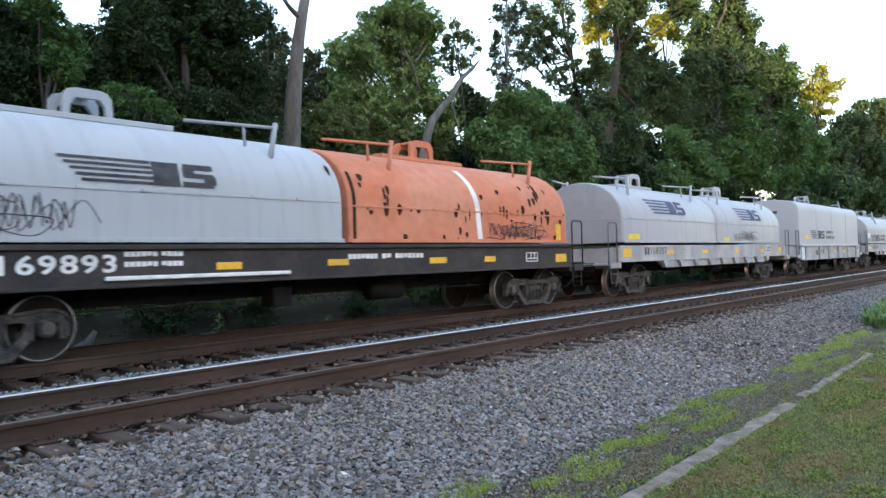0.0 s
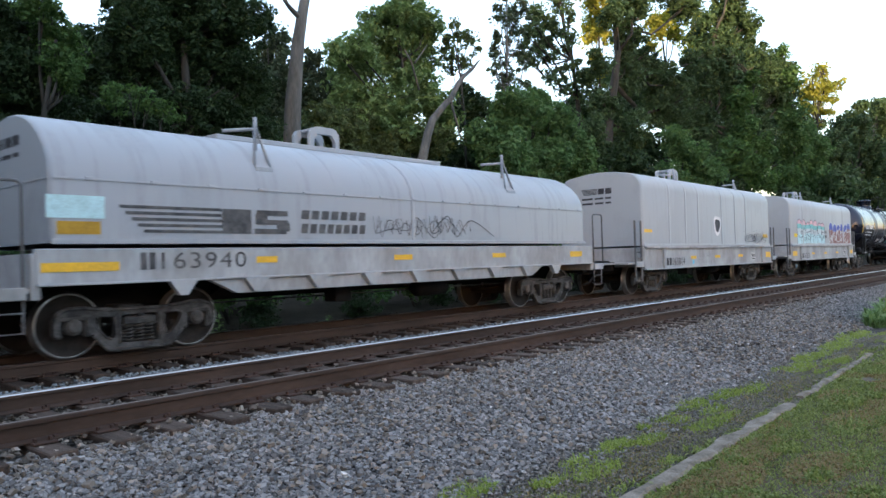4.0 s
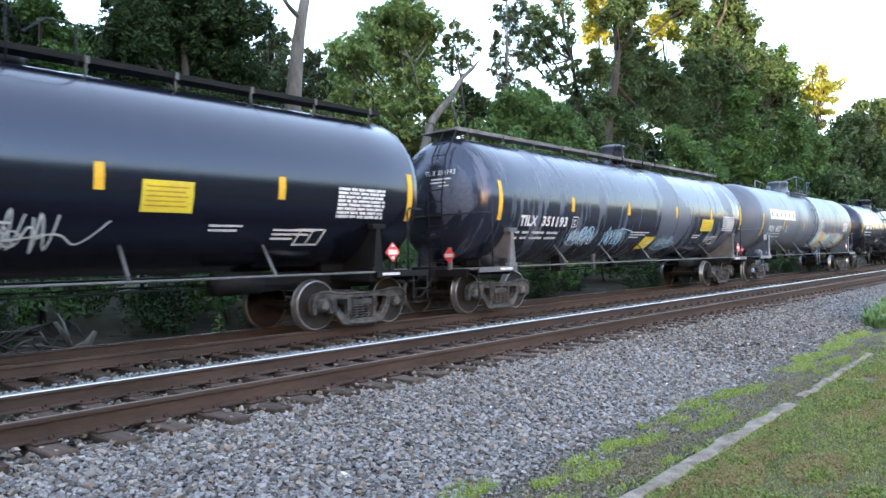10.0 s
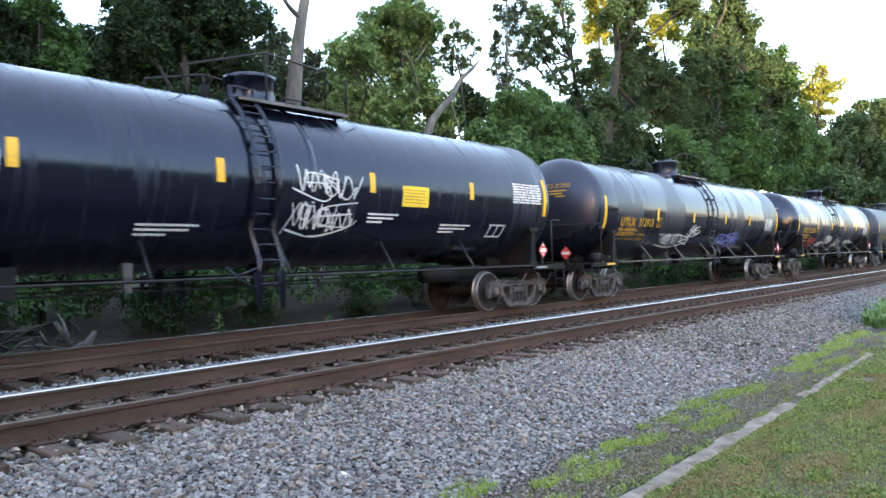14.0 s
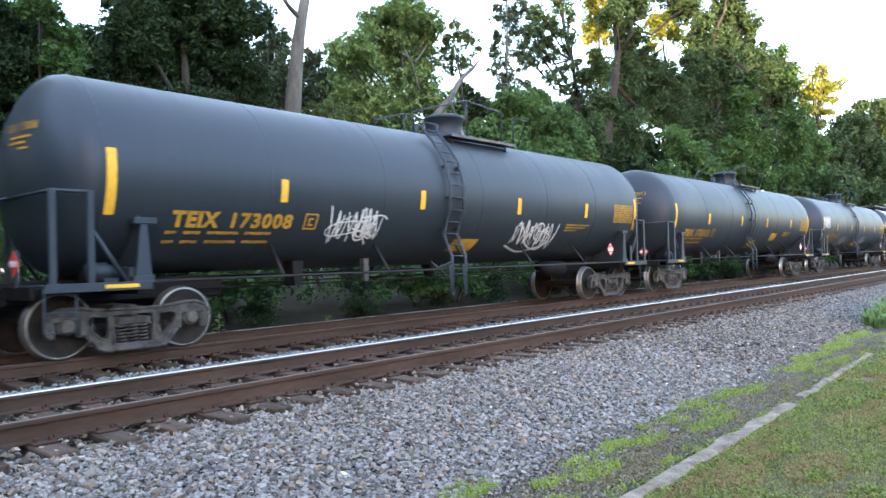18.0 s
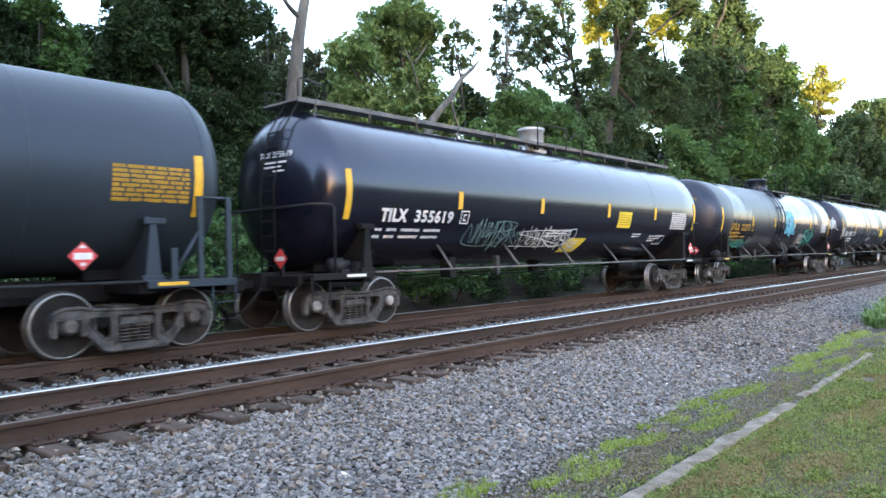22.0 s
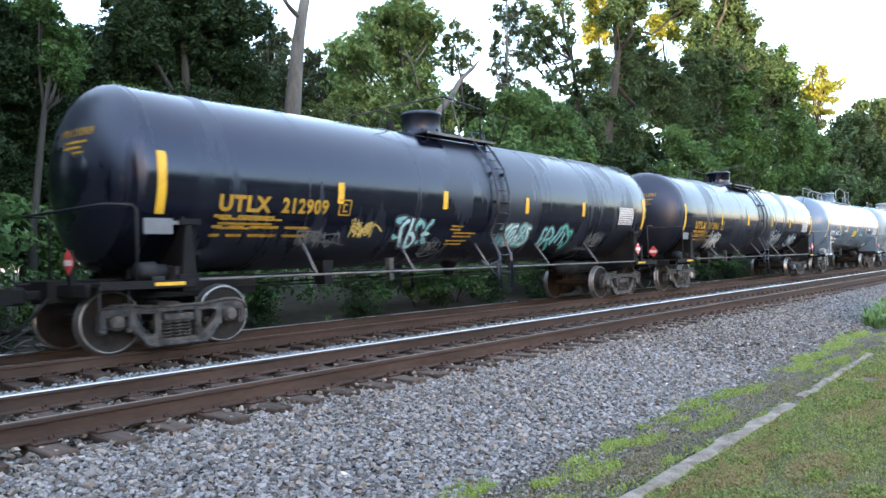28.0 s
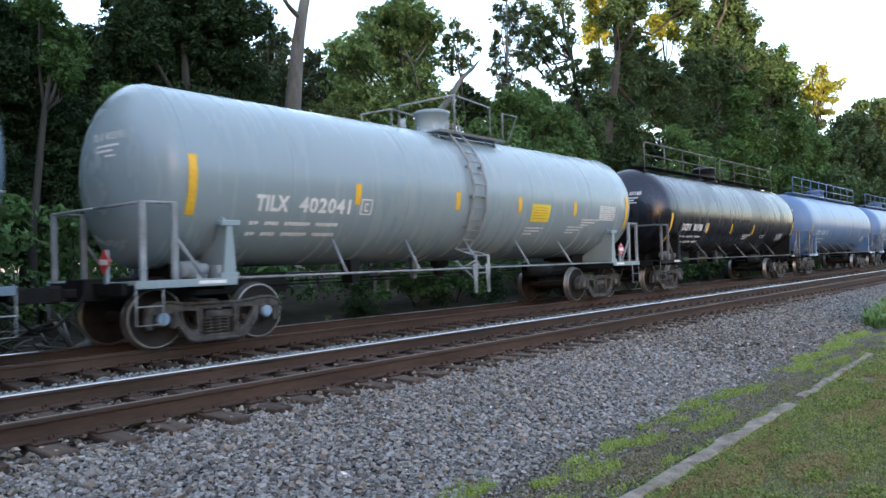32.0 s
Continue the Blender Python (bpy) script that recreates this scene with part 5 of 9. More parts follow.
for i in range(34):
    edge.append((-14.0 + i * 2.75 + rng.uniform(-0.7, 0.7), rng.uniform(17.4, 19.5), rng.uniform(0.8, 1.2), rng.uniform(0, 360)))
edge += [(-6 + i * 5.4 + rng.uniform(-1, 1), rng.uniform(23.0, 30.0), rng.uniform(1.3, 1.8), rng.uniform(0, 360)) for i in range(14)]
place(shrub, edge)
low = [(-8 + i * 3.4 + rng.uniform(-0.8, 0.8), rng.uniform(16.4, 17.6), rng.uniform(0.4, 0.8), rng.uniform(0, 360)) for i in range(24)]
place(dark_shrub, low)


def bare_trunk(name, pts, rs, label, twigs, seed):
    rng = random.Random(seed)
    ob = tagged(new(name), label, "tree", "woodland trees")
    m = Mesh()
    m.tube(pts, rs, 10)
    part("trunk", m, M["bark_pale"], ob)
    for i in range(twigs):
        k = rng.randrange(2, len(pts) - 1)
        p = Vector(pts[k])
        q = p + Vector((rng.uniform(-1.2, 1.2), rng.uniform(-0.6, 0.6), rng.uniform(0.8, 2.6)))
        b = Mesh()
        b.tube([p, p.lerp(q, 0.5) + Vector((rng.uniform(-0.2, 0.2), 0, -0.1)), q], [rs[k] * 0.45, rs[k] * 0.3, rs[k] * 0.1], 6)
        part("branch", b, M["bark_pale"], ob)
    return ob


old_tree = bare_trunk("bare_tree", [(16.46, 21.50, 2.21), (16.61, 21.50, 5.51), (16.73, 21.50, 7.19), (16.90, 21.50, 8.46), (17.04, 21.50, 9.54), (17.25, 21.50, 10.53), (17.49, 21.50, 11.55), (17.89, 21.50, 13.17)],
                      [0.348, 0.319, 0.300, 0.250, 0.230, 0.200, 0.180, 0.129], "tall pale grey trunk with bare limbs against the sky", 0, 4)
limb = Mesh()
limb.tube([(17.14, 21.50, 10.36), (16.88, 21.50, 10.51), (16.61, 21.50, 10.69), (16.24, 21.50, 11.06)], [0.11, 0.10, 0.085, 0.06], 7)
part("branch", limb, M["bark_pale"], old_tree)
dead_tree = bare_trunk("dead_tree", [(22.55, 21.00, 2.23), (23.15, 21.00, 5.62), (23.51, 21.00, 6.68), (23.87, 21.00, 7.36), (24.54, 21.00, 8.00), (25.14, 21.00, 8.49), (25.65, 21.00, 9.19), (26.07, 21.00, 9.62), (26.67, 21.00, 10.04), (27.34, 21.00, 10.62)],
                       [0.236, 0.206, 0.186, 0.167, 0.149, 0.129, 0.119, 0.105, 0.087, 0.032], "leaning dead tree with pale bare wood", 0, 6)
for way, r in (([(25.10, 21.00, 8.43), (25.31, 21.00, 7.85), (25.57, 21.00, 7.32), (25.67, 21.00, 6.87)], 0.06), ([(26.07, 21.00, 9.57), (25.75, 21.00, 9.77), (25.85, 21.00, 10.02)], 0.05), ([(25.24, 23.00, 9.21), (24.75, 23.00, 10.45), (24.32, 23.00, 10.94)], 0.045), ([(24.98, 23.00, 10.44), (25.43, 23.00, 10.95), (25.89, 23.00, 11.47)], 0.04)):
    limb = Mesh()
    limb.tube(way, [r * (1.2 - 0.25 * i) for i in range(len(way))], 6)
    part("branch", limb, M["bark_pale"], dead_tree)


def brush_pile():
    rng = random.Random(12)
    ob = tagged(new("brush_pile"), "heap of grey dead branches beside the track", "brush pile")
    for i in range(46):
        a = rng.uniform(0, 6.28)
        c = Vector((5.4 + rng.gauss(0, 0.8), 15.7 + rng.gauss(0, 0.35), -0.5))
        l = rng.uniform(0.4, 1.1)
        h = rng.uniform(0.05, 0.6)
        d = Vector((math.cos(a), math.sin(a) * 0.6, rng.uniform(-0.2, 0.6)))
        m = Mesh()
        p, q = c + Vector((0, 0, h)) - d * l * 0.5, c + Vector((0, 0, h)) + d * l * 0.5
        p.z, q.z = max(p.z, -0.6), max(q.z, -0.6)
        r = rng.uniform(0.012, 0.04)
        m.tube([p, p.lerp(q, 0.5) + Vector((0, rng.uniform(-0.1, 0.1), rng.uniform(0, 0.12))), q], [r, r * 0.8, r * 0.4], 5)
        part("dead_branch", m, M["bark"] if i % 4 else M["bark_pale"], ob)
    m = Mesh()
    m.tube([(5.9, 15.4, -0.55), (6.3, 15.4, -0.42), (6.6, 15.42, -0.30), (6.75, 15.4, -0.05)], [0.12, 0.11, 0.09, 0.05], 8)
    m.tube([(6.3, 15.4, -0.42), (6.15, 15.38, -0.1), (5.95, 15.36, 0.2)], [0.07, 0.06, 0.04], 7)
    part("log", m, M["bark_pale"], ob, "pale forked log")


brush_pile()


def tall_weed(x, y, h, label, seed):
    """A single rank weed: upright stalk with long leaves."""
    rng = random.Random(seed)
    z = bed_height(y) - 0.05
    ob = tagged(new("tall_weed"), label, "weed")
    m = Mesh()
    m.tube([(x, y, z), (x + 0.01, y, z + h * 0.6), (x + 0.03, y, z + h)], [0.014, 0.010, 0.004], 6)
    part("stalk", m, M["leaf_light"], ob)
    for i in range(16):
        a, k = i * 2.4, 0.08 + 0.85 * i / 16
        l = 0.26 * (1.1 - k) + 0.06
        d, s = Vector((math.cos(a), math.sin(a), 0)), Vector((-math.sin(a), math.cos(a), 0))
        p = Vector((x, y, z + h * k))
        up = Vector((0, 0, 1))
        m = Mesh()
        q = [p, p + d * l * 0.5 + up * l * 0.30 + s * 0.045, p + d * l * 0.5 + up * l * 0.24, p + d * l * 0.5 + up * l * 0.30 - s * 0.045, p + d * l + up * l * rng.uniform(-0.1, 0.2)]
        m.add(q, [(0, 2, 1), (0, 3, 2), (1, 2, 4), (2, 3, 4)])
        part("leaf", m, M["leaf_light"], ob)


tall_weed(9.75, 15.6, 0.75, "pale green rank weed with long leaves beside the track", 3)
tall_weed(12.9, 15.3, 0.5, "small pale green weed with long leaves", 5)

# unseen woods added far behind the camera: they hide the low sun from the ground and show in the tank sides
def far_woods():
    rng = np.random.default_rng(40)
    m = Mesh()
    xs = np.arange(-160, 520, 5.0)
    rows = []
    for x in xs:
        y = -195 + 6 * math.sin(x * 0.05)
        t = 28.5 + 4 * noise.noise((x * 0.035, 2.0, 1.0)) + 3 * noise.noise((x * 0.16, 7.0, 1.0))
        for dy, z in ((9, -1), (10, t * 0.4), (7, t * 0.8), (0, t), (-8, t * 0.7), (-9, -1)):
            rows.append((x + 2 * noise.noise((x, z, 1.0)), y + dy + 2.5 * noise.noise((x * 0.2, z * 0.2, 5.0)), z))
    m.add(rows, [(i * 6 + j, (i + 1) * 6 + j, (i + 1) * 6 + j + 1, i * 6 + j + 1) for i in range(len(xs) - 1) for j in range(5)])
    n = 900
    cl = []
    for i in range(n):
        x = rng.uniform(-160, 510)
        t = 28.5 + 4 * noise.noise((x * 0.035, 2.0, 1.0)) + 3 * noise.noise((x * 0.16, 7.0, 1.0))
        cl.append((x, -187 + 6 * math.sin(x * 0.05) + rng.uniform(-8, 4), t * rng.uniform(0.3, 1.08), 2.2))
    v, f = leaf_cloud(cl, 12, 0.9, 41)
    m.add(v.tolist(), f.tolist())
    ob = part("far_woods", m.data("far_woods", [M["leaf_dark"]], fix=False), [])
    tagged(ob, "unseen belt of woods added to block the low sun", "woods", kind="stuff")


far_woods()


# ---- the train: shared running gear ----
def arc(c, r, a0, a1, n, plane="xz"):
    return [(c[0] + r * math.cos(radians(a0 + (a1 - a0) * i / n)), c[1] + r * math.sin(radians(a0 + (a1 - a0) * i / n))) for i in range(n + 1)]


def axle_data():
    m = Mesh()
    m.turned([(-0.98, 0.07), (-0.7, 0.085), (-0.3, 0.075), (0.3, 0.075), (0.7, 0.085), (0.98, 0.07)], "y", n=12)
    return m.data("axle", [M["wheel"]])


def wheel_data(s):
    """A flanged wheel turned about the middle of its axle: dished plate, bright rim and tread."""
    R, n = 0.457, 44
    prof = [(0.84, 0.06), (0.84, 0.10), (0.81, 0.13), (0.79, 0.30), (0.825, 0.385), (0.832, 0.415), (0.838, 0.425), (0.836, R - 0.008), (0.825, R),
            (0.74, R + 0.004), (0.725, R + 0.012), (0.715, R + 0.026), (0.70, R + 0.024), (0.695, R - 0.01), (0.70, 0.38), (0.74, 0.30), (0.72, 0.13), (0.68, 0.10), (0.68, 0.06)]
    m = Mesh()
    m.turned([(a * s, r) for a, r in prof], "y", n=n)
    m.mi = [1 if 6 <= i // n <= 12 else 0 for i in range(len(m.f))]
    for i in (-1, -2):
        m.mi[i] = 0
    return m.data("wheel", [M["wheel"], M["tread"]])


def plate(m, outline, holes, y0, y1):
    """A cast plate in x and z with openings through it, between y0 and y1."""
    bm = bmesh.new()
    for loop in [outline] + holes:
        vs = [bm.verts.new((x, y0, z)) for x, z in loop]
        for i in range(len(vs)):
            bm.edges.new((vs[i - 1], vs[i]))
    bmesh.ops.triangle_fill(bm, use_beauty=True, edges=bm.edges[:])
    bm.verts.index_update()
    n = len(bm.verts)
    flat = [v.co.copy() for v in bm.verts]
    faces = [tuple(v.index for v in f.verts) for f in bm.faces]
    rims = [tuple(v.index for v in e.verts) for e in bm.edges if len(e.link_faces) == 1]
    bm.free()
    m.add(flat + [Vector((v.x, y1, v.z)) for v in flat], faces + [tuple(i + n for i in f) for f in faces] + [(i, j, j + n, i + n) for i, j in rims])


def side_frame_data(s):
    """Cast side frame: arched top chord, two rounded windows, spring window and open pedestals, on side s of the truck."""
    m = Mesh()
    y0, y1 = (s * 0.95, s * 1.06) if s > 0 else (s * 1.06, s * 0.95)
    right = [(0.42, 0.655), (0.62, 0.672), (0.80, 0.70), (1.0, 0.695), (1.13, 0.645), (1.19, 0.54), (1.19, 0.34), (1.12, 0.34), (1.105, 0.56), (1.07, 0.585), (0.78, 0.585), (0.745, 0.56), (0.735, 0.35), (0.68, 0.33),
             (0.60, 0.24), (0.53, 0.14), (0.45, 0.085), (0.36, 0.065)]
    window = [(0.37, 0.56), (0.58, 0.575), (0.645, 0.55), (0.65, 0.49), (0.60, 0.39), (0.50, 0.28), (0.43, 0.235), (0.37, 0.25), (0.35, 0.31)]
    middle = [(-0.25, 0.575), (0.25, 0.575), (0.275, 0.55), (0.275, 0.20), (0.25, 0.17), (-0.25, 0.17), (-0.275, 0.20), (-0.275, 0.55)]
    plate(m, right + [(-x, z) for x, z in reversed(right)], [window, [(-x, z) for x, z in reversed(window)], middle], y0, y1)
    # rolled lips along the chords and round the windows
    out = s * 1.06
    for k in (-1, 1):
        m.tube([(k * x, out, z) for x, z in right[:6]], 0.028, 6)
        m.tube([(k * x, out, z) for x, z in [(0.66, 0.31), (0.58, 0.22), (0.51, 0.13), (0.44, 0.09), (0.30, 0.075)]], 0.03, 6)
        m.tube([(k * x, out, z) for x, z in window + window[:1]], 0.016, 5)
        m.tube([(k * 0.30, out, 0.60), (k * 0.305, out, 0.16)], 0.02, 6)
    m.tube([(-0.46, out, 0.65), (0.46, out, 0.65)], 0.026, 6)
    m.tube([(-0.34, out, 0.085), (0.34, out, 0.085)], 0.028, 6)
    m.box(-0.27, 0.27, min(s * 0.96, s * 1.05), max(s * 0.96, s * 1.05), 0.415, 0.44, 0.006)
    return m.data("side_frame", [M["truck"]])


def coil(cx, cy, z0, z1, r, turns_, wire):
    n = int(turns_ * 10)
    return [(cx + r * math.cos(i * 0.628), cy + r * math.sin(i * 0.628), z0 + (z1 - z0) * i / n) for i in range(n + 1)], wire


def spring_data(s):
    m = Mesh()
    for cx in (-0.155, 0.0, 0.155):
        p, w = coil(cx, s * 1.0, 0.17, 0.415, 0.062, 5, 0.016)
        m.tube(p, w, 5)
    return m.data("spring_nest", [M["spring"]])


def bolster_data():
    m = Mesh()
    m.box(-0.22, 0.22, -1.02, 1.02, 0.42, 0.54, 0.02)
    m.box(-0.19, 0.19, -0.8, 0.8, 0.50, 0.70, 0.03)
    m.turned([(0.68, 0.2), (0.76, 0.2)], "z", n=16)
    for s in (-1, 1):
        m.box(-0.24, 0.24, s * 1.02 - 0.06, s * 1.02 + 0.06, 0.43, 0.53, 0.01)
        m.box(-0.05, 0.05, s * 1.06 - 0.03, s * 1.06 + 0.03, 0.54, 0.575, 0.01)
    for x in (-0.62, 0.62):
        m.tube([(x, -0.85, 0.38), (x, 0.85, 0.38)], 0.05, 6)
    return m.data("truck", [M["truck"]])


def bearing_data(s):
    m = Mesh()
    m.turned([(s * 0.86, 0.0), (s * 0.86, 0.125), (s * 1.02, 0.125), (s * 1.03, 0.105)], "y", n=16)
    m.box(-0.19, 0.19, min(s * 0.92, s * 1.05), max(s * 0.92, s * 1.05), 0.07, 0.16, 0.015)
    m.box(-0.24, -0.15, min(s * 0.9, s * 1.04), max(s * 0.9, s * 1.04), -0.16, 0.14, 0.02)
    m.box(0.15, 0.24, min(s * 0.9, s * 1.04), max(s * 0.9, s * 1.04), -0.16, 0.14, 0.02)
    return m.data("bearing", [M["truck"]])


def cap_data(s, key):
    m = Mesh()
    m.turned([(s * 1.02, 0.098), (s * 1.075, 0.095), (s * 1.085, 0.075), (s * 1.085, 0.0)], "y", n=16)
    for k in range(3):
        a = k * 2.094 + 0.5
        x, z = 0.055 * math.cos(a), 0.055 * math.sin(a)
        m.tube([(x, s * 1.08, z), (x, s * 1.10, z)], 0.018, 6)
    return m.data("bearing_cap", [M[key]])


WHEELS = []


def truck(parent, x, caps):
    """Two-axle truck under a car: wheelsets turn about their own middles."""
    t = part("truck", once("bolster", bolster_data), [], parent, "grimy cast-steel two-axle truck", at=(x, 0, 0))
    for s in (-1, 1):
        part("side_frame", once(("frame", s), lambda: side_frame_data(s)), [], t)
        part("spring_nest", once(("spring", s), lambda: spring_data(s)), [], t)
    for i, ax in enumerate((-0.915, 0.915)):
        WHEELS.append(part("axle", once("axle", axle_data), [], t, at=(ax, 0, 0.457)))
        for s in (-1, 1):
            WHEELS.append(part("wheel", once(("wheel", s), lambda: wheel_data(s)), [], t, "brown rusty wheel with a bright rim", at=(ax, 0, 0.457)))
        for s in (-1, 1):
            part("bearing", once(("bearing", s), lambda: bearing_data(s)), [], t, at=(ax, 0, 0.457))
            key = caps[i] if s < 0 else "cap_dark"
            part("bearing_cap", once(("cap", s, key), lambda: cap_data(s, key)), [], t, at=(ax, 0, 0.457))
    return t


def coupler_data(s):
    """Shank, knuckle and air hose, at the end on side s; built from the coupling face back."""
    m = Mesh()
    m.box(min(0, -s * 0.75), max(0, -s * 0.75), -0.07, 0.07, 0.80, 0.94, 0.02)
    m.box(min(-s * 0.12, -s * 0.34), max(-s * 0.12, -s * 0.34), -0.16, 0.13, 0.74, 1.0, 0.04)
    m.prism([(-s * 0.15, -0.16), (s * 0.02, -0.15), (s * 0.06, -0.04), (-s * 0.02, 0.0), (-s * 0.12, -0.02)], 0.76, 0.98, "xy")
    m.tube([(-s * 0.55, -0.32, 0.82), (-s * 0.42, -0.34, 0.66), (-s * 0.18, -0.30, 0.42), (s * 0.0, -0.16, 0.36)], 0.024, 6)
    return m.data("coupler", [M["under"]])


def coupler(parent, x):
    s = 1 if x > 0 else -1
    part("coupler", once(("coupler", s), lambda: coupler_data(s)), [], parent, "dirty steel coupler with an air hose", at=(x, 0, 0))


# ---- lettering and paint on the car sides ----
def glyphs(text, bold=0.012):
    """Corners and triangles of a word in the built-in font, in a unit box."""
    cu = bpy.data.curves.new("word", "FONT")
    cu.body, cu.offset, cu.resolution_u = text, bold, 3
    cu.space_character = 1.13
    ob = new("word", cu)
    me = ob.evaluated_get(bpy.context.evaluated_depsgraph_get()).to_mesh()
    v = np.array([p.co[:2] for p in me.vertices])
    f = [tuple(p.vertices) for p in me.polygons]
    ob.evaluated_get(bpy.context.evaluated_depsgraph_get()).to_mesh_clear()
    bpy.data.objects.remove(ob)
    bpy.data.curves.remove(cu)
    lo, hi = v.min(0), v.max(0)
    return (v - lo) / (hi - lo), f


class Side:
    """The near side of a car: flat at depth d, or the round of a tank with radius r about height zc."""

    def __init__(self, d=1.5, r=None, zc=0.0, top=None):
        self.d, self.r, self.zc, self.top = d, r, zc, top

    def at(self, x, z, off=0.006):
        if self.r is None:
            y = self.d
            if self.top and z > self.top[0]:      # the turned-in shoulder of a hood
                k = min((z - self.top[0]) / (self.top[1] - self.top[0]), 0.98)
                y = self.d - self.top[2] * (1 - math.sqrt(1 - k * k))
            return (x, -(y + off), z)
        h = max(-0.97, min(0.97, (z - self.zc) / self.r))
        y = (self.r + off) * math.sqrt(1 - h * h)
        return (x, -y, self.zc + (self.r + off) * h)


class Head:
    """The dished end of a tank, as a ground for marks: x runs across, from the far side to the near side."""

    def __init__(self, R, L, dish, zc):
        self.R, self.L, self.dish, self.zc = R, L, dish, zc

    def at(self, x, z, off=0.006):
        rho = min(1.0, (x * x + (z - self.zc) ** 2) / self.R ** 2)
        return Vector((-self.L - self.dish * math.sqrt(max(0.01, 1 - rho)) - off, -x, z))


def panel(side, x0, x1, z0, z1, off=0.006, slant=0.0, m=None):
    """A painted or stuck-on field that lies on the side."""
    m = m or Mesh()
    nz = 1 if side.r is None and not side.top else max(2, int((z1 - z0) / 0.12) + 1)
    verts = []
    for j in range(nz + 1):
        z = z0 + (z1 - z0) * j / nz
        dx = slant * (z - z0)
        verts += [side.at(x0 + dx, z, off), side.at(x1 + dx, z, off)]
    return m.add(verts, [(2 * j, 2 * j + 1, 2 * j + 3, 2 * j + 2) for j in range(nz)])


def word(side, text, x0, x1, z0, z1, off=0.009, bold=0.012, italic=0.0):
    v, f = glyphs(text, bold)
    m = Mesh()
    m.add([side.at(x0 + (x1 - x0) * a + italic * b * (z1 - z0), z0 + (z1 - z0) * b, off) for a, b in v], f)
    return m


def bars(side, rows, m=None, off=0.007):
    """Unreadable small writing: rows of (x0, x1, z, height), each broken into word-long bars."""
    m = m or Mesh()
    for x0, x1, z, h in rows:
        n = max(1, int((x1 - x0) / (h * 1.15)))
        w = (x1 - x0) / n
        for i in range(n):          # one short bar for each letter
            low = 0.34 if (i * 7 + int(abs(x0) * 50)) % 5 == 0 else 0.5
            panel(side, x0 + i * w, x0 + (i + 0.86) * w, z - h * low, z + h / 2, off, 0, m)
    return m


def ribbon(side, pts, w, m, off=0.012):
    """A sprayed line of width w through points (x, z)."""
    P = [Vector((x, z)) for x, z in pts]
    verts = []
    for i, p in enumerate(P):
        d = P[min(i + 1, len(P) - 1)] - P[max(i - 1, 0)]
        d = d.normalized() if d.length > 1e-6 else Vector((1, 0))
        nrm = Vector((-d.y, d.x)) * w * 0.5
        verts += [side.at(p.x + nrm.x, p.y + nrm.y, off), side.at(p.x - nrm.x, p.y - nrm.y, off)]
    return m.add(verts, [(2 * i, 2 * i + 1, 2 * i + 3, 2 * i + 2) for i in range(len(P) - 1)])


def smooth_line(pts, n=6):
    out = []
    P = [pts[0]] + list(pts) + [pts[-1]]
    for i in range(1, len(P) - 2):
        a, b, c, d = [np.array(q, float) for q in P[i - 1:i + 3]]
        for k in range(n):
            t = k / n
            out.append(tuple(0.5 * (2 * b + (c - a) * t + (2 * a - 5 * b + 4 * c - d) * t * t + (3 * b - a - 3 * c + d) * t ** 3)))
    return out + [tuple(pts[-1])]


def strokes(box, letters, rng):
    """Sprayed letter-like strokes across a box: overlapping loops, hooks and slashes."""
    x0, x1, z0, z1 = box
    step, h = (x1 - x0) / letters, z1 - z0
    out = []
    for i in range(letters):
        lean, w = rng.uniform(-0.3, 0.45), step * rng.uniform(1.3, 2.1)
        a, low, high = x0 + i * step - 0.1 * step, rng.uniform(-0.05, 0.2), rng.uniform(0.75, 1.05)

        def q(u, v):
            v = low + (high - low) * v + rng.uniform(-0.13, 0.13)
            return (a + w * (u + rng.uniform(-0.17, 0.17)) + lean * h * (v - 0.5) * 0.6, z0 + h * v)
        kind = rng.randrange(8)
        out += [[[q(0.05, 0.1), q(0.3, 1.0), q(0.5, 0.1), q(0.75, 0.95), q(1.0, 0.15)]],
                [[q(0.15, 0.95), q(0.1, 0.3), q(0.45, 0.0), q(0.85, 0.3), q(0.55, 0.6), q(0.2, 0.45)]],
                [[q(0.9, 0.8), q(0.5, 1.0), q(0.15, 0.75), q(0.6, 0.5), q(0.85, 0.2), q(0.4, 0.0), q(0.05, 0.2)]],
                [[q(0.5, 1.0), q(0.05, 0.6), q(0.35, 0.05), q(0.9, 0.35), q(0.7, 0.9), q(0.35, 0.8)], [q(0.55, 0.35), q(1.05, -0.05)]],
                [[q(0.1, 0.0), q(0.15, 0.9), q(0.8, 0.85), q(0.5, 0.5), q(0.2, 0.45)], [q(0.4, 0.45), q(0.95, 0.0)]],
                [[q(0.0, 0.85), q(0.5, 0.95), q(1.0, 0.8)], [q(0.5, 0.95), q(0.4, 0.4), q(0.55, -0.05)]],
                [[q(0.1, 0.9), q(0.3, 0.1), q(0.6, 0.5), q(0.75, 0.05), q(1.0, 0.95)]],
                [[q(0.85, 0.9), q(0.2, 0.7), q(0.1, 0.2), q(0.6, 0.0), q(0.95, 0.25)], [q(0.2, 0.5), q(0.7, 0.5)]]][kind]
    return out


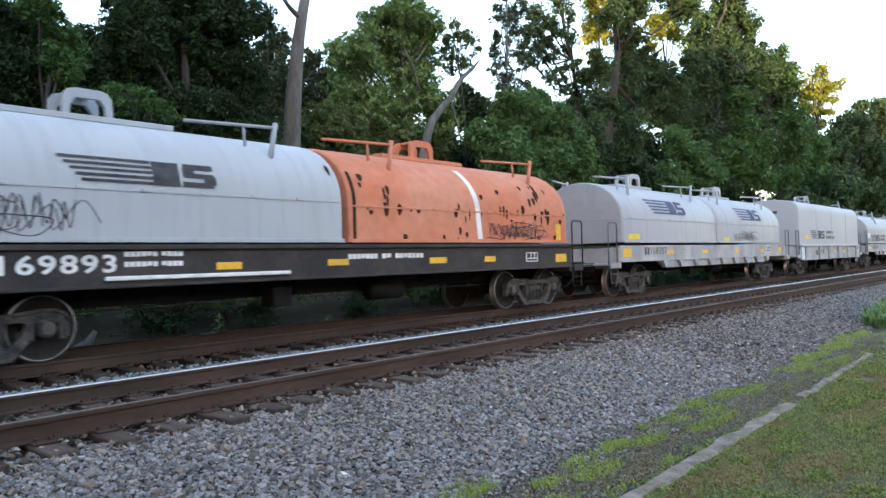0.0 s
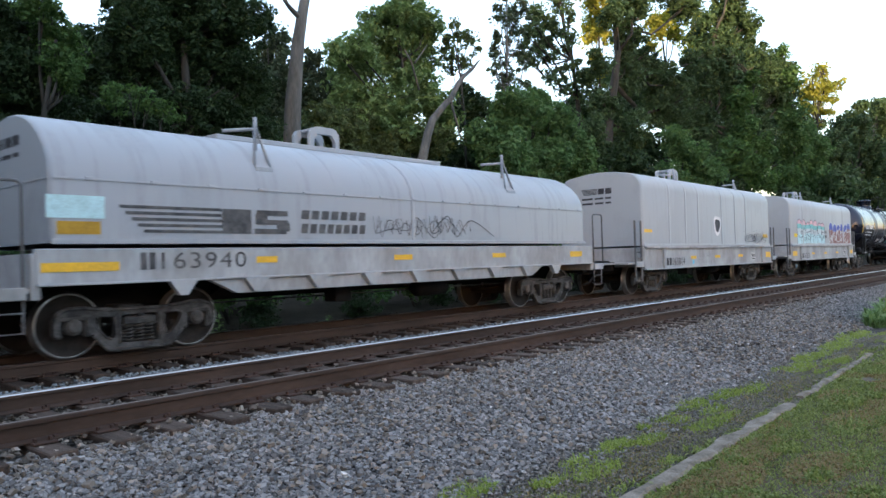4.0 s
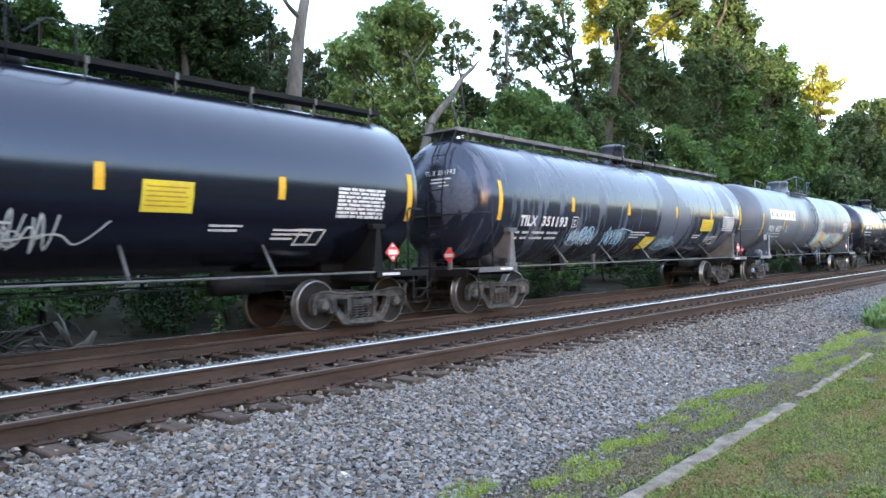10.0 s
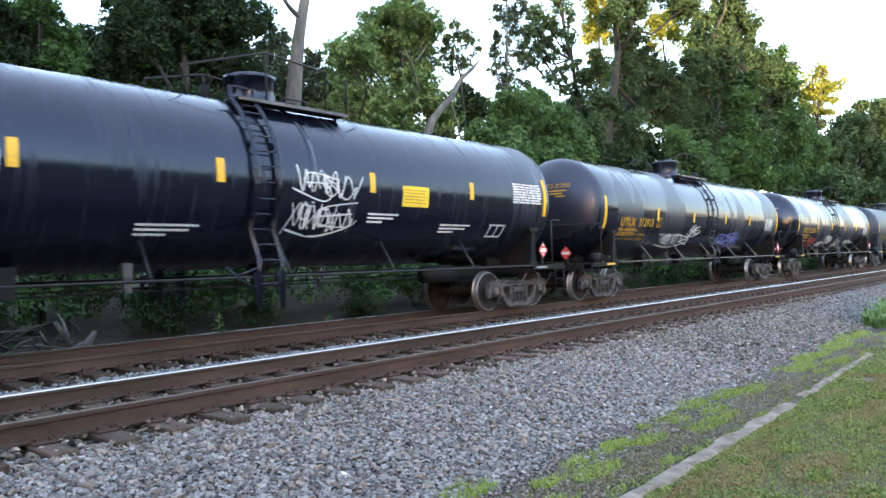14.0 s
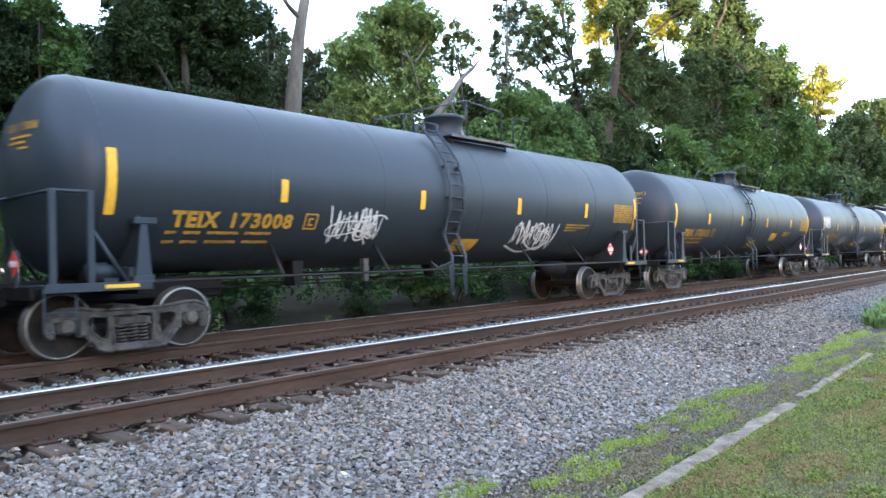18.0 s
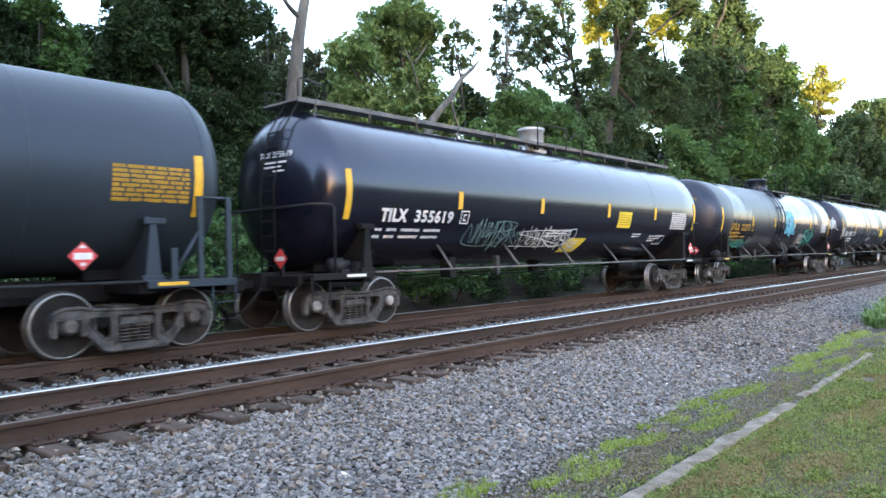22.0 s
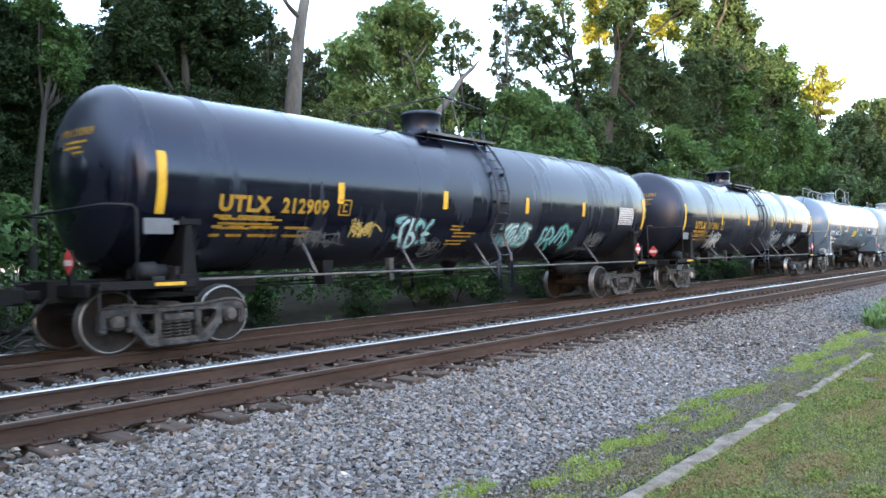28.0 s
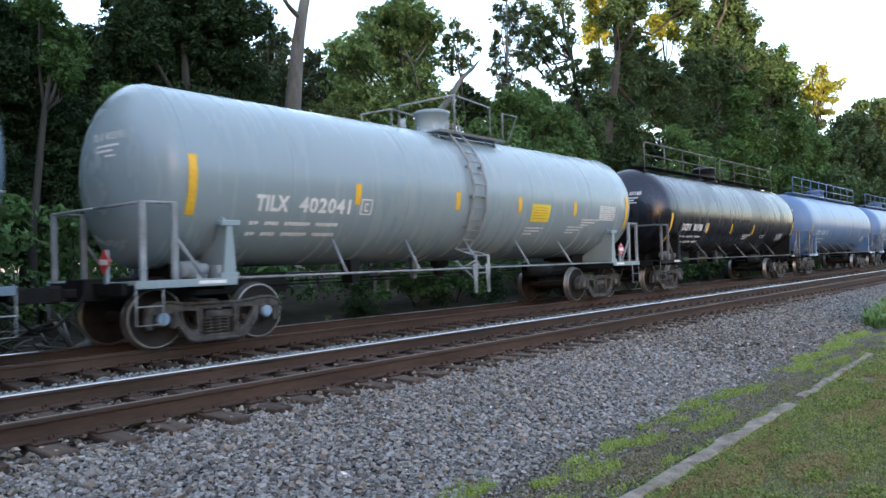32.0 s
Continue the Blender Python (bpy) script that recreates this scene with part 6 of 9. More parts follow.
def tag_mark(side, box, seed, w=0.04, letters=4, loops=True):
    """A sprayed signature that reads as no word."""
    rng = random.Random(seed)
    m = Mesh()
    x0, x1, z0, z1 = box
    scrawl = []
    k = int(letters * 1.6)
    for i in range(k):         # jagged, overlapping hooks that spell nothing
        a, w_ = x0 + (x1 - x0) * i / k, (x1 - x0) / k * rng.uniform(1.2, 2.0)
        lo, hi = rng.uniform(0.0, 0.3), rng.uniform(0.65, 1.0)
        pts, n = [], rng.choice((4, 5, 6))
        for j in range(n):
            v = (lo if j % 2 else hi) + rng.uniform(-0.15, 0.15)
            pts.append((a + w_ * (j / (n - 1) + rng.uniform(-0.12, 0.12)), z0 + (z1 - z0) * v))
        scrawl.append(pts)
    scrawl += strokes(box, max(2, letters // 2), rng)
    for i in range(letters // 2 + 1):        # rounded bowls
        cx, cz, r = rng.uniform(x0 + 0.15 * (x1 - x0), x1 - 0.1 * (x1 - x0)), z0 + (z1 - z0) * rng.uniform(0.3, 0.7), (z1 - z0) * rng.uniform(0.18, 0.34)
        scrawl.append([(cx + r * math.cos(a * 0.75 + i), cz + r * math.sin(a * 0.75 + i)) for a in range(9)])
    for i, s in enumerate(scrawl):
        ribbon(side, smooth_line(s), w * rng.uniform(0.35, 0.65), m, 0.011 + 0.0004 * i)
    if loops and seed % 3 == 0:
        ribbon(side, smooth_line([(x0 - 0.05, z0 + 0.12 * (z1 - z0)), (x0 + 0.5 * (x1 - x0), z0 - 0.08 * (z1 - z0)), (x1 + 0.1, z0 + 0.2 * (z1 - z0)), (x1 + 0.2, z0 + 0.5 * (z1 - z0))]), w * 0.7, m, 0.0106)
    return m


def fat_piece(car, side, box, letters, bands, outline, w, seed, edge=0.05):
    """Fat sprayed letters: broad strokes in bands of colour by height, over a wider outline."""
    rng = random.Random(seed)
    x0, x1, z0, z1 = box
    lines = [smooth_line(s, 7) for s in strokes((x0 + w / 2, x1 - w / 2, z0 + w / 2, z1 - w / 2), letters, rng)]
    lines = [[(min(max(x, x0 + w / 2), x1 - w / 2), min(max(z, z0 + w / 2), z1 - w / 2)) for x, z in l] for l in lines]
    for i, l in enumerate(lines):
        o = Mesh()
        lift = 0.008 + 0.0012 * (i % 4)
        ribbon(side, l, w + edge * 2, o, lift)
        part("graffiti_outline", o, M[outline], car, "sprayed outline")
        m = Mesh()
        ribbon(side, l, w, m, lift + 0.0006)
        if isinstance(bands[0], str):
            part("graffiti_fill", m, M[bands[i % len(bands)]], car, "sprayed letter stroke")
            continue
        m.mi = [next((k for k, (top, key) in enumerate(bands) if (l[j][1] - z0) / (z1 - z0) < top), len(bands) - 1) for j in range(len(m.f))]
        part("graffiti_fill", m, [M[key] for top, key in bands], car, "sprayed letter stroke in bands of colour")


def mural(car, side, box, n, fills, outline, seed, inner, edge=0.03):
    """A sprayed piece of round-topped bodies side by side, filled in bands by height or one colour each."""
    rng = random.Random(seed)
    x0, x1, z0, z1 = box
    step = (x1 - x0) / n
    banded = not isinstance(fills[0], str)
    for i in range(n):
        a, b = x0 + i * step - 0.06 * step, x0 + (i + 1) * step + 0.06 * step
        a, b = max(a, x0), min(b, x1)
        top = z1 - rng.uniform(0, 0.12) * (z1 - z0)
        low = z0 + rng.uniform(0, 0.05) * (z1 - z0)
        r, c, lean = (b - a) / 2, (a + b) / 2, rng.uniform(-0.08, 0.08)
        off = 0.008 + 0.0009 * (i % 3)
        rim_l, rim_r, m = [], [], Mesh()
        k = 22
        for j in range(k + 1):
            z = low + (top - low) * j / k
            u = max(0.0, (z - (top - r * 0.9)) / (r * 0.9))
            h = r * math.sqrt(max(0.0, 1 - u * u)) * (1 - 0.06 * math.sin(j * 0.9 + i)) + 0.004
            cc = c + lean * (z - z0)
            rim_l.append((cc - h, z))
            rim_r.append((cc + h, z))
            m.v += [tuple(side.at(cc + h * q, z, off)) for q in (-1, -0.33, 0.33, 1)]
        for j in range(k):
            v = (j + 0.5) / k + 0.05 * math.sin(i * 2.1)
            f = next((q for q, (t, key) in enumerate(fills) if v < t), len(fills) - 1) if banded else 0
            m.f += [(j * 4 + q, j * 4 + q + 1, j * 4 + q + 5, j * 4 + q + 4) for q in range(3)]
            m.mi += [f] * 3
            m.sm += [False] * 3
        part("graffiti_fill", m, [M[key] for t, key in fills] if banded else M[fills[i % len(fills)]], car, "sprayed rounded body in flat colours")
        o = Mesh()
        ribbon(side, rim_l + rim_r[::-1], edge, o, off + 0.0008)
        part("graffiti_outline", o, M[outline], car, "sprayed outline")
    o = Mesh()
    for i, l in enumerate(strokes((x0 + 0.1, x1 - 0.1, z0 + 0.12 * (z1 - z0), z1 - 0.3 * (z1 - z0)), n, rng)):
        ribbon(side, smooth_line(l), edge * 0.9, o, 0.0125 + 0.0003 * i)
    part("graffiti", o, M[inner], car, "sprayed inner lines")


def blob(side, cx, cz, rx, rz, m, off, seed, squash=0.0):
    """A rounded filled letter body: a fan of thin fields clipped to an uneven oval."""
    rng = random.Random(seed)
    n, k = 20, 5
    wob = [1 + 0.12 * math.sin(3 * 2 * math.pi * i / n + rng.uniform(0, 0.6)) for i in range(n)]
    verts = [side.at(cx, cz, off)]
    for j in range(1, k + 1):
        for i in range(n):
            a = 2 * math.pi * i / n
            verts.append(side.at(cx + rx * wob[i] * math.cos(a) * j / k, cz + rz * wob[i] * abs(math.sin(a)) ** 0.8 * (1 if math.sin(a) > 0 else -1) * j / k, off))
    faces = [(0, 1 + i, 1 + (i + 1) % n) for i in range(n)]
    for j in range(k - 1):
        faces += [(1 + j * n + i, 1 + j * n + (i + 1) % n, 1 + (j + 1) * n + (i + 1) % n, 1 + (j + 1) * n + i) for i in range(n)]
    m.add(verts, faces)
    return [(cx + rx * wob[i] * math.cos(2 * math.pi * i / n), cz + rz * wob[i] * abs(math.sin(2 * math.pi * i / n)) ** 0.8 * (1 if math.sin(2 * math.pi * i / n) > 0 else -1)) for i in list(range(n)) + [0]]


def diamond(parent, side, x, z, h=0.19, off=0.03):
    """Red and white warning placard on its corner."""
    m = Mesh()
    y = -side - off
    m.prism([(x - h, z), (x, z - h), (x + h, z), (x, z + h)], y - 0.006, y)
    d = part("placard", m, M["red"], parent, "red and white diamond placard")
    b = Mesh()
    b.box(x - h * 0.62, x + h * 0.62, y - 0.011, y - 0.007, z - h * 0.24, z + h * 0.22, 0.001)
    b.box(x - h * 0.16, x + h * 0.16, y - 0.011, y - 0.007, z - h * 0.68, z - h * 0.44, 0.001)
    b.prism([(x - h * 0.3, z + h * 0.55), (x + h * 0.3, z + h * 0.55), (x, z + h * 0.8)], y - 0.011, y - 0.007)
    part("placard_band", b, M["white"], d)


# ---- tank cars ----
def tank_shell(R, L, dish, n=56):
    prof = []
    for i in range(9):
        a = math.pi / 2 * i / 8
        prof.append((-L - dish * math.cos(a), R * math.sin(a) if i else 0.0))
    k = 16
    prof += [(-L + 2 * L * i / k, R) for i in range(1, k)]
    for i in range(8, -1, -1):
        a = math.pi / 2 * i / 8
        prof.append((L + dish * math.cos(a), R * math.sin(a) if i else 0.0))
    m = Mesh()
    m.turned(prof, "x", n=n)
    return m


def tank_car(name, s):
    """A tank car from its description s: paint, marks, fittings and how far its trucks stand apart."""
    R, zc, half = s.get("R", 1.5), s.get("zc", 2.72), s.get("half", 7.15)
    L, dish, mid = s.get("L", half + 0.68), 0.68, s.get("mid", 0.12)      # the shell's half length, the depth of its heads, its middle
    front, rear = mid - L, mid + L
    end = half + s.get("over", 2.12)
    paint, dark, pipe = M[s["paint"]], M[s.get("fit", "under")], M[s.get("pipe", "rod_black")]
    car = tagged(new(name), s["label"], "tank car", "freight cars of the train")
    side = Side(r=R, zc=zc)
    mk = M[s.get("ink", "white")]

    tank = part("tank", tank_shell(R, L, dish), paint, car)
    tank.location = (mid, 0, zc)
    for x in s.get("bands", ()):
        m = Mesh()
        m.turned([(x - 0.06, R + 0.002), (x - 0.055, R + 0.012), (x + 0.055, R + 0.012), (x + 0.06, R + 0.002)], "x", (0, 0, zc), 48)
        part("tank_band", m, paint, car)
    for x in (front, rear) + tuple(s.get("seams", (-4.9, -2.1, 2.2, 5.0))):
        m = Mesh()
        m.turned([(x - 0.012, R), (x, R + 0.006), (x + 0.012, R)], "x", (0, 0, zc), 48)
        part("weld_seam", m, paint, car)

    # underframe: stub sills, bolsters, saddles and end platforms
    for e in (-1, 1):
        m = Mesh()
        a, b = sorted((e * (half - 1.9), e * (end - 0.55)))
        m.box(a, b, -0.32, 0.32, 0.74, 1.08, 0.015)
        a, b = sorted((e * (half - 0.5), e * (half + 0.5)))
        m.box(a, b, -0.5, 0.5, 1.05, 1.32, 0.02)
        part("stub_sill", m, M["under"], car)
        m = Mesh()
        m.box(e * half - 0.12, e * half + 0.12, -1.42, 1.42, 0.86, 1.06, 0.01)
        part("body_bolster", m, M["under"], car)
        for k in (-1, 1):
            m = Mesh()
            x = e * (half + 0.05)
            m.prism([(k * 0.3, 1.05), (k * 1.44, 1.02), (k * 1.46, 1.16), (k * 1.36, 1.95), (k * 1.28, 2.0), (k * 1.10, 1.6), (k * 0.6, 1.30)], x - 0.02, x + 0.02, "yz")
            m.box(x - 0.16, x + 0.16, min(k * 1.38, k * 1.50), max(k * 1.38, k * 1.50), 1.02, 1.12, 0.01)
            m.prism([(x - 0.11, 1.05), (x + 0.13, 1.05), (x + 0.06, 1.86), (x - 0.03, 1.86)], min(k * 1.40, k * 1.48), max(k * 1.40, k * 1.48))
            m.box(x - 0.13, x + 0.2, min(k * 1.34, k * 1.50), max(k * 1.34, k * 1.50), 1.84, 1.93, 0.01)
            part("saddle", m, dark, car)
            m = Mesh()
            a, b = sorted((e * (half - 0.05), e * (end - 0.75)))
            m.box(a, b, min(k * 0.55, k * 1.52), max(k * 0.55, k * 1.52), 0.985, 1.03, 0.008)
            m.box(a, b, k * 1.52 - 0.02, k * 1.52 + 0.02, 0.93, 1.045, 0.006)
            p = part("end_platform", m, dark, car)
            if k < 0:
                m = Mesh()
                x0 = e * (half + 0.35)
                m.box(x0 - 0.26, x0 + 0.2, -1.548, -1.542, 0.965, 1.015, 0.001)
                part("edge_stripe", m, M[s.get("edge", "white")], p)
            # sill step
            m = Mesh()
            xs = e * (end - 0.95)
            y = k * 1.5
            m.tube([(xs - 0.2, y, 1.0), (xs - 0.2, y, 0.42), (xs + 0.2, y, 0.42), (xs + 0.2, y, 1.0)], 0.013, 5)
            m.tube([(xs - 0.2, y, 0.68), (xs + 0.2, y, 0.68)], 0.011, 5)
            part("sill_step", m, pipe, car)
            # end handrail
            m = Mesh()
            xr = e * (end - 0.86)
            top = s.get("rail_top", 2.15)
            if s.get("posts"):
                for dx in (0.0, e * 0.48):
                    m.box(xr - dx - 0.045, xr - dx + 0.045, y - 0.03, y + 0.03, 1.02, top + 0.02, 0.008)
                m.tube([(xr - e * 0.50, y, top - 0.5), (xr - e * 0.95, y, 1.05)], 0.03, 5)
                m.tube([(xr - e * 0.48, y, top), (xr, y, top), (xr, 0, top)], 0.025, 5)
            else:
                m.tube([(xr - e * 0.42, y, 1.02), (xr - e * 0.42, y, top - 0.06), (xr - e * 0.36, y, top), (xr, y * 0.98, top), (xr, y * 0.5, top), (xr, 0, top)], 0.021, 6)
            part("handrail", m, pipe, car)
        coupler(car, e * end)
        m = Mesh()
        xe = e * (end - 0.72)
        m.box(xe - 0.04, xe + 0.04, -1.25, 1.25, 0.84, 1.02, 0.01)
        part("end_sill", m, M["under"], car)
    # pipe along both sides, with its stays
    if not s.get("no_rod"):
        for k in (-1, 1):
            m = Mesh()
            m.tube([(-half + 0.1, k * 1.53, 1.035), (half - 0.1, k * 1.53, 1.035)], 0.022, 6)
            part("side_pipe", m, M[s.get("rod", "rod")], car)
            for x in np.linspace(-half + 2.3, half - 2.3, 5):
                m = Mesh()
                m.tube([(x, k * 1.53, 1.035), (x + 0.08, k * 1.06, zc - math.sqrt(R * R - 1.06 ** 2))], 0.026, 5)
                part("pipe_stay", m, M[s.get("rod", "rod")], car)
    # brake gear and outlet under the belly
    m = Mesh()
    m.turned([(half - 2.9, 0.0), (half - 2.85, 0.2), (half - 1.95, 0.2), (half - 1.9, 0.0)], "x", (0, -0.55, 0.92), 14)
    part("air_tank", m, M["under"], car)
    m = Mesh()
    m.turned([(0.86, 0.10), (0.95, 0.14), (1.05, 0.14), (1.1, 0.2), (1.30, 0.24)], "z", (s.get("outlet", 0.4), 0, 0), 14)
    part("outlet_valve", m, M["under"], car)
    for y, z in ((-0.45, 0.86), (0.4, 0.9)):
        m = Mesh()
        m.tube([(-half + 1.0, y, z), (half - 1.0, y, z)], 0.016, 5)
        part("brake_rod", m, M["under"], car)
    m = Mesh()
    m.prism([(-half + 3.0, 1.28), (-half + 3.24, 1.28), (-half + 3.22, 0.84), (-half + 3.04, 0.84)], -0.85, -0.55)
    part("brake_valve", m, M["under"], car)
    m = Mesh()
    m.prism([(-half + 4.6, 1.3), (-half + 4.75, 1.3), (-half + 4.73, 0.86), (-half + 4.63, 0.86)], -0.95, -0.85)
    part("hanger_plate", m, M["truck"], car)
    # brake cylinder and lever on the end platform
    m = Mesh()
    xb = -half - 0.42
    m.turned([(xb - 0.28, 0.0), (xb - 0.28, 0.13), (xb - 0.02, 0.14), (xb + 0.02, 0.10), (xb + 0.16, 0.09), (xb + 0.16, 0.0)], "x", (0, -1.18, 1.18), 14)
    m.box(xb - 0.10, xb + 0.10, -1.30, -1.06, 1.02, 1.10, 0.01)
    part("brake_cylinder", m, pipe, car)
    m = Mesh()
    m.box(xb + 0.2, xb + 0.34, -1.4, -1.15, 1.02, 1.24, 0.015)
    m.tube([(xb + 0.16, -1.18, 1.18), (xb + 0.27, -1.2, 1.2), (xb + 0.34, -1.0, 1.24)], 0.02, 6)
    part("brake_lever", m, pipe, car)
    if "reservoir" in s:
        a, b = s["reservoir"]
        m = Mesh()
        m.turned([(a, 0.0), (a + 0.02, 0.12), (a + 0.08, 0.20), (b - 0.08, 0.20), (b - 0.02, 0.12), (b, 0.0)], "x", (0, -1.2, 1.27), 18)
        for x in (a + 0.25, b - 0.25):
            m.box(x - 0.03, x + 0.03, -1.36, -1.04, 1.02, 1.12, 0.006)
        part("end_reservoir", m, pipe, car, "black air reservoir lying on the end platform")
    if "card" in s:
        m = Mesh()
        m.box(-half - 0.72, -half - 0.28, -1.47, -1.44, 1.70, 1.93, 0.006)
        m.box(-half - 0.30, -half + 0.08, -1.455, -1.445, 1.84, 1.90, 0.003)
        part("card_board", m, M[s["card"]], car, "small plate for way cards by the saddle")
    caps = s.get("caps", ("cap_dark",) * 4)
    truck(car, -half, caps[:2])
    truck(car, half, caps[2:])

    # fittings on top
    zt = zc + R
    dx = s.get("dome", 0.0)
    m = Mesh()
    dr, dh = s.get("dome_r", 0.45), s.get("dome_h", 0.0)
    m.turned([(zt - 0.12, dr + 0.07), (zt + 0.06, dr + 0.07), (zt + 0.07, dr + 0.01), (zt + 0.10, dr), (zt + dh + 0.44, dr), (zt + dh + 0.45, dr + 0.03), (zt + dh + 0.52, dr + 0.03), (zt + dh + 0.55, dr - 0.05), (zt + dh + 0.55, 0.0)], "z", (dx, 0, 0), 24)
    dome = part("dome_housing", m, M[s["dome_paint"]] if "dome_paint" in s else paint, car)
    m = Mesh()
    for i in range(8):
        a = i * math.pi / 4
        m.tube([(dx + 0.49 * math.cos(a), 0.49 * math.sin(a), zt + 0.02), (dx + 0.49 * math.cos(a), 0.49 * math.sin(a), zt + 0.12)], 0.025, 5)
    tagged(part("dome_bolt_ring", m, dark, dome), kind="stuff")
    m = Mesh()
    m.turned([(zt - 0.06, 0.2), (zt + 0.2, 0.2), (zt + 0.22, 0.1), (zt + 0.22, 0.0)], "z", (dx + 0.95, 0.15, 0), 14)
    part("valve", m, dark, car)
    m = Mesh()
    m.turned([(zt - 0.06, 0.09), (zt + 0.3, 0.09), (zt + 0.3, 0.0)], "z", (dx - 0.8, 0.2, 0), 10)
    part("valve", m, dark, car)
    top = s.get("top", "centre")
    if top == "centre":
        for k in (-1, 1):
            m = Mesh()
            a, b = sorted((k * 0.62, k * 0.98))
            m.box(dx - 0.9, dx + 1.5, a, b, zt - 0.13, zt - 0.09, 0.005)
            for x in (dx - 0.75, dx + 1.3):
                m.tube([(x, k * 0.8, zt - 0.1), (x, k * 0.85, zc + math.sqrt(R * R - 0.85 ** 2))], 0.03, 5)
            platform = part("top_platform", m, dark, car)
            m = Mesh()
            m.box(dx - 0.9, dx + 1.5, k * 0.985 - 0.008, k * 0.985 + 0.008, zt - 0.145, zt - 0.085, 0.003)
            part("platform_edge", m, M["rod"], platform, "pale grey edge of the platform")
            m = Mesh()
            y = k * 0.98
            m.tube([(dx - 1.7, y * 0.6, zt - 0.1), (dx - 1.7, y * 0.6, zt + 0.35), (dx - 0.35, y, zt + 0.72), (dx + 0.95, y, zt + 0.62), (dx + 0.95, y, zt - 0.1)], 0.02, 5)
            m.tube([(dx - 0.35, y, zt + 0.72), (dx - 0.35, y, zt - 0.1)], 0.02, 5)
            m.tube([(dx + 1.45, y, zt - 0.1), (dx + 1.45, y, zt + 0.55), (dx + 2.05, y, zt + 0.55), (dx + 2.05, y * 0.7, zt - 0.06)], 0.02, 5)
            part("top_rail", m, pipe, car)
        lx = s.get("ladder", dx)
        for k in (-1, 1):
            m = Mesh()
            line = []
            for i in range(9):
                a = radians(82 - i * 19)
                line.append((lx, k * max(0.85, (R + 0.10) * math.cos(a)) if a < 1 else k * 0.85, zc + (R + 0.10) * math.sin(a)))
            line = [p for p in line if p[2] > 1.45] + [(lx, k * 1.56, 1.3), (lx, k * 1.56, 0.55)]
            for d in (-0.22, 0.22):
                for e in (-0.022, 0.022):       # flat bar stringers, with clips to the shell
                    m.tube([(p[0] + d + e, p[1], p[2]) for p in line], 0.021, 5)
                for z in (zc + 0.55, zc - 0.1, zc - 0.75):
                    y = math.sqrt(R * R - (z - zc) ** 2)
                    m.box(lx + d - 0.05, lx + d + 0.05, min(k * (y - 0.02), k * (y + 0.1)), max(k * (y - 0.02), k * (y + 0.1)), z - 0.03, z + 0.03, 0.005)
                m.prism([(lx + d - 0.12, 1.12), (lx + d + 0.06, 1.12), (lx + d + 0.035, 0.5), (lx + d - 0.035, 0.5)], min(k * 1.55, k * 1.57), max(k * 1.55, k * 1.57))
            for i in range(len(line) - 1):
                p, q = Vector(line[i]), Vector(line[i + 1])
                steps = max(1, round((q - p).length / 0.33))
                for j in range(steps):
                    w = p.lerp(q, j / steps)
                    m.tube([(w.x - 0.22, w.y, w.z), (w.x + 0.22, w.y, w.z)], 0.016, 5)
            m.tube([(lx - 0.2, k * 1.56, 0.75), (lx - 0.75, k * 1.45, 1.2)], 0.022, 5)
            m.tube([(lx - 0.2, k * 1.56, 1.2), (lx - 0.6, k * 1.5, 1.05)], 0.022, 5)
            part("ladder", m, M[s.get("ladder_paint", s["paint"])], car)
    if top == "walk":
        m = Mesh()
        m.box(front - 0.25, rear + 0.1, -0.52, -0.14, zt + 0.12, zt + 0.16, 0.006)
        m.box(front - 0.25, rear + 0.1, -0.55, -0.52, zt + 0.10, zt + 0.19, 0.004)
        m.box(front - 0.25, front + 0.5, -0.14, 0.55, zt + 0.12, zt + 0.16, 0.006)
        walkway = part("running_board", m, M[s["board"]] if "board" in s else dark, car)
        for x in np.linspace(front + 0.2, rear - 0.2, 12):
            m = Mesh()
            m.tube([(x, -0.5, zt + 0.12), (x, -0.5, zc + math.sqrt(R * R - 0.25) - 0.02)], 0.022, 5)
            m.box(x - 0.03, x + 0.03, -0.57, -0.55, zt + 0.08, zt + 0.2, 0.004)
            part("board_bracket", m, M["rod"], walkway)
        for x0, x1 in ((front - 0.2, front + 0.45), (rear - 0.6, rear - 0.05)):
            m = Mesh()
            m.tube([(x0, -0.5, zt + 0.14), (x0, -0.5, zt + 0.5), (x0 + 0.06, -0.5, zt + 0.56), (x1 - 0.06, -0.5, zt + 0.5), (x1, -0.5, zt + 0.44), (x1, -0.5, zt + 0.14)], 0.018, 5)
            part("grab_rail", m, pipe, walkway)
            m = Mesh()
            m.tube([(x0, 0.5, zt + 0.14), (x0, 0.5, zt + 0.45), (x0 + 0.35, 0.5, zt + 0.45), (x0 + 0.35, 0.5, zt + 0.14)], 0.018, 5)
            part("grab_rail", m, pipe, walkway)
        m = Mesh()
        m.tube([(dx - 0.8, -0.75, zt - 0.1), (dx - 0.8, -0.75, zt + 0.62), (dx + 0.6, -0.75, zt + 0.62), (dx + 0.8, -0.75, zt + 0.3), (dx + 1.1, -0.75, zt + 0.55), (dx + 1.5, -0.75, zt + 0.55), (dx + 1.5, -0.75, zt - 0.1)], 0.02, 5)
        m.tube([(dx + 0.6, -0.75, zt + 0.62), (dx + 0.6, -0.75, zt - 0.1)], 0.018, 5)
        part("top_rail", m, pipe, car)
        m = Mesh()
        xl = front - dish - 0.12
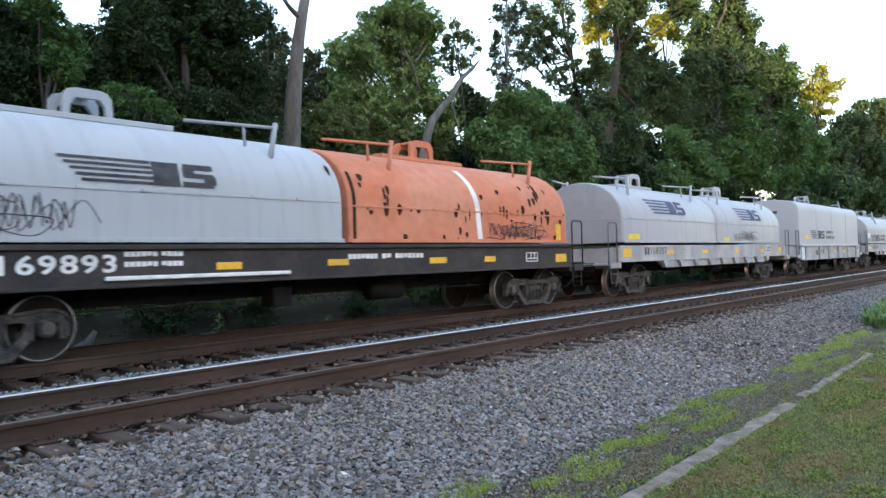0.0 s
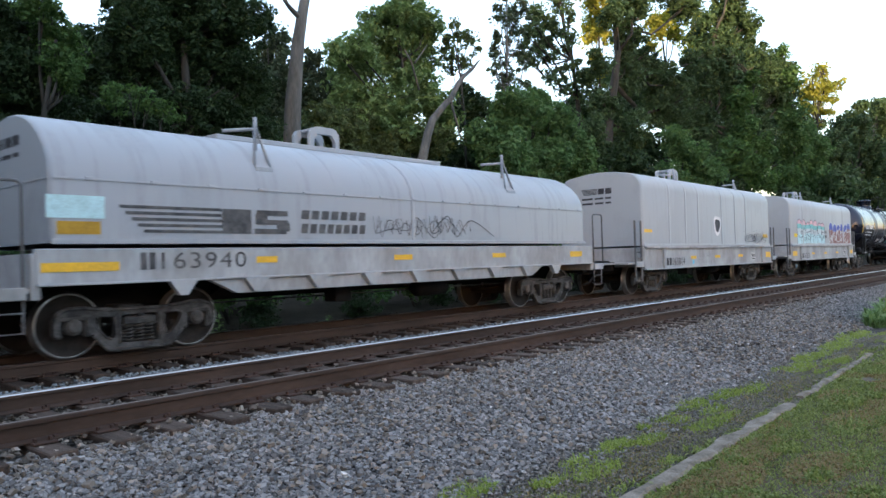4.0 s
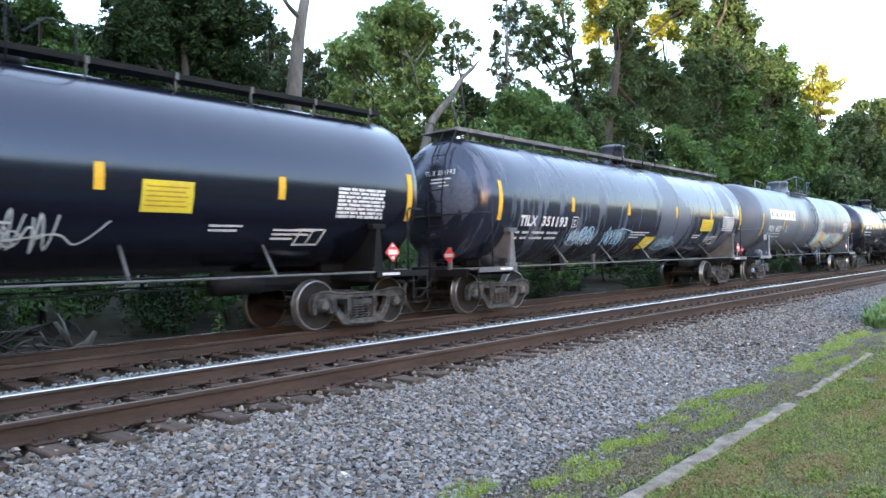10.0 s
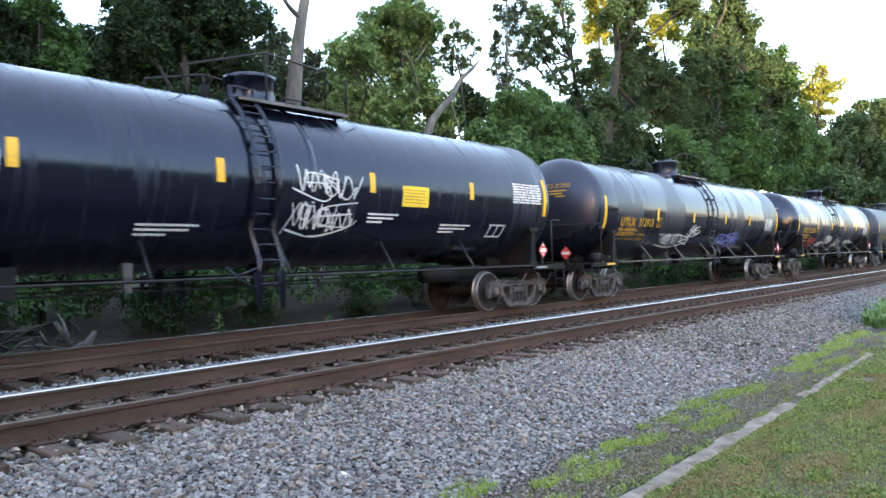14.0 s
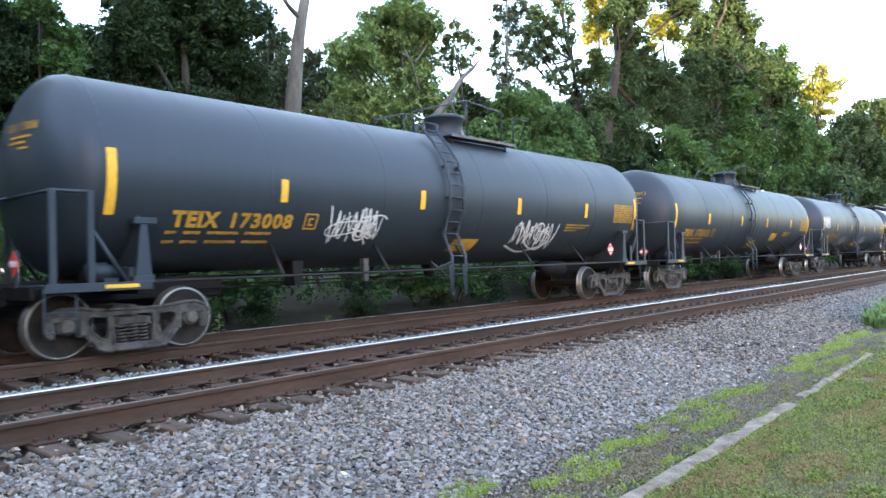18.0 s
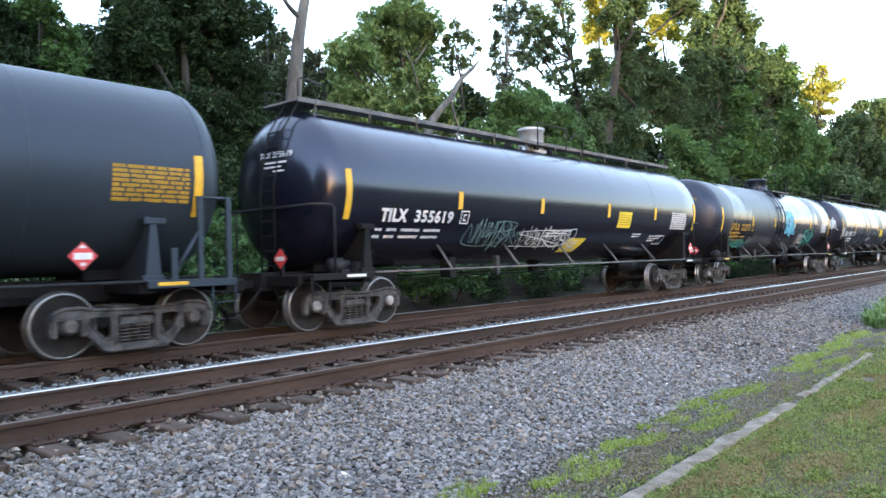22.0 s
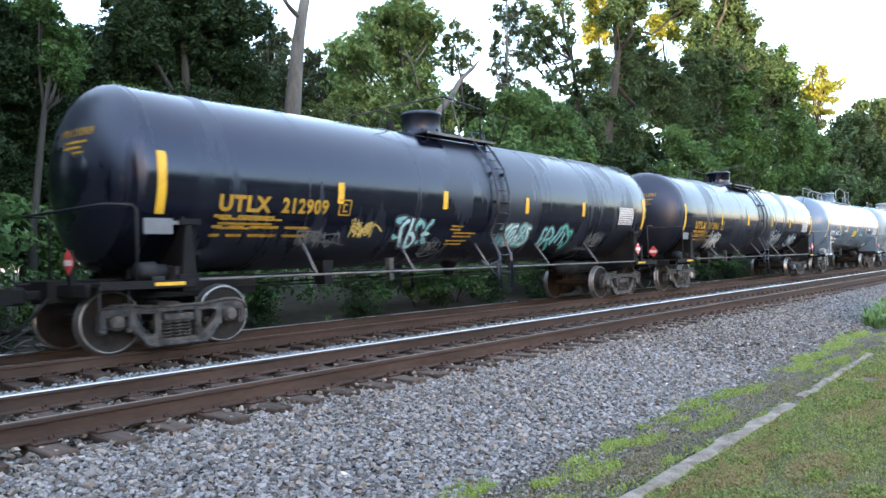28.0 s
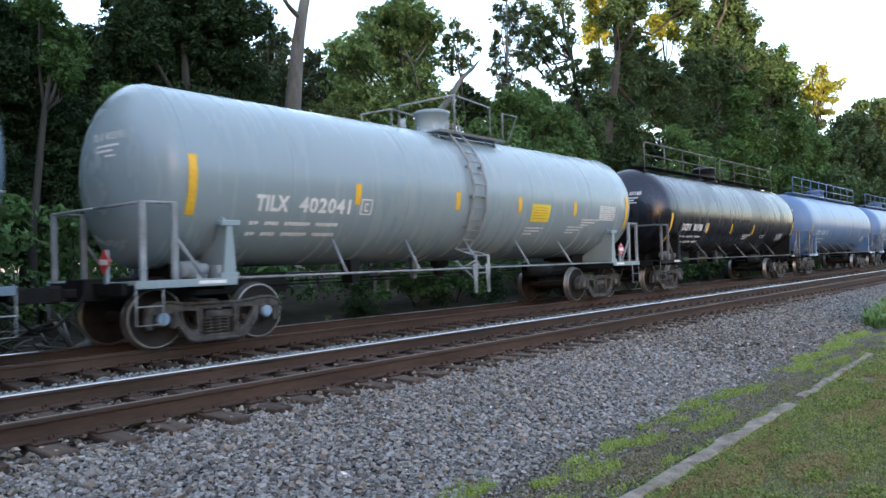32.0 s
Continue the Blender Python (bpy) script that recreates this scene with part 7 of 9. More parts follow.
        for y in (-0.2, 0.2):
            m.tube([(front - 0.2, y - 0.3, zt + 0.1), (xl + 0.2, y - 0.3, zt - 0.5), (xl, y - 0.3, zc), (xl, y - 0.3, 1.02)], 0.019, 5)
        for i in range(11):
            z = 1.2 + i * 0.27
            x = xl if z < zc + 0.3 else xl + 0.25 * (z - zc - 0.3)
            m.tube([(x, -0.5, z), (x, -0.1, z)], 0.013, 5)
        part("end_ladder", m, M["under"], car)
    if top == "railed":
        rail = M[s.get("rail_paint", "rod")]
        for x0, x1 in s["rails"]:
            m = Mesh()
            m.tube([(x0, -0.62, zt - 0.1), (x0, -0.62, zt + 0.80), (x0 + 0.06, -0.62, zt + 0.86), (x1 - 0.06, -0.62, zt + 0.86), (x1, -0.62, zt + 0.80), (x1, -0.62, zt - 0.1)], 0.022, 5)
            m.tube([(x0, -0.62, zt + 0.45), (x1, -0.62, zt + 0.45)], 0.018, 5)
            n = max(2, int((x1 - x0) / 1.5))
            for i in range(1, n):
                x = x0 + (x1 - x0) * i / n
                m.tube([(x, -0.62, zt - 0.1), (x, -0.62, zt + 0.86)], 0.018, 5)
            part("walk_rail", m, rail, car)
        m = Mesh()
        m.box(front, rear, -0.62, -0.2, zt + 0.05, zt + 0.09, 0.006)
        part("running_board", m, dark, car)
    if top == "low_rail":
        rail = M[s.get("rail_paint", "rod")]
        for x0, x1, h in ((front - 0.55, -1.2, 0.42), (1.9, 3.6, 0.3)):
            m = Mesh()
            m.tube([(x0, -0.45, zt - 0.3), (x0, -0.45, zt + h - 0.06), (x0 + 0.06, -0.45, zt + h), (x1 - 0.1, -0.45, zt + h * 0.55), (x1, -0.45, zt - 0.05)], 0.024, 6)
            n = max(2, int((x1 - x0) / 1.6))
            for i in range(1, n):
                x = x0 + (x1 - x0) * i / n
                m.tube([(x, -0.45, zt - 0.1), (x, -0.45, zt + h * (1 - 0.45 * i / n))], 0.018, 5)
            part("walk_rail", m, rail, car)
        m = Mesh()
        for y in (-0.75, 0.75):
            m.tube([(-1.15, y, zt - 0.3), (-1.15, y, zt + 0.5), (-0.2, y, zt + 0.72), (0.85, y, zt + 0.62), (0.95, y, zt + 0.5), (0.95, y, zt - 0.3)], 0.024, 6)
            m.tube([(1.15, y, zt - 0.3), (1.15, y, zt + 0.6), (2.0, y, zt + 0.6), (2.0, y, zt - 0.3)], 0.024, 6)
            m.box(-1.2, 2.05, min(y, y * 0.6), max(y, y * 0.6), zt - 0.16, zt - 0.12, 0.006)
        part("top_rail", m, rail, car)
        m = Mesh()
        xl = front - dish - 0.1
        for y in (-0.5, -0.1):
            m.tube([(front - 0.5, y, zt - 0.2), (xl, y, zt - 0.9), (xl - 0.1, y, 1.1)], 0.022, 5)
        for i in range(9):
            z = 1.3 + i * 0.28
            m.tube([(xl - 0.08 + 0.06 * i / 9, -0.5, z), (xl - 0.08 + 0.06 * i / 9, -0.1, z)], 0.014, 5)
        part("end_ladder", m, rail, car)

    # marks
    zs = s.get("stripe_z", 2.45)
    for x in (front + 0.10, rear - 0.10):
        part("reflector_stripe", panel(side, x - 0.07, x + 0.07, zs - 0.45, zs + 0.45, 0.008), M["yellow"], car)
    for x in s.get("stripes", (-4.47, -1.34, 2.0, 5.0)):
        part("reflector_stripe", panel(side, x - 0.07, x + 0.07, zs - 0.17, zs + 0.2, 0.008), M["yellow"], car)
    x0, x1, z0, z1 = s["text_at"]
    a, b = s["text"]
    cut = x0 + (x1 - x0) * s.get("cut", 0.40)
    part("reporting_mark", word(side, a, x0, cut - 0.12, z0, z1, bold=0.045), mk, car)
    part("car_number", word(side, b, cut + 0.10, x1, z0, z1, bold=0.035), mk, car)
    rows = []
    rng = random.Random(name + b)
    high, gaps = s.get("weights", (0.06, (0.19, 0.36)))
    for i, dz in enumerate(gaps):
        x = x0 - 0.05
        for w in (0.18, 0.28, 0.55, 0.5) if i or len(gaps) < 3 else (0.3, 0.7):
            rows.append((x, x + w, z0 - dz, high))
            x += w + 0.12
    tagged(part("weight_stencil", bars(side, rows), mk, car), kind="stuff")
    bx = x1 + s.get("box_gap", 0.25)
    frame_ = Mesh()
    for q in ((bx, bx + 0.28, z0, z0 + 0.025), (bx, bx + 0.28, z1, z1 + 0.025), (bx, bx + 0.025, z0, z1), (bx + 0.255, bx + 0.28, z0, z1), (bx + 0.09, bx + 0.19, z0 + 0.06, z0 + 0.09), (bx + 0.09, bx + 0.19, z1 - 0.08, z1 - 0.05), (bx + 0.09, bx + 0.12, z0 + 0.06, z1 - 0.05)):
        panel(side, *q, 0.008, 0, frame_)
    part("stencil_box", frame_, mk, car)
    if "placard" in s:
        x, z, w, h = s["placard"]
        p = part("yellow_panel", panel(side, x, x + w, z, z + h, 0.008), M["lemon"], car, "lemon yellow notice panel")
        tagged(part("panel_print", bars(side, [(x + 0.06, x + w - 0.08 - 0.05 * (i % 2), z + h * (0.2 + 0.15 * i), 0.022) for i in range(5)], off=0.011), M["old_yellow"], p), kind="stuff")
    if "data" in s:
        x, z, w, h = s["data"]
        rows = []
        for i in range(8):
            u = x
            while u < x + w - 0.05:
                k = rng.uniform(0.1, 0.3)
                rows.append((u, min(u + k, x + w), z + h * (i + 0.5) / 8, h / 11))
                u += k + 0.025
        tagged(part("test_stencil", bars(side, rows), M[s["data_ink"]] if "data_ink" in s else mk, car), kind="stuff")
    for q in s.get("small", ()):
        x, z, w = q
        tagged(part("small_stencil", bars(side, [(x, x + w, z + 0.1, 0.035), (x, x + w * 0.85, z + 0.03, 0.035), (x, x + w * 0.5, z - 0.04, 0.035)][:2 if w < 0.8 else 3]), mk, car), kind="stuff")
    if "shed_box" in s:
        x, z = s["shed_box"]
        m = Mesh()
        for q in ((x, x + 0.55, z, z + 0.03), (x, x + 0.55, z + 0.25, z + 0.28), (x, x + 0.03, z, z + 0.28), (x + 0.26, x + 0.29, z, z + 0.28), (x + 0.52, x + 0.55, z, z + 0.28)):
            panel(side, *q, 0.008, 0.25, m)
        part("stencil_box", m, mk, car)
    # bars on the tank head
    head = Head(R, -front, dish, zc)
    part("head_number", word(head, a + " " + b, -0.12, 0.72, 3.17, 3.29, 0.012, 0.014), mk, car)
    m = Mesh()
    for zz, y0, y1, h in ((3.08, -0.62, -0.05, 0.035), (3.0, -0.5, -0.02, 0.035), (2.92, -0.58, -0.3, 0.03)):
        ring = []
        for y in np.linspace(y0, y1, 5):
            for z in (zz - h / 2, zz + h / 2):
                rho = math.sqrt(y * y + (z - zc) ** 2) / R
                ring.append((front - dish * math.sqrt(max(0.02, 1 - rho * rho)) - 0.012, y, z))
        m.add(ring, [(2 * i, 2 * i + 1, 2 * i + 3, 2 * i + 2) for i in range(4)])
    tagged(part("head_stencil", m, mk, car), kind="stuff")
    if s.get("diamonds", True):
        diamond(car, 1.53, s.get("diamond_x", half + 0.35), 1.40)
        m = Mesh()
        m.prism([(-0.75, 1.5), (-0.57, 1.32), (-0.75, 1.14), (-0.93, 1.32)], -end + 0.66, -end + 0.67, "yz")
        part("placard", m, M["red"], car, "red and white diamond placard")
        m = Mesh()
        m.box(-end + 0.653, -end + 0.659, -0.87, -0.63, 1.28, 1.36, 0.001)
        part("placard_band", m, M["white"], car)
        m = Mesh()
        m.box(-end + 0.67, -end + 0.72, -0.8, -0.7, 1.0, 1.5, 0.006)
        part("placard_holder", m, dark, car)
        m = Mesh()
        m.box(half + 0.3, half + 0.4, -1.54, -1.5, 1.03, 1.5, 0.006)
        part("placard_holder", m, dark, car)
    # spray paint
    for i, g in enumerate(s.get("tags", ())):
        box, key, w, n = g
        part("graffiti", tag_mark(side, box, hash_of(b) + i, w, n), M[key], car, "sprayed looping signature")
    for i, g in enumerate(s.get("fat", ())):
        fat_piece(car, side, *g, seed=hash_of(b) + 40 + i)
    for g in s.get("mural", ()):
        mural(car, side, *g)
    if "head_tag" in s:
        part("graffiti", tag_mark(Head(R, -front, dish, zc), s["head_tag"], 77, 0.05, 4), M["sp_ice"], car, "pale sprayed scrawl on the tank's end")
    if "blocks" in s:
        x0, x1, z0, z1, n = s["blocks"]
        w = (x1 - x0) / n
        for i in range(n):
            m = Mesh()
            a, b_, t = x0 + i * w, x0 + (i + 0.93) * w, 0.135
            for q in ((a, b_, z0, z0 + t), (a, b_, z1 - t, z1), (a, a + t * 1.45, z0 + t, z1 - t), (b_ - t * 1.45, b_, z0 + t, z1 - t)):
                panel(side, *q, 0.009, 0, m)
            part("owner_wording", m, M["white"], car, "owner's wording drawn as hollow white blocks")
    for q in s.get("squares", ()):
        x, z, w, h, key, slant = q
        part("paint_patch", panel(side, x, x + w, z, z + h, 0.0085, slant), M[key], car)
    return car


def hash_of(text):
    return sum((i + 3) * ord(c) for i, c in enumerate(text))


# ---- coil cars ----
def hood_section(w, z0, shoulder, top, kind, n=14):
    """Cross-section (y, z) of a hood: upright sides, then a round or a boxy top."""
    out = [(-w, z0)]
    if kind == "round":
        for i in range(n + 1):
            a = math.pi - math.pi * i / n
            out.append((w * math.cos(a), shoulder + (top - shoulder) * math.sin(a)))
    else:
        r = 0.5
        for i in range(7):
            a = math.pi - (math.pi / 2 - 0.10) * i / 6
            out.append((-w + r + r * math.cos(a), top - 0.10 - r + r * math.sin(a)))
        for i in range(1, 6):
            y = (-w + r) * (1 - i / 3)
            out.append((y, top - 0.10 + 0.10 * (1 - (y / (w - r)) ** 2)))
        out.pop()
        for i in range(6, -1, -1):
            a = math.pi - (math.pi / 2 - 0.10) * i / 6
            out.append((w - r - r * math.cos(a), top - 0.10 - r + r * math.sin(a)))
    out.append((w, z0))
    return out


def hood(car, x0, x1, sec, paint, label, ribs=(), seam=None, arms=(), lift=None, rail=None, arm_paint="hood_aluminium"):
    """A lift-off hood over the coil trough."""
    m = Mesh()
    k = len(sec)
    zc = sum(z for y, z in sec) / k
    cols = [(x0, 0.955), (x0 + 0.02, 0.985), (x0 + 0.07, 1.0), (x1 - 0.07, 1.0), (x1 - 0.02, 0.985), (x1, 0.955)]
    verts = [(x, y * s, z if z < zc - 0.6 else zc + (z - zc) * s) for x, s in cols for y, z in sec]
    faces = [(i * k + j, (i + 1) * k + j, (i + 1) * k + j + 1, i * k + j + 1) for i in range(len(cols) - 1) for j in range(k - 1)]
    m.add(verts, faces, True)
    m.add(verts[:k], [tuple(range(k))])
    m.add(verts[-k:], [tuple(range(k))])
    h = part("hood", m, paint, car, label)
    for x in ribs:
        r = Mesh()
        out = [(x - 0.05, 1.004), (x - 0.04, 1.012), (x + 0.04, 1.012), (x + 0.05, 1.004)]
        vv = [(xx, y * s, zc + (z - zc) * s) for xx, s in out for y, z in sec]
        r.add(vv, [(i * k + j, (i + 1) * k + j, (i + 1) * k + j + 1, i * k + j + 1) for i in range(3) for j in range(k - 1)], True)
        part("hood_rib", r, paint, h)
    w = sec[-1][0]
    if seam:
        s = Mesh()
        for y in (-w - 0.012, w + 0.002):
            s.box(x0 + 0.04, x1 - 0.04, y, y + 0.01, seam - 0.015, seam + 0.015, 0.003)
            for x in np.arange(x0 + 0.5, x1 - 0.2, 0.9):
                s.box(x - 0.05, x + 0.05, y - 0.012, y + 0.02, seam - 0.012, seam + 0.035, 0.005)
        s.box(x0 - 0.012, x0 + 0.01, -w * 0.96, w * 0.96, seam - 0.012, seam + 0.012, 0.003)
        part("hood_seam", s, paint, h)
    s = Mesh()
    for y in (-w - 0.03, w):
        s.box(x0, x1, y, y + 0.03, sec[0][1] - 0.02, sec[0][1] + 0.05, 0.006)
    part("hood_skirt", s, paint, h)
    top = max(z for y, z in sec)
    for x, lean, kind in arms:
        for q in (-1, 1):
            a = Mesh()
            if kind == "long":
                a.box(x - 0.05, x + 0.05, q * 1.12 - 0.03, q * 1.12 + 0.03, top - 0.62, top - 0.52, 0.01)
                a.tube([(x, q * 1.12, top - 0.60), (x + lean, q * 1.05, top + 0.18)], 0.045, 6)
                a.tube([(x + lean * 0.8, q * 1.05, top + 0.10), (x - 1.3, q * 0.7, top + 0.10)], 0.03, 5)
                a.tube([(x - 0.35, q * 0.95, top - 0.25), (x - 0.35, q * 0.92, top + 0.10)], 0.025, 5)
            else:
                a.tube([(x - 0.16, q * 1.30, top - 0.62), (x, q * 1.1, top + 0.14), (x + 0.16, q * 1.30, top - 0.62)], 0.03, 5)
                a.box(x - 0.17, x + 0.17, min(q * 1.30, q * 1.36), max(q * 1.30, q * 1.36), top - 0.68, top - 0.60, 0.01)
                a.tube([(x, q * 1.1, top - 0.3), (x + 0.03, q * 1.08, top + 0.26)], 0.035, 5)
                a.tube([(x + 0.05, q * 1.1, top + 0.06), (x - 0.42, q * 0.8, top + 0.02)], 0.03, 5)
            part("guide_arm", a, M[arm_paint], h)
    if lift is not None:
        arch = [(-0.38, -0.04), (-0.36, 0.34), (-0.29, 0.43), (-0.18, 0.46), (0.18, 0.46), (0.29, 0.43), (0.36, 0.34), (0.38, -0.04), (0.28, -0.04), (0.25, 0.22), (0.17, 0.32), (-0.17, 0.32), (-0.25, 0.22), (-0.28, -0.04)]
        for q in (-1, 1):
            a = Mesh()
            y0, y1 = sorted((q * 0.2, q * 0.28))
            a.prism([(lift + x, top + z) for x, z in arch], y0, y1)
            part("lifting_loop", a, M[arm_paint], h)
        a = Mesh()
        a.box(lift - 0.2, lift + 0.2, -0.2, 0.2, top + 0.40, top + 0.45, 0.01)
        part("loop_brace", a, M[arm_paint], h)
    if rail:
        a = Mesh()
        a.box(rail[0], rail[1], -0.3, 0.3, top - 0.02, top + 0.07, 0.01)
        part("hood_cap_strip", a, paint, h)
    return h


def speed_lines(car, side, x0, x1, z0, z1, ink, n=5, parent_label=""):
    """The railway's emblem as plain shapes: slanting stripes that end in two dark blocks."""
    m = Mesh()
    xs = x0 + (x1 - x0) * 0.55
    h = (z1 - z0) / (2 * n - 1)
    for i in range(n):
        z = z0 + 2 * i * h
        k = (n - 1 - i) / (n - 1)
        panel(side, x0 + 0.12 * (x1 - x0) * k, xs + 0.03 * k, z, z + h * 1.05, 0.008, 0, m)
    part("emblem_stripes", m, M[ink], car)
    m = Mesh()
    panel(side, xs + 0.02, xs + (x1 - xs) * 0.42, z0, z1, 0.009, 0.0, m)
    part("emblem_block", m, M[ink], car)
    m = Mesh()
    H = z1 - z0
    for q in ((0.50, 0.97, 0.78, 1.0), (0.48, 0.66, 0.42, 0.85), (0.5, 0.97, 0.40, 0.60), (0.80, 1.0, 0.12, 0.5), (0.46, 0.95, 0.0, 0.22)):
        panel(side, xs + (x1 - xs) * q[0], xs + (x1 - xs) * q[1], z0 + H * q[2], z0 + H * q[3], 0.0095 + q[2] * 0.001, 0, m)
    part("emblem_block", m, M[ink], car)


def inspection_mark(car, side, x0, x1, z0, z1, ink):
    """Small code-like panel: black fields on a white ground."""
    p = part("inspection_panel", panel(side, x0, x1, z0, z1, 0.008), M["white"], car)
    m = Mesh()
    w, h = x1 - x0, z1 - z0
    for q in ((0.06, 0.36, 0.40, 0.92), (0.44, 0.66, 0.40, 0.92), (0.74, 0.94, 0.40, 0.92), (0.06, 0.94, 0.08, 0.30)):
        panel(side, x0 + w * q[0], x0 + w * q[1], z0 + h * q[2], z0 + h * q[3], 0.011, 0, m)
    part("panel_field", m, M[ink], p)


def coil_car(name, s):
    half, hl, end = s["half"], s["sill"], s["end"]
    car = tagged(new(name), s["label"], "coil car", "freight cars of the train")
    sill = M[s.get("sill_paint", "sill_grey")]
    z0, z1 = s.get("sill_z", (0.77, 1.42))
    w = s.get("w", 1.5)
    side = Side(d=w)
    hoodside = Side(d=s.get("hw", 1.45), top=s.get("shoulder"))
    for k in (-1, 1):
        m = Mesh()
        y0, y1 = sorted((k * (w - 0.12), k * w))
        if s.get("deep"):      # fish-bellied sill with a lower beam
            m.box(-hl, hl, y0, y1, 1.03, z1 + 0.08, 0.012)
            b = half - 1.35
            m.prism([(-b - 0.5, 1.03), (-b, 0.80), (b, 0.80), (b + 0.5, 1.03)], y0, y1 - 0.02 if k > 0 else y1)
            f = Mesh()
            f.box(-hl, hl, min(k * (w - 0.02), k * (w + 0.05)), max(k * (w - 0.02), k * (w + 0.05)), 1.02, 1.05, 0.006)
            part("sill_flange", f, sill, car)
        else:
            m.box(-hl, hl, y0, y1, z0, z1, 0.012)
            for za, zb, d in ((z1 - 0.02, z1 + 0.05, 0.07), (z0 - 0.02, z0 + 0.02, 0.05)):
                f = Mesh()
                f.box(-hl, hl, min(k * (w - 0.05), k * (w + d)), max(k * (w - 0.05), k * (w + d)), za, zb, 0.007)
                part("sill_flange", f, sill, car)
        part("side_sill", m, sill, car)
        for x in s.get("stakes", ()):
            m = Mesh()
            if s.get("deep"):
                m.prism([(x - 0.22, 1.03), (x + 0.22, 1.03), (x + 0.06, 0.82), (x - 0.06, 0.82)], min(k * w, k * (w + 0.10)), max(k * w, k * (w + 0.10)))
            else:
                m.box(x - 0.05, x + 0.05, min(k * w, k * (w + 0.07)), max(k * w, k * (w + 0.07)), z0, z1, 0.008)
            part("stake", m, sill, car)
    m = Mesh()
    m.box(-end + 0.6, end - 0.6, -0.35, 0.35, 0.66, 1.06, 0.015)
    m.box(-hl, hl, -w + 0.1, w - 0.1, 1.20, 1.34, 0.01)
    part("centre_sill", m, M["under"], car)
    for x in np.linspace(-half + 1.6, half - 1.6, 6):
        m = Mesh()
        m.prism([(-w + 0.12, 1.2), (w - 0.12, 1.2), (0.3, 0.72), (-0.3, 0.72)], x - 0.02, x + 0.02, "yz")
        part("crossbearer", m, M["under"], car)
    m = Mesh()
    m.tube([(-half + 1, -0.5, 0.62), (half - 1, -0.5, 0.62)], 0.016, 5)
    part("brake_rod", m, M["truck"], car)
    m = Mesh()
    m.turned([(0.8, 0.0), (0.85, 0.19), (1.7, 0.19), (1.75, 0.0)], "x", (0, -0.7, 0.66), 12)
    part("air_tank", m, M["under"], car)
    m = Mesh()
    m.box(-1.6, -1.2, -0.95, -0.6, 0.5, 0.85, 0.02)
    part("brake_valve", m, M["under"], car)
    for e in (-1, 1):
        m = Mesh()
        a, b = sorted((e * (hl - 0.02), e * (end - 0.45)))
        m.box(a, b, -w + 0.05, w - 0.05, 0.94, 1.0, 0.01)
        m.box(e * hl - 0.06, e * hl + 0.06, -w + 0.02, w - 0.02, 0.85, z1 + 0.02, 0.01)
        part("end_deck", m, sill, car)
        for k in (-1, 1):
            m = Mesh()
            x = e * (hl + 0.34)
            y = k * (w - 0.04)
            t = s.get("rail_top", 2.15)
            if s.get("tall_rail"):
                for d in (-0.2, 0.2):
                    m.box(x + d - 0.03, x + d + 0.03, y - 0.025, y + 0.025, 0.42, t, 0.008)
                for z in (0.44, 0.98, 1.12, 1.3):
                    m.tube([(x - 0.2, y, z), (x + 0.2, y, z)], 0.015, 5)
            else:
                m.tube([(x - e * 0.2, y, 0.98), (x - e * 0.2, y, t - 0.05), (x - e * 0.14, y, t), (x + e * 0.26, y, t), (x + e * 0.3, y, t - 0.06), (x + e * 0.3, y, 0.98)], 0.02, 6)
                m.tube([(x - 0.2, y, 0.98), (x - 0.2, y, 0.45), (x + 0.2, y, 0.45), (x + 0.2, y, 0.98)], 0.016, 5)
                m.tube([(x - 0.2, y, 0.7), (x + 0.2, y, 0.7)], 0.013, 5)
            part("ladder", m, M[s.get("rail_paint", "rod")], car)
            m = Mesh()
            m.box(x - 0.22, x + 0.22, y - 0.06, y + 0.03, 0.86, 1.02, 0.01)
            part("step_box", m, sill, car)
        coupler(car, e * end)
        m = Mesh()
        m.box(e * (end - 0.62) - 0.05, e * (end - 0.62) + 0.05, -0.9, 0.9, 0.76, 1.02, 0.015)
        part("end_sill", m, M["under"], car)
    caps = s.get("caps", ("cap_dark",) * 4)
    truck(car, -half, caps[:2])
    truck(car, half, caps[2:])
    for h in s["hoods"]:
        hood(car, **h)
    if "end_mark" in s:        # small emblem on the hood's end
        x, y0, y1, za, zb, rows = s["end_mark"]
        m = Mesh()
        for i in range(5):
            z = za + (zb - za) * i / 4.6
            m.box(x - 0.008, x - 0.001, y0 + (y1 - y0) * 0.48, y1 - 0.02 * (4 - i), z, z + (zb - za) * 0.12, 0.001)
        m.box(x - 0.008, x - 0.001, y0 + (y1 - y0) * 0.24, y0 + (y1 - y0) * 0.44, za, zb, 0.001)
        m.box(x - 0.008, x - 0.001, y0, y0 + (y1 - y0) * 0.2, za, zb, 0.001)
        part("end_emblem", m, M["black_mark"], car, "small dark emblem of stripes and blocks")
        if rows:
            m = Mesh()
            for r in range(rows):
                z = za - 0.16 - 0.15 * r
                for a, b in ((0.02, 0.2), (0.27, 0.55), (0.62, 0.98)):
                    m.box(x - 0.008, x - 0.001, y0 + (y1 - y0) * a, y0 + (y1 - y0) * b, z, z + 0.06, 0.001)
            part("end_stencil", m, M["black_mark"], car)
    for q in s.get("oranges", ()):
        x0, x1, za, zb = q[:4]
        part("reflector_stripe", panel(side if len(q) < 5 else hoodside, x0, x1, za, zb, 0.008), M[q[4] if len(q) > 4 else "yellow"], car)
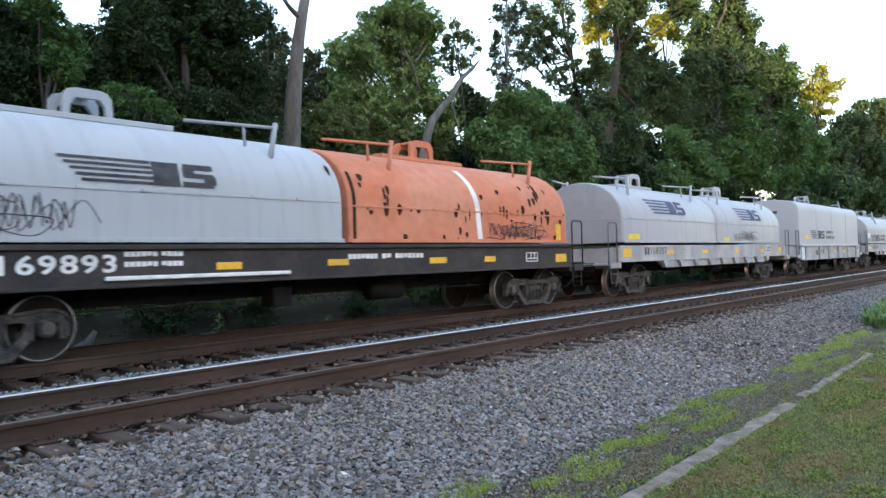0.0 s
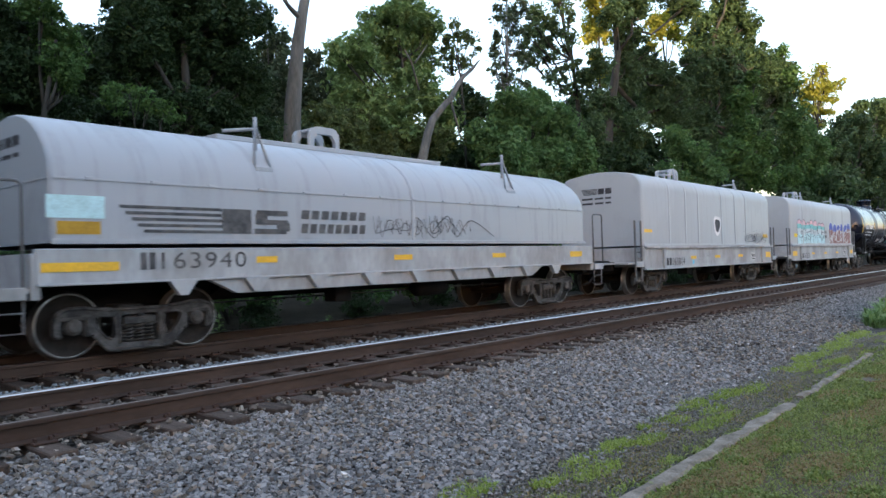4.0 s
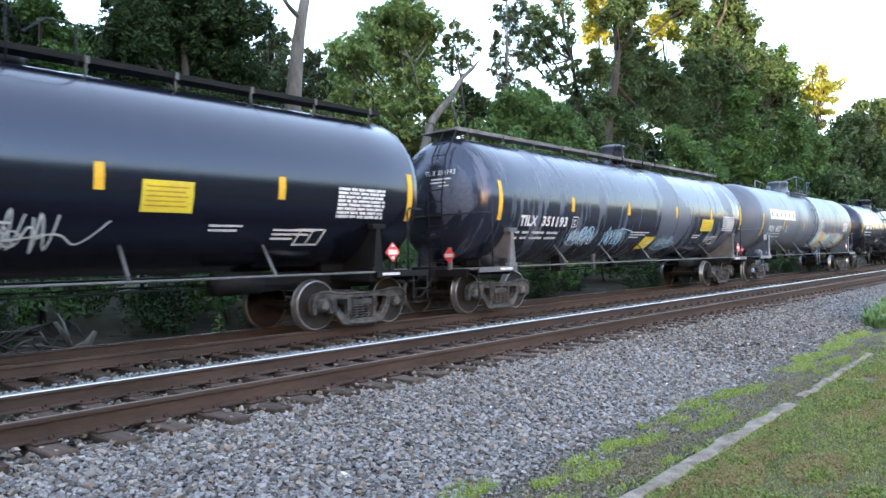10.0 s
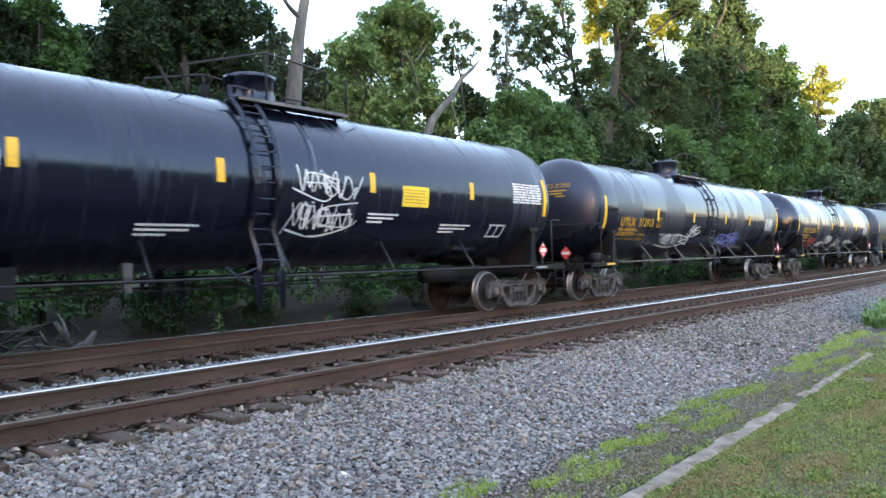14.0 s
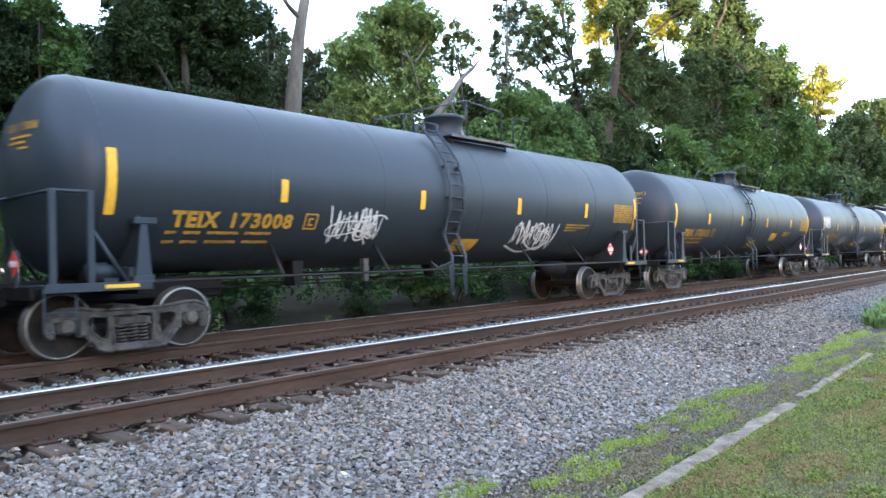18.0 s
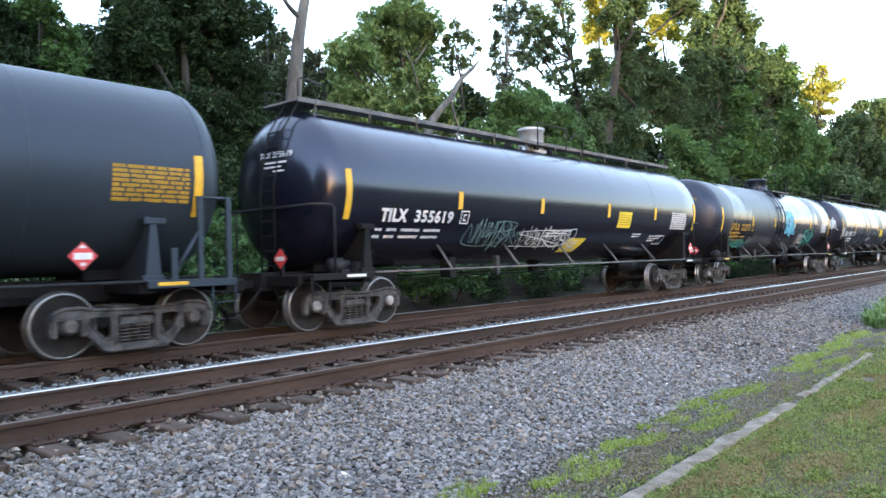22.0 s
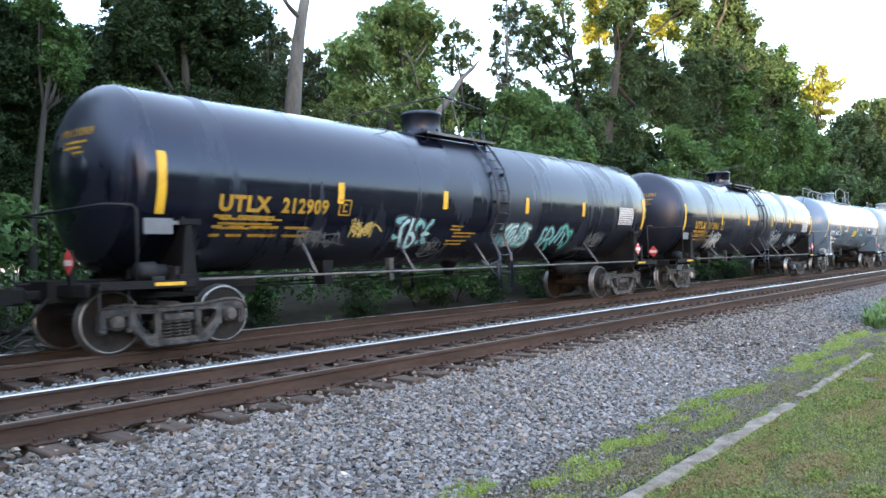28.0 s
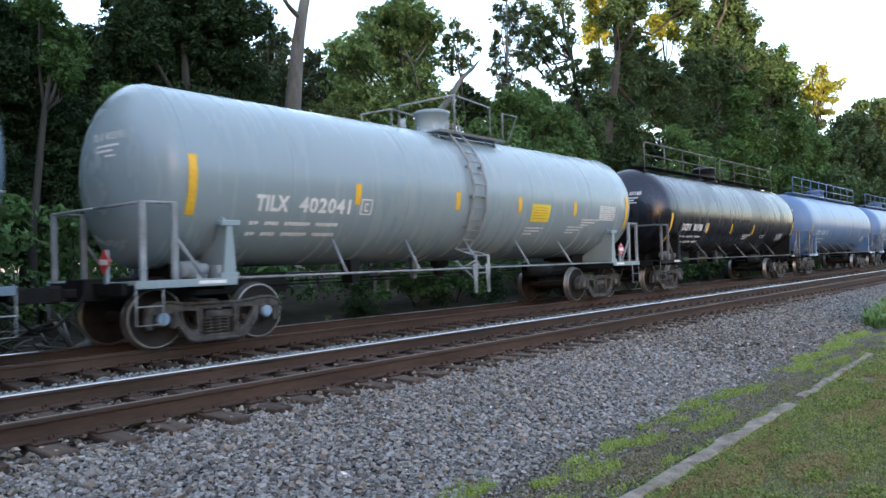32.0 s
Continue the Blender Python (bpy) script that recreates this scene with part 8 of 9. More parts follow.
    if "number" in s:
        t, (x0, x1, za, zb) = s["number"]
        part("car_number", word(side, t, x0 + (x1 - x0) * s.get("mark", 0.25), x1, za, zb, bold=s.get("bold", 0.0)), M[s.get("ink", "black_mark")], car)
        if s.get("mark", 0.25):
            m = Mesh()
            wd = (x1 - x0) * s.get("mark", 0.25) - 0.08
            panel(side, x0, x0 + wd * 0.4, za, zb, 0.008, 0, m)
            panel(side, x0 + wd * 0.55, x0 + wd * 0.95, za, zb, 0.008, 0, m)
            part("owner_mark", m, M[s.get("ink", "black_mark")], car, "faded mark drawn as plain blocks")
    for q in s.get("emblems", ()):
        speed_lines(car, hoodside, *q)
    for q in s.get("wording", ()):
        x0, x1, za, zb, n, ink = q
        m = Mesh()
        w_ = (x1 - x0) / n
        for i in range(n):
            panel(hoodside, x0 + i * w_, x0 + (i + 0.74) * w_, za, zb, 0.008, 0.18, m)
        part("owner_wording", m, M[ink], car, "owner's wording drawn as plain blocks")
    for q in s.get("lines", ()):
        part("small_stencil", bars(side, [q]), M[s.get("line_ink", "grey_mark")], car)
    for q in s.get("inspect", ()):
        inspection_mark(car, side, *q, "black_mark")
    for i, (box, key, w_, n) in enumerate(s.get("tags", ())):
        part("graffiti", tag_mark(hoodside, box, 50 + i + int(half * 100), w_, n), M[key], car, "sprayed looping signature")
    for i, q in enumerate(s.get("patches", ())):
        x0, x1, za, zb, key, sl = q
        part("paint_patch", panel(hoodside if za > z1 else side, x0, x1, za, zb, 0.0085, sl), M[key], car)
    return car, hoodside


RND = dict(w=1.45, z0=1.60, shoulder=2.30, top=3.45, kind="round")
CARS = []     # (car, place along the train)


def add_car(car, u):
    CARS.append((car, u))
    car.location = (u, YC, 0)


def coil_cars():
    sec = hood_section(**RND)
    stk = tuple(np.linspace(-5.0, 5.0, 9))
    # dark car with a grey and an orange hood
    car, hs = coil_car("coil_car", dict(
        label="black coil car carrying one grey and one flaking orange hood", half=6.18, sill=7.25, end=8.93, sill_paint="sill_dark", sill_z=(0.98, 1.50), rail_paint="rod_black",
        shoulder=(2.30, 3.45, 1.45), caps=("cap_dark",) * 4,
        hoods=[dict(x0=-7.3, x1=-0.42, sec=sec, paint=M["hood_grey"], label="weathered light grey rounded hood", seam=2.30, arms=[(-1.75, 0.2, "long"), (-6.3, 0.2, "long")], lift=-4.35, rail=(-5.6, -3.0)),
               dict(x0=-0.25, x1=7.15, sec=sec, paint=M["hood_orange"], label="faded orange rounded hood with flaking paint", seam=2.25, arms=[(1.05, 0.2, "long"), (5.9, 0.25, "long")], lift=3.0, rail=(1.7, 4.4), arm_paint="hood_orange")],
        oranges=[(-3.03, -2.58, 1.17, 1.28), (-0.85, -0.37, 1.18, 1.29), (1.79, 2.32, 1.16, 1.28), (3.6, 4.0, 1.16, 1.28), (6.5, 7.0, 1.10, 1.30), (6.62, 6.85, 1.6, 2.05, "yellow")],
        number=("169893", (-6.35, -4.55, 1.17, 1.42)), mark=0.20, ink="white", bold=0.02, line_ink="white",
        lines=[(-4.44, -3.95, 1.42, 0.07), (-3.9, -3.56, 1.42, 0.07), (-4.44, -3.95, 1.28, 0.07), (-3.9, -3.56, 1.28, 0.07)] + [(-0.38, 0.36, 1.33, 0.09), (0.46, 0.72, 1.33, 0.09), (0.82, 1.62, 1.33, 0.09)],
        emblems=[(-5.24, -2.95, 2.40, 2.75, "black_mark")], inspect=[(5.2, 5.7, 1.13, 1.35)],
        tags=[((-6.9, -5.1, 1.66, 2.2), "sp_dark", 0.03, 6), ((3.85, 5.82, 1.66, 2.05), "sp_dark", 0.03, 7), ((-2.5, -2.0, 1.30, 1.46), "sp_grey", 0.03, 3)],
        patches=[(3.45, 3.62, 1.66, 3.2, "white", -0.12), (-0.2, -0.12, 1.6, 2.9, "rust_patch", 0.0)]))
    rng = random.Random(3)
    for i in range(60):        # flaked patches, mostly along the seam and the foot
        x = rng.choice([0.4, 0.9, 3.0, 4.4, 5.6, 6.4]) + rng.gauss(0, 0.35)
        z = rng.choice([2.2, 2.25, 2.3, 1.72, 2.6, 2.85]) + rng.uniform(-0.12, 0.12)
        m = Mesh()
        blob(hs, x, z, rng.uniform(0.015, 0.07), rng.uniform(0.02, 0.14), m, 0.005, i)
        part("rust_patch", m, M["rust_patch"], car)
    m = Mesh()
    m.box(-4.71, -1.68, -1.56, -1.50, 1.06, 1.12, 0.01)
    part("bright_strip", m, M["white"], car)
    add_car(car, 9.15)

    car, hs = coil_car("coil_car", dict(
        label="light grey coil car with two rounded silver-grey hoods", half=6.18, sill=7.85, end=8.93, deep=True, sill_z=(0.8, 1.42), stakes=stk, shoulder=(2.30, 3.45, 1.45),
        hoods=[dict(x0=-7.55, x1=-0.30, sec=sec, paint=M["hood_aluminium"], label="dull silver-grey rounded hood", seam=2.30, arms=[(-6.55, 0.15, "long"), (-1.8, 0.25, "long")], lift=-4.3, rail=(-5.6, -3.1)),
               dict(x0=-0.20, x1=7.25, sec=sec, paint=M["hood_aluminium"], label="dull silver-grey rounded hood with faded emblem", seam=2.30, arms=[(0.75, 0.2, "long"), (5.9, 0.25, "long")], lift=3.1, rail=(1.8, 4.4))],
        oranges=[(-7.72, -7.2, 1.17, 1.42), (-4.7, -4.2, 1.22, 1.34), (-1.8, -1.35, 1.22, 1.34), (1.42, 1.86, 1.22, 1.34), (4.33, 4.83, 1.21, 1.33), (6.67, 7.17, 1.18, 1.38), (-7.25, -6.5, 1.68, 1.84, "lemon"), (0.43, 0.99, 1.64, 1.78, "lemon")],
        number=("168387", (-6.32, -4.77, 1.22, 1.44)), mark=0.27, ink="mid_mark", lines=[(-3.9, -3.3, 1.36, 0.04), (-3.9, -3.4, 1.25, 0.04)],
        emblems=[(-5.8, -2.95, 2.50, 2.95, "blue_mark"), (2.05, 4.80, 2.48, 2.95, "blue_mark")], inspect=[(5.14, 5.63, 1.22, 1.46)],
        tags=[((1.41, 3.94, 1.66, 2.02), "sp_soot", 0.025, 9)]))
    add_car(car, 26.97)

    box = hood_section(1.45, 1.48, 2.4, 3.72, "box")
    car, hs = coil_car("coil_car", dict(
        label="light grey coil car with one long boxy grey hood", half=4.8, sill=6.15, end=7.6, end_mark=(-6.1, -0.46, 0.58, 3.02, 3.16, 0), stakes=(-5.5, -3.0, -1.2, 0.9, 3.0, 5.1), w=1.5,
        hoods=[dict(x0=-6.1, x1=6.15, sec=box, paint=M["hood_grey"], label="long boxy light grey hood with rounded shoulders", ribs=(-3.1, -0.1, 3.1), arms=[(-3.2, 0, "frame"), (3.2, 0, "frame")], lift=-0.1)],
        oranges=[(-1.9, -1.4, 1.10, 1.20), (0.0, 0.45, 1.10, 1.20), (2.1, 2.6, 1.06, 1.16), (5.2, 6.0, 1.06, 1.16), (-5.17, -4.54, 1.78, 1.94, "yellow")],
        number=("168589", (-3.59, -2.02, 0.98, 1.22)), mark=0.29, emblems=[(-4.25, -1.59, 1.80, 2.20, "black_mark")],
        wording=[(-1.30, 0.28, 2.06, 2.22, 7, "mid_mark"), (-1.37, 0.48, 1.80, 1.96, 8, "mid_mark")], inspect=[(3.0, 3.4, 1.02, 1.26)],
        patches=[(-6.0, -5.2, 0.8, 1.36, "sp_pale", 0.0), (0.6, 1.2, 1.385, 1.44, "sp_navy", 0.3), (1.4, 2.2, 1.385, 1.44, "sp_yellow", 0.0), (2.4, 3.2, 1.385, 1.44, "sp_green", 0.2)], lines=[(-1.2, -0.9, 1.2, 0.04), (-0.7, -0.3, 1.2, 0.04)]))
    add_car(car, 43.41)

    sec2 = hood_section(1.45, 1.58, 2.40, 3.42, "round")
    car, hs = coil_car("coil_car", dict(
        label="grey coil car with a long rounded hood and faded markings", half=5.4, sill=6.95, end=8.15, end_mark=(-6.75, -0.45, 0.7, 2.96, 3.1, 1), deep=True, sill_z=(0.8, 1.42), stakes=stk, shoulder=(2.40, 3.42, 1.45), rail_top=2.35,
        hoods=[dict(x0=-6.75, x1=6.65, sec=sec2, paint=M["hood_aluminium"], label="long rounded silver-grey hood", seam=2.42, arms=[(-3.4, 0, "frame"), (3.5, 0, "frame")], lift=-1.2, rail=(-3.6, 2.2), ribs=(0,))],
        oranges=[(-6.9, -5.9, 1.20, 1.32), (-3.7, -3.3, 1.26, 1.36), (-0.6, -0.1, 1.25, 1.35), (2.5, 3.0, 1.25, 1.35), (5.8, 6.4, 1.22, 1.36), (-6.68, -6.12, 1.69, 1.86, "old_yellow")],
        number=("163940", (-5.6, -3.89, 1.20, 1.44)), mark=0.18, ink="mid_mark", emblems=[(-5.86, -3.0, 1.72, 2.10, "mid_mark")], wording=[(-2.76, -1.24, 1.98, 2.13, 7, "mid_mark"), (-2.77, -1.26, 1.74, 1.90, 8, "mid_mark")],
        patches=[(-6.81, -6.06, 1.9, 2.2, "sp_pale", 0.0)], tags=[((-1.12, 1.68, 1.7, 2.1), "sp_soot", 0.025, 6)]))
    add_car(car, 59.1)

    tallbox = hood_section(1.45, 1.50, 2.4, 3.85, "box")
    car, hs = coil_car("coil_car", dict(
        label="clean light grey coil car with a tall boxy hood", half=4.7, sill=6.05, end=7.5, end_mark=(-6.0, -0.43, 0.63, 3.16, 3.34, 2), stakes=(-4.75, 4.75), tall_rail=True, rail_top=2.25,
        hoods=[dict(x0=-6.0, x1=6.02, sec=tallbox, paint=M["hood_grey"], label="tall boxy light grey hood with rounded shoulders", ribs=(-4.1, -2.8, -1.7, 0.5, 1.9, 3.1), arms=[(-2.85, 0, "frame"), (2.9, 0, "frame")], lift=-0.9)],
        oranges=[(-5.95, -5.4, 1.9, 2.0, "yellow"), (-2.6, -2.1, 1.04, 1.14), (-0.4, 0.1, 1.04, 1.14), (2.0, 2.5, 1.04, 1.14), (5.3, 5.9, 0.98, 1.20), (5.14, 5.76, 1.80, 1.94, "yellow")],
        number=("163814", (-4.52, -3.09, 0.86, 1.10)), mark=0.33, inspect=[(3.5, 3.95, 0.90, 1.18)], tags=[((2.85, 5.15, 1.56, 2.06), "sp_dark", 0.03, 5)], patches=[(-2.45, -2.3, 0.86, 1.0, "sp_blue", 0.0)],
        lines=[(-1.9, -1.5, 1.12, 0.03), (-1.9, -1.55, 1.0, 0.03), (-1.2, -0.8, 1.12, 0.03)]))
    m = Mesh()
    blob(hs, 0.07, 2.22, 0.36, 0.35, m, 0.007, 1)
    e = part("round_emblem", m, M["white"], car, "round white emblem with a dark centre")
    m = Mesh()
    blob(hs, 0.07, 2.22, 0.24, 0.23, m, 0.010, 1)
    part("emblem_centre", m, M["black_mark"], e)
    add_car(car, 75.27)

    car, hs = coil_car("coil_car", dict(
        label="light grey coil car with a boxy hood and large sprayed pieces", half=4.76, sill=6.1, end=7.52, end_mark=(-6.0, -0.43, 0.63, 3.16, 3.34, 2), stakes=(-4.75, 4.75), tall_rail=True, rail_top=2.25, caps=("cap_dark", "cap_blue", "cap_dark", "cap_dark"),
        hoods=[dict(x0=-6.0, x1=6.02, sec=tallbox, paint=M["hood_grey"], label="boxy light grey hood covered in sprayed letters", ribs=(-4.0, 3.9), arms=[(-2.9, 0, "frame"), (3.0, 0, "frame")], lift=-0.6)],
        oranges=[(-5.95, -5.25, 0.98, 1.20), (-2.77, -2.29, 1.01, 1.11), (-0.4, 0.1, 1.02, 1.12), (2.0, 2.5, 1.02, 1.12), (5.35, 5.9, 0.98, 1.18), (-5.5, -4.95, 1.86, 2.02, "lemon")],
        number=("163324", (-4.60, -3.11, 0.86, 1.10)), mark=0.32, inspect=[(3.7, 4.15, 0.92, 1.18)], wording=[(-0.2, 0.40, 2.06, 2.22, 3, "black_mark"), (-0.2, 0.40, 1.82, 1.98, 3, "black_mark")],
        tags=[((0.98, 1.6, 1.56, 2.0), "sp_white", 0.05, 3)], lines=[(-1.9, -1.5, 1.12, 0.03), (-1.9, -1.55, 1.0, 0.03), (-1.2, -0.8, 1.12, 0.03)]))
    mural(car, hs, (-4.95, 0.02, 1.53, 2.74), 7, [(0.42, "sp_pale"), (0.62, "sp_ice"), (0.80, "sp_teal"), (2.0, "sp_pink")], "sp_dark", 4, "sp_dark", 0.03)
    mural(car, hs, (0.92, 5.75, 1.53, 2.76), 6, [(0.64, "sp_brown"), (2.0, "sp_navy")], "sp_white", 9, "sp_white", 0.06)
    add_car(car, 90.43)


def tank_cars():
    H = dict(paint="black_tank", mid=0.08, L=7.8, R=1.475, zc=2.635, text_at=(-6.72, -4.83, 2.45, 2.71), ink="white", stripe_z=2.68, stripes=(-4.15, -1.25, 1.95, 4.9), placard=(2.75, 2.29, 0.76, 0.4), data=(6.45, 2.5, 1.15, 0.48), shed_box=(5.68, 1.72),
             small=((4.0, 1.86, 1.0), (-2.5, 1.75, 1.0), (1.9, 2.02, 0.8)), bands=(0.58,), label="glossy black tank car with white stencils and yellow reflector stripes", rod="rod_black", edge="grey_mark")
    T = dict(paint="clean_black", weights=(0.055, (0.15, 0.28)), mid=0.22, L=7.95, R=1.51, zc=2.62, text_at=(-6.77, -4.66, 1.99, 2.24), ink="white", stripe_z=2.46, stripes=(-4.47, -1.32, 2.05, 5.03), placard=(2.65, 2.02, 0.8, 0.45), data=(6.25, 2.02, 1.15, 0.55), shed_box=(5.5, 1.55),
             top="walk", small=((-0.9, 1.8, 1.2), (3.8, 1.75, 0.6), (5.0, 1.7, 0.9)), dome_paint="silver", dome_r=0.35, dome_h=0.12, label="long glossy black tank car with a running board along its top", edge="white", rail_top=2.25)
    U = dict(paint="patchy_black", data_ink="white", weights=(0.045, (0.07, 0.23, 0.36)), mid=0.14, L=7.82, R=1.47, zc=2.60, text_at=(-6.63, -4.47, 2.07, 2.33), ink="old_yellow", stripe_z=2.45, stripes=(-4.2, -1.34, 1.65, 4.3), data=(6.3, 2.1, 0.9, 0.5), label="black tank car with yellow lettering and dull weathered bands", edge="yellow",
             rail_top=2.1, pipe="rod_black", small=((-6.6, 1.86, 1.2),), rod="rod")
    X = dict(paint="grey_black", weights=(0.045, (0.075, 0.21)), mid=0.16, L=7.88, R=1.485, zc=2.615, text_at=(-6.68, -4.5, 1.82, 2.06), ink="old_yellow", stripe_z=2.42, stripes=(-4.75, -1.36, 2.0, 5.1), data=(6.65, 2.15, 1.15, 0.52), posts=True, edge="yellow", rail_top=2.25, pipe="grey_black", fit="grey_black",
             label="dull grey-black tank car with yellow lettering and upright end posts", squares=((-0.1, 1.42, 0.85, 0.26, "old_yellow", 0.3),), diamond_x=6.2, small=((4.2, 1.95, 1.2),), rod="rod_black", seams=(-5.0, -2.4, 0.6, 3.2, 5.6))
    u = dict(G=107.18, H=125.8, I=144.5, J=163.24, K=181.92, L=200.4, M=219.27, N=237.94, O=256.5, P=275.12, Q=293.65, R=312.12, S=330.54, T=349.0, U=367.4, V=386.0, W=403.35, X=419.75)
    b = "cap_blue"
    w = "cap_white"
    d = "cap_dark"
    specs = [
        ("G", dict(H, dome=0.37, ladder=0.63, text=("HSRX", "3326"), cut=0.56, tags=(((-0.35, 0.61, 2.02, 2.54), "sp_white", 0.05, 3), ((-1.14, -0.14, 1.61, 1.92), "sp_white", 0.04, 4), ((0.92, 2.7, 1.62, 1.85), "sp_aqua", 0.045, 6), ((3.06, 3.64, 1.63, 1.9), "sp_grey", 0.04, 3), ((-6.36, -5.28, 1.47, 1.9), "sp_grey", 0.04, 4)))),
        ("H", dict(T, dome=0.60, ladder=0.00, text=("TILX", "355367"), caps=(d, w, d, d), tags=(((0.05, 1.5, 1.45, 1.96), "sp_white", 0.045, 4),))),
        ("I", dict(T, dome=0.65, ladder=0.00, paint="blotched_black", text=("TILX", "351193"), dome_paint="blotched_black", placard=(4.23, 2.0, 1.04, 0.4), stripe_z=2.55, fit="rod", label="weathered grey-black tank car with a running board and blue graffiti", tags=(((-4.35, -3.15, 1.55, 2.05), "sp_sky", 0.05, 5), ((-2.45, -1.35, 1.52, 2.02), "sp_sky", 0.05, 4), ((1.1, 2.3, 1.42, 1.80), "sp_sky", 0.045, 4)), squares=((0.0, 1.42, 0.75, 0.36, "lemon", 0.5), (0.42, 1.46, 0.3, 0.22, "white", 0.5)))),
        ("J", dict(X, dome=-0.60, ladder=0.26, paint="grey_tank", mid=0.12, L=7.97, box_gap=0.62, text=("PROX", "44237"), cut=0.47, card="rod_light", ink="white", text_at=(-6.85, -5.09, 2.08, 2.34), R=1.47, zc=2.70, stripe_z=2.35, stripes=(-4.84, -1.65, 1.6, 4.3), posts=False, fit="grey_tank", pipe="grey_tank", rail_top=2.15, dome_paint="grey_tank", squares=(), edge="grey_mark", caps=(b, d, d, d), data=(6.2, 2.2, 1.0, 0.5),
                   label="blue-grey tank car with bold white lettering and a colourful sprayed piece", rod="rod", blocks=(-6.81, -3.12, 2.61, 3.05, 6), tags=(((1.1, 1.95, 2.15, 2.8), "sp_white", 0.05, 3), ((1.2, 2.0, 1.9, 2.2), "sp_white", 0.05, 4)), mural=(((0.7, 6.7, 1.38, 2.15), 10, ("sp_blue", "sp_pale", "sp_yellow", "sp_cream", "sp_pale", "sp_blue", "sp_sand"), "sp_pink", 5, "sp_white", 0.05),))),
        ("K", dict(H, dome=0.33, ladder=-0.43, text=("HSRX", "3224"), cut=0.56, tags=(((0.14, 1.32, 1.75, 2.3), "sp_white", 0.045, 3), ((0.2, 1.35, 2.3, 2.82), "sp_white", 0.045, 3)))),
        ("L", dict(U, dome=-0.30, ladder=0.40, text=("UTLX", "212913"), cut=0.5, tags=(((-3.67, -1.48, 1.5, 1.95), "sp_white", 0.05, 5), ((-5.16, -4.19, 1.43, 1.72), "sp_grey", 0.04, 3), ((1.14, 3.42, 1.45, 1.93), "sp_lilac", 0.05, 4), ((-1.54, -0.79, 1.84, 2.2), "sp_white", 0.04, 2)))),
        ("M", dict(U, dome=0.96, ladder=-0.45, text=("UTLX", "213047"), cut=0.5, reservoir=(7.7, 8.6), diamond_x=7.27, tags=(((-5.27, -4.07, 1.42, 1.92), "sp_red", 0.05, 4), ((-3.17, -2.29, 1.44, 1.69), "sp_white", 0.06, 4), ((-2.2, -0.79, 1.6, 2.05), "sp_white", 0.06, 4), ((0.44, 1.37, 1.32, 1.88), "sp_white", 0.05, 3), ((2.49, 4.03, 1.57, 1.78), "sp_white", 0.05, 4)))),
        ("N", dict(X, dome=1.07, ladder=-0.40, text=("TEIX", "173008"), cut=0.42, tags=(((-3.67, -2.49, 1.6, 2.2), "sp_white", 0.055, 4), ((1.99, 3.6, 1.45, 2.2), "sp_white", 0.055, 4)))),
        ("O", dict(X, dome=1.00, ladder=-0.30, text=("TEIX", "173013"), cut=0.42, stripes=(-4.75, -1.36, 1.72, 5.1), squares=((0.2, 1.40, 0.85, 0.30, "old_yellow", 0.3), (2.6, 1.69, 0.8, 0.32, "old_yellow", 0.0)), tags=())),
        ("P", dict(X, dome=0.95, ladder=-0.36, small=(), squares=((0.2, 1.40, 0.85, 0.28, "old_yellow", 0.3),), text=("TEIX", "173014"), cut=0.42, tags=(((-7.64, -6.46, 2.35, 3.0), "sp_white", 0.06, 4), ((-3.55, -2.2, 1.45, 2.0), "sp_lilac_grey", 0.045, 4), ((1.45, 2.8, 1.5, 1.98), "sp_lilac_grey", 0.045, 4)))),
        ("Q", dict(T, dome=0.49, ladder=0.00, board="rod", text=("TILX", "355619"), caps=(w, w, d, d), tags=(((-3.97, -2.12, 1.5, 2.1), "sp_dull", 0.04, 5), ((-1.94, 0.42, 1.45, 1.95), "sp_white", 0.045, 5)), squares=((0.2, 1.36, 0.85, 0.36, "lemon", 0.5), (0.5, 1.42, 0.3, 0.24, "white", 0.5)))),
        ("R", dict(U, dome=0.90, ladder=-0.39, text=("UTLX", "212771"), cut=0.5, reservoir=(7.4, 8.3), diamond_x=7.15, caps=(w, "rust_patch", d, d), tags=(((-7.06, -4.36, 1.38, 1.76), "sp_green", 0.06, 8), ((-4.32, -3.25, 1.45, 1.9), "sp_grey", 0.05, 4), ((-2.79, -1.18, 1.45, 1.86), "sp_grey", 0.05, 5), ((0.04, 1.46, 1.95, 2.6), "sp_blue", 0.07, 4), ((0.2, 1.3, 2.5, 3.1), "sp_blue", 0.06, 4), ((2.51, 3.46, 1.55, 2.05), "sp_white", 0.05, 3), ((3.41, 4.86, 1.4, 2.2), "sp_green", 0.06, 4)))),
        ("S", dict(T, head_tag=(0.2, 1.15, 2.3, 3.0), dome=0.43, ladder=0.00, paint="black_tank", text=("TILX", "352177"), cut=0.38, caps=(b, b, d, d), dome_paint="under", tags=(((-7.62, -7.2, 1.9, 2.55), "sp_white", 0.04, 2),))),
        ("T", dict(H, dome=0.40, ladder=0.40, text=("HSRX", "3223"), cut=0.56, tags=())),
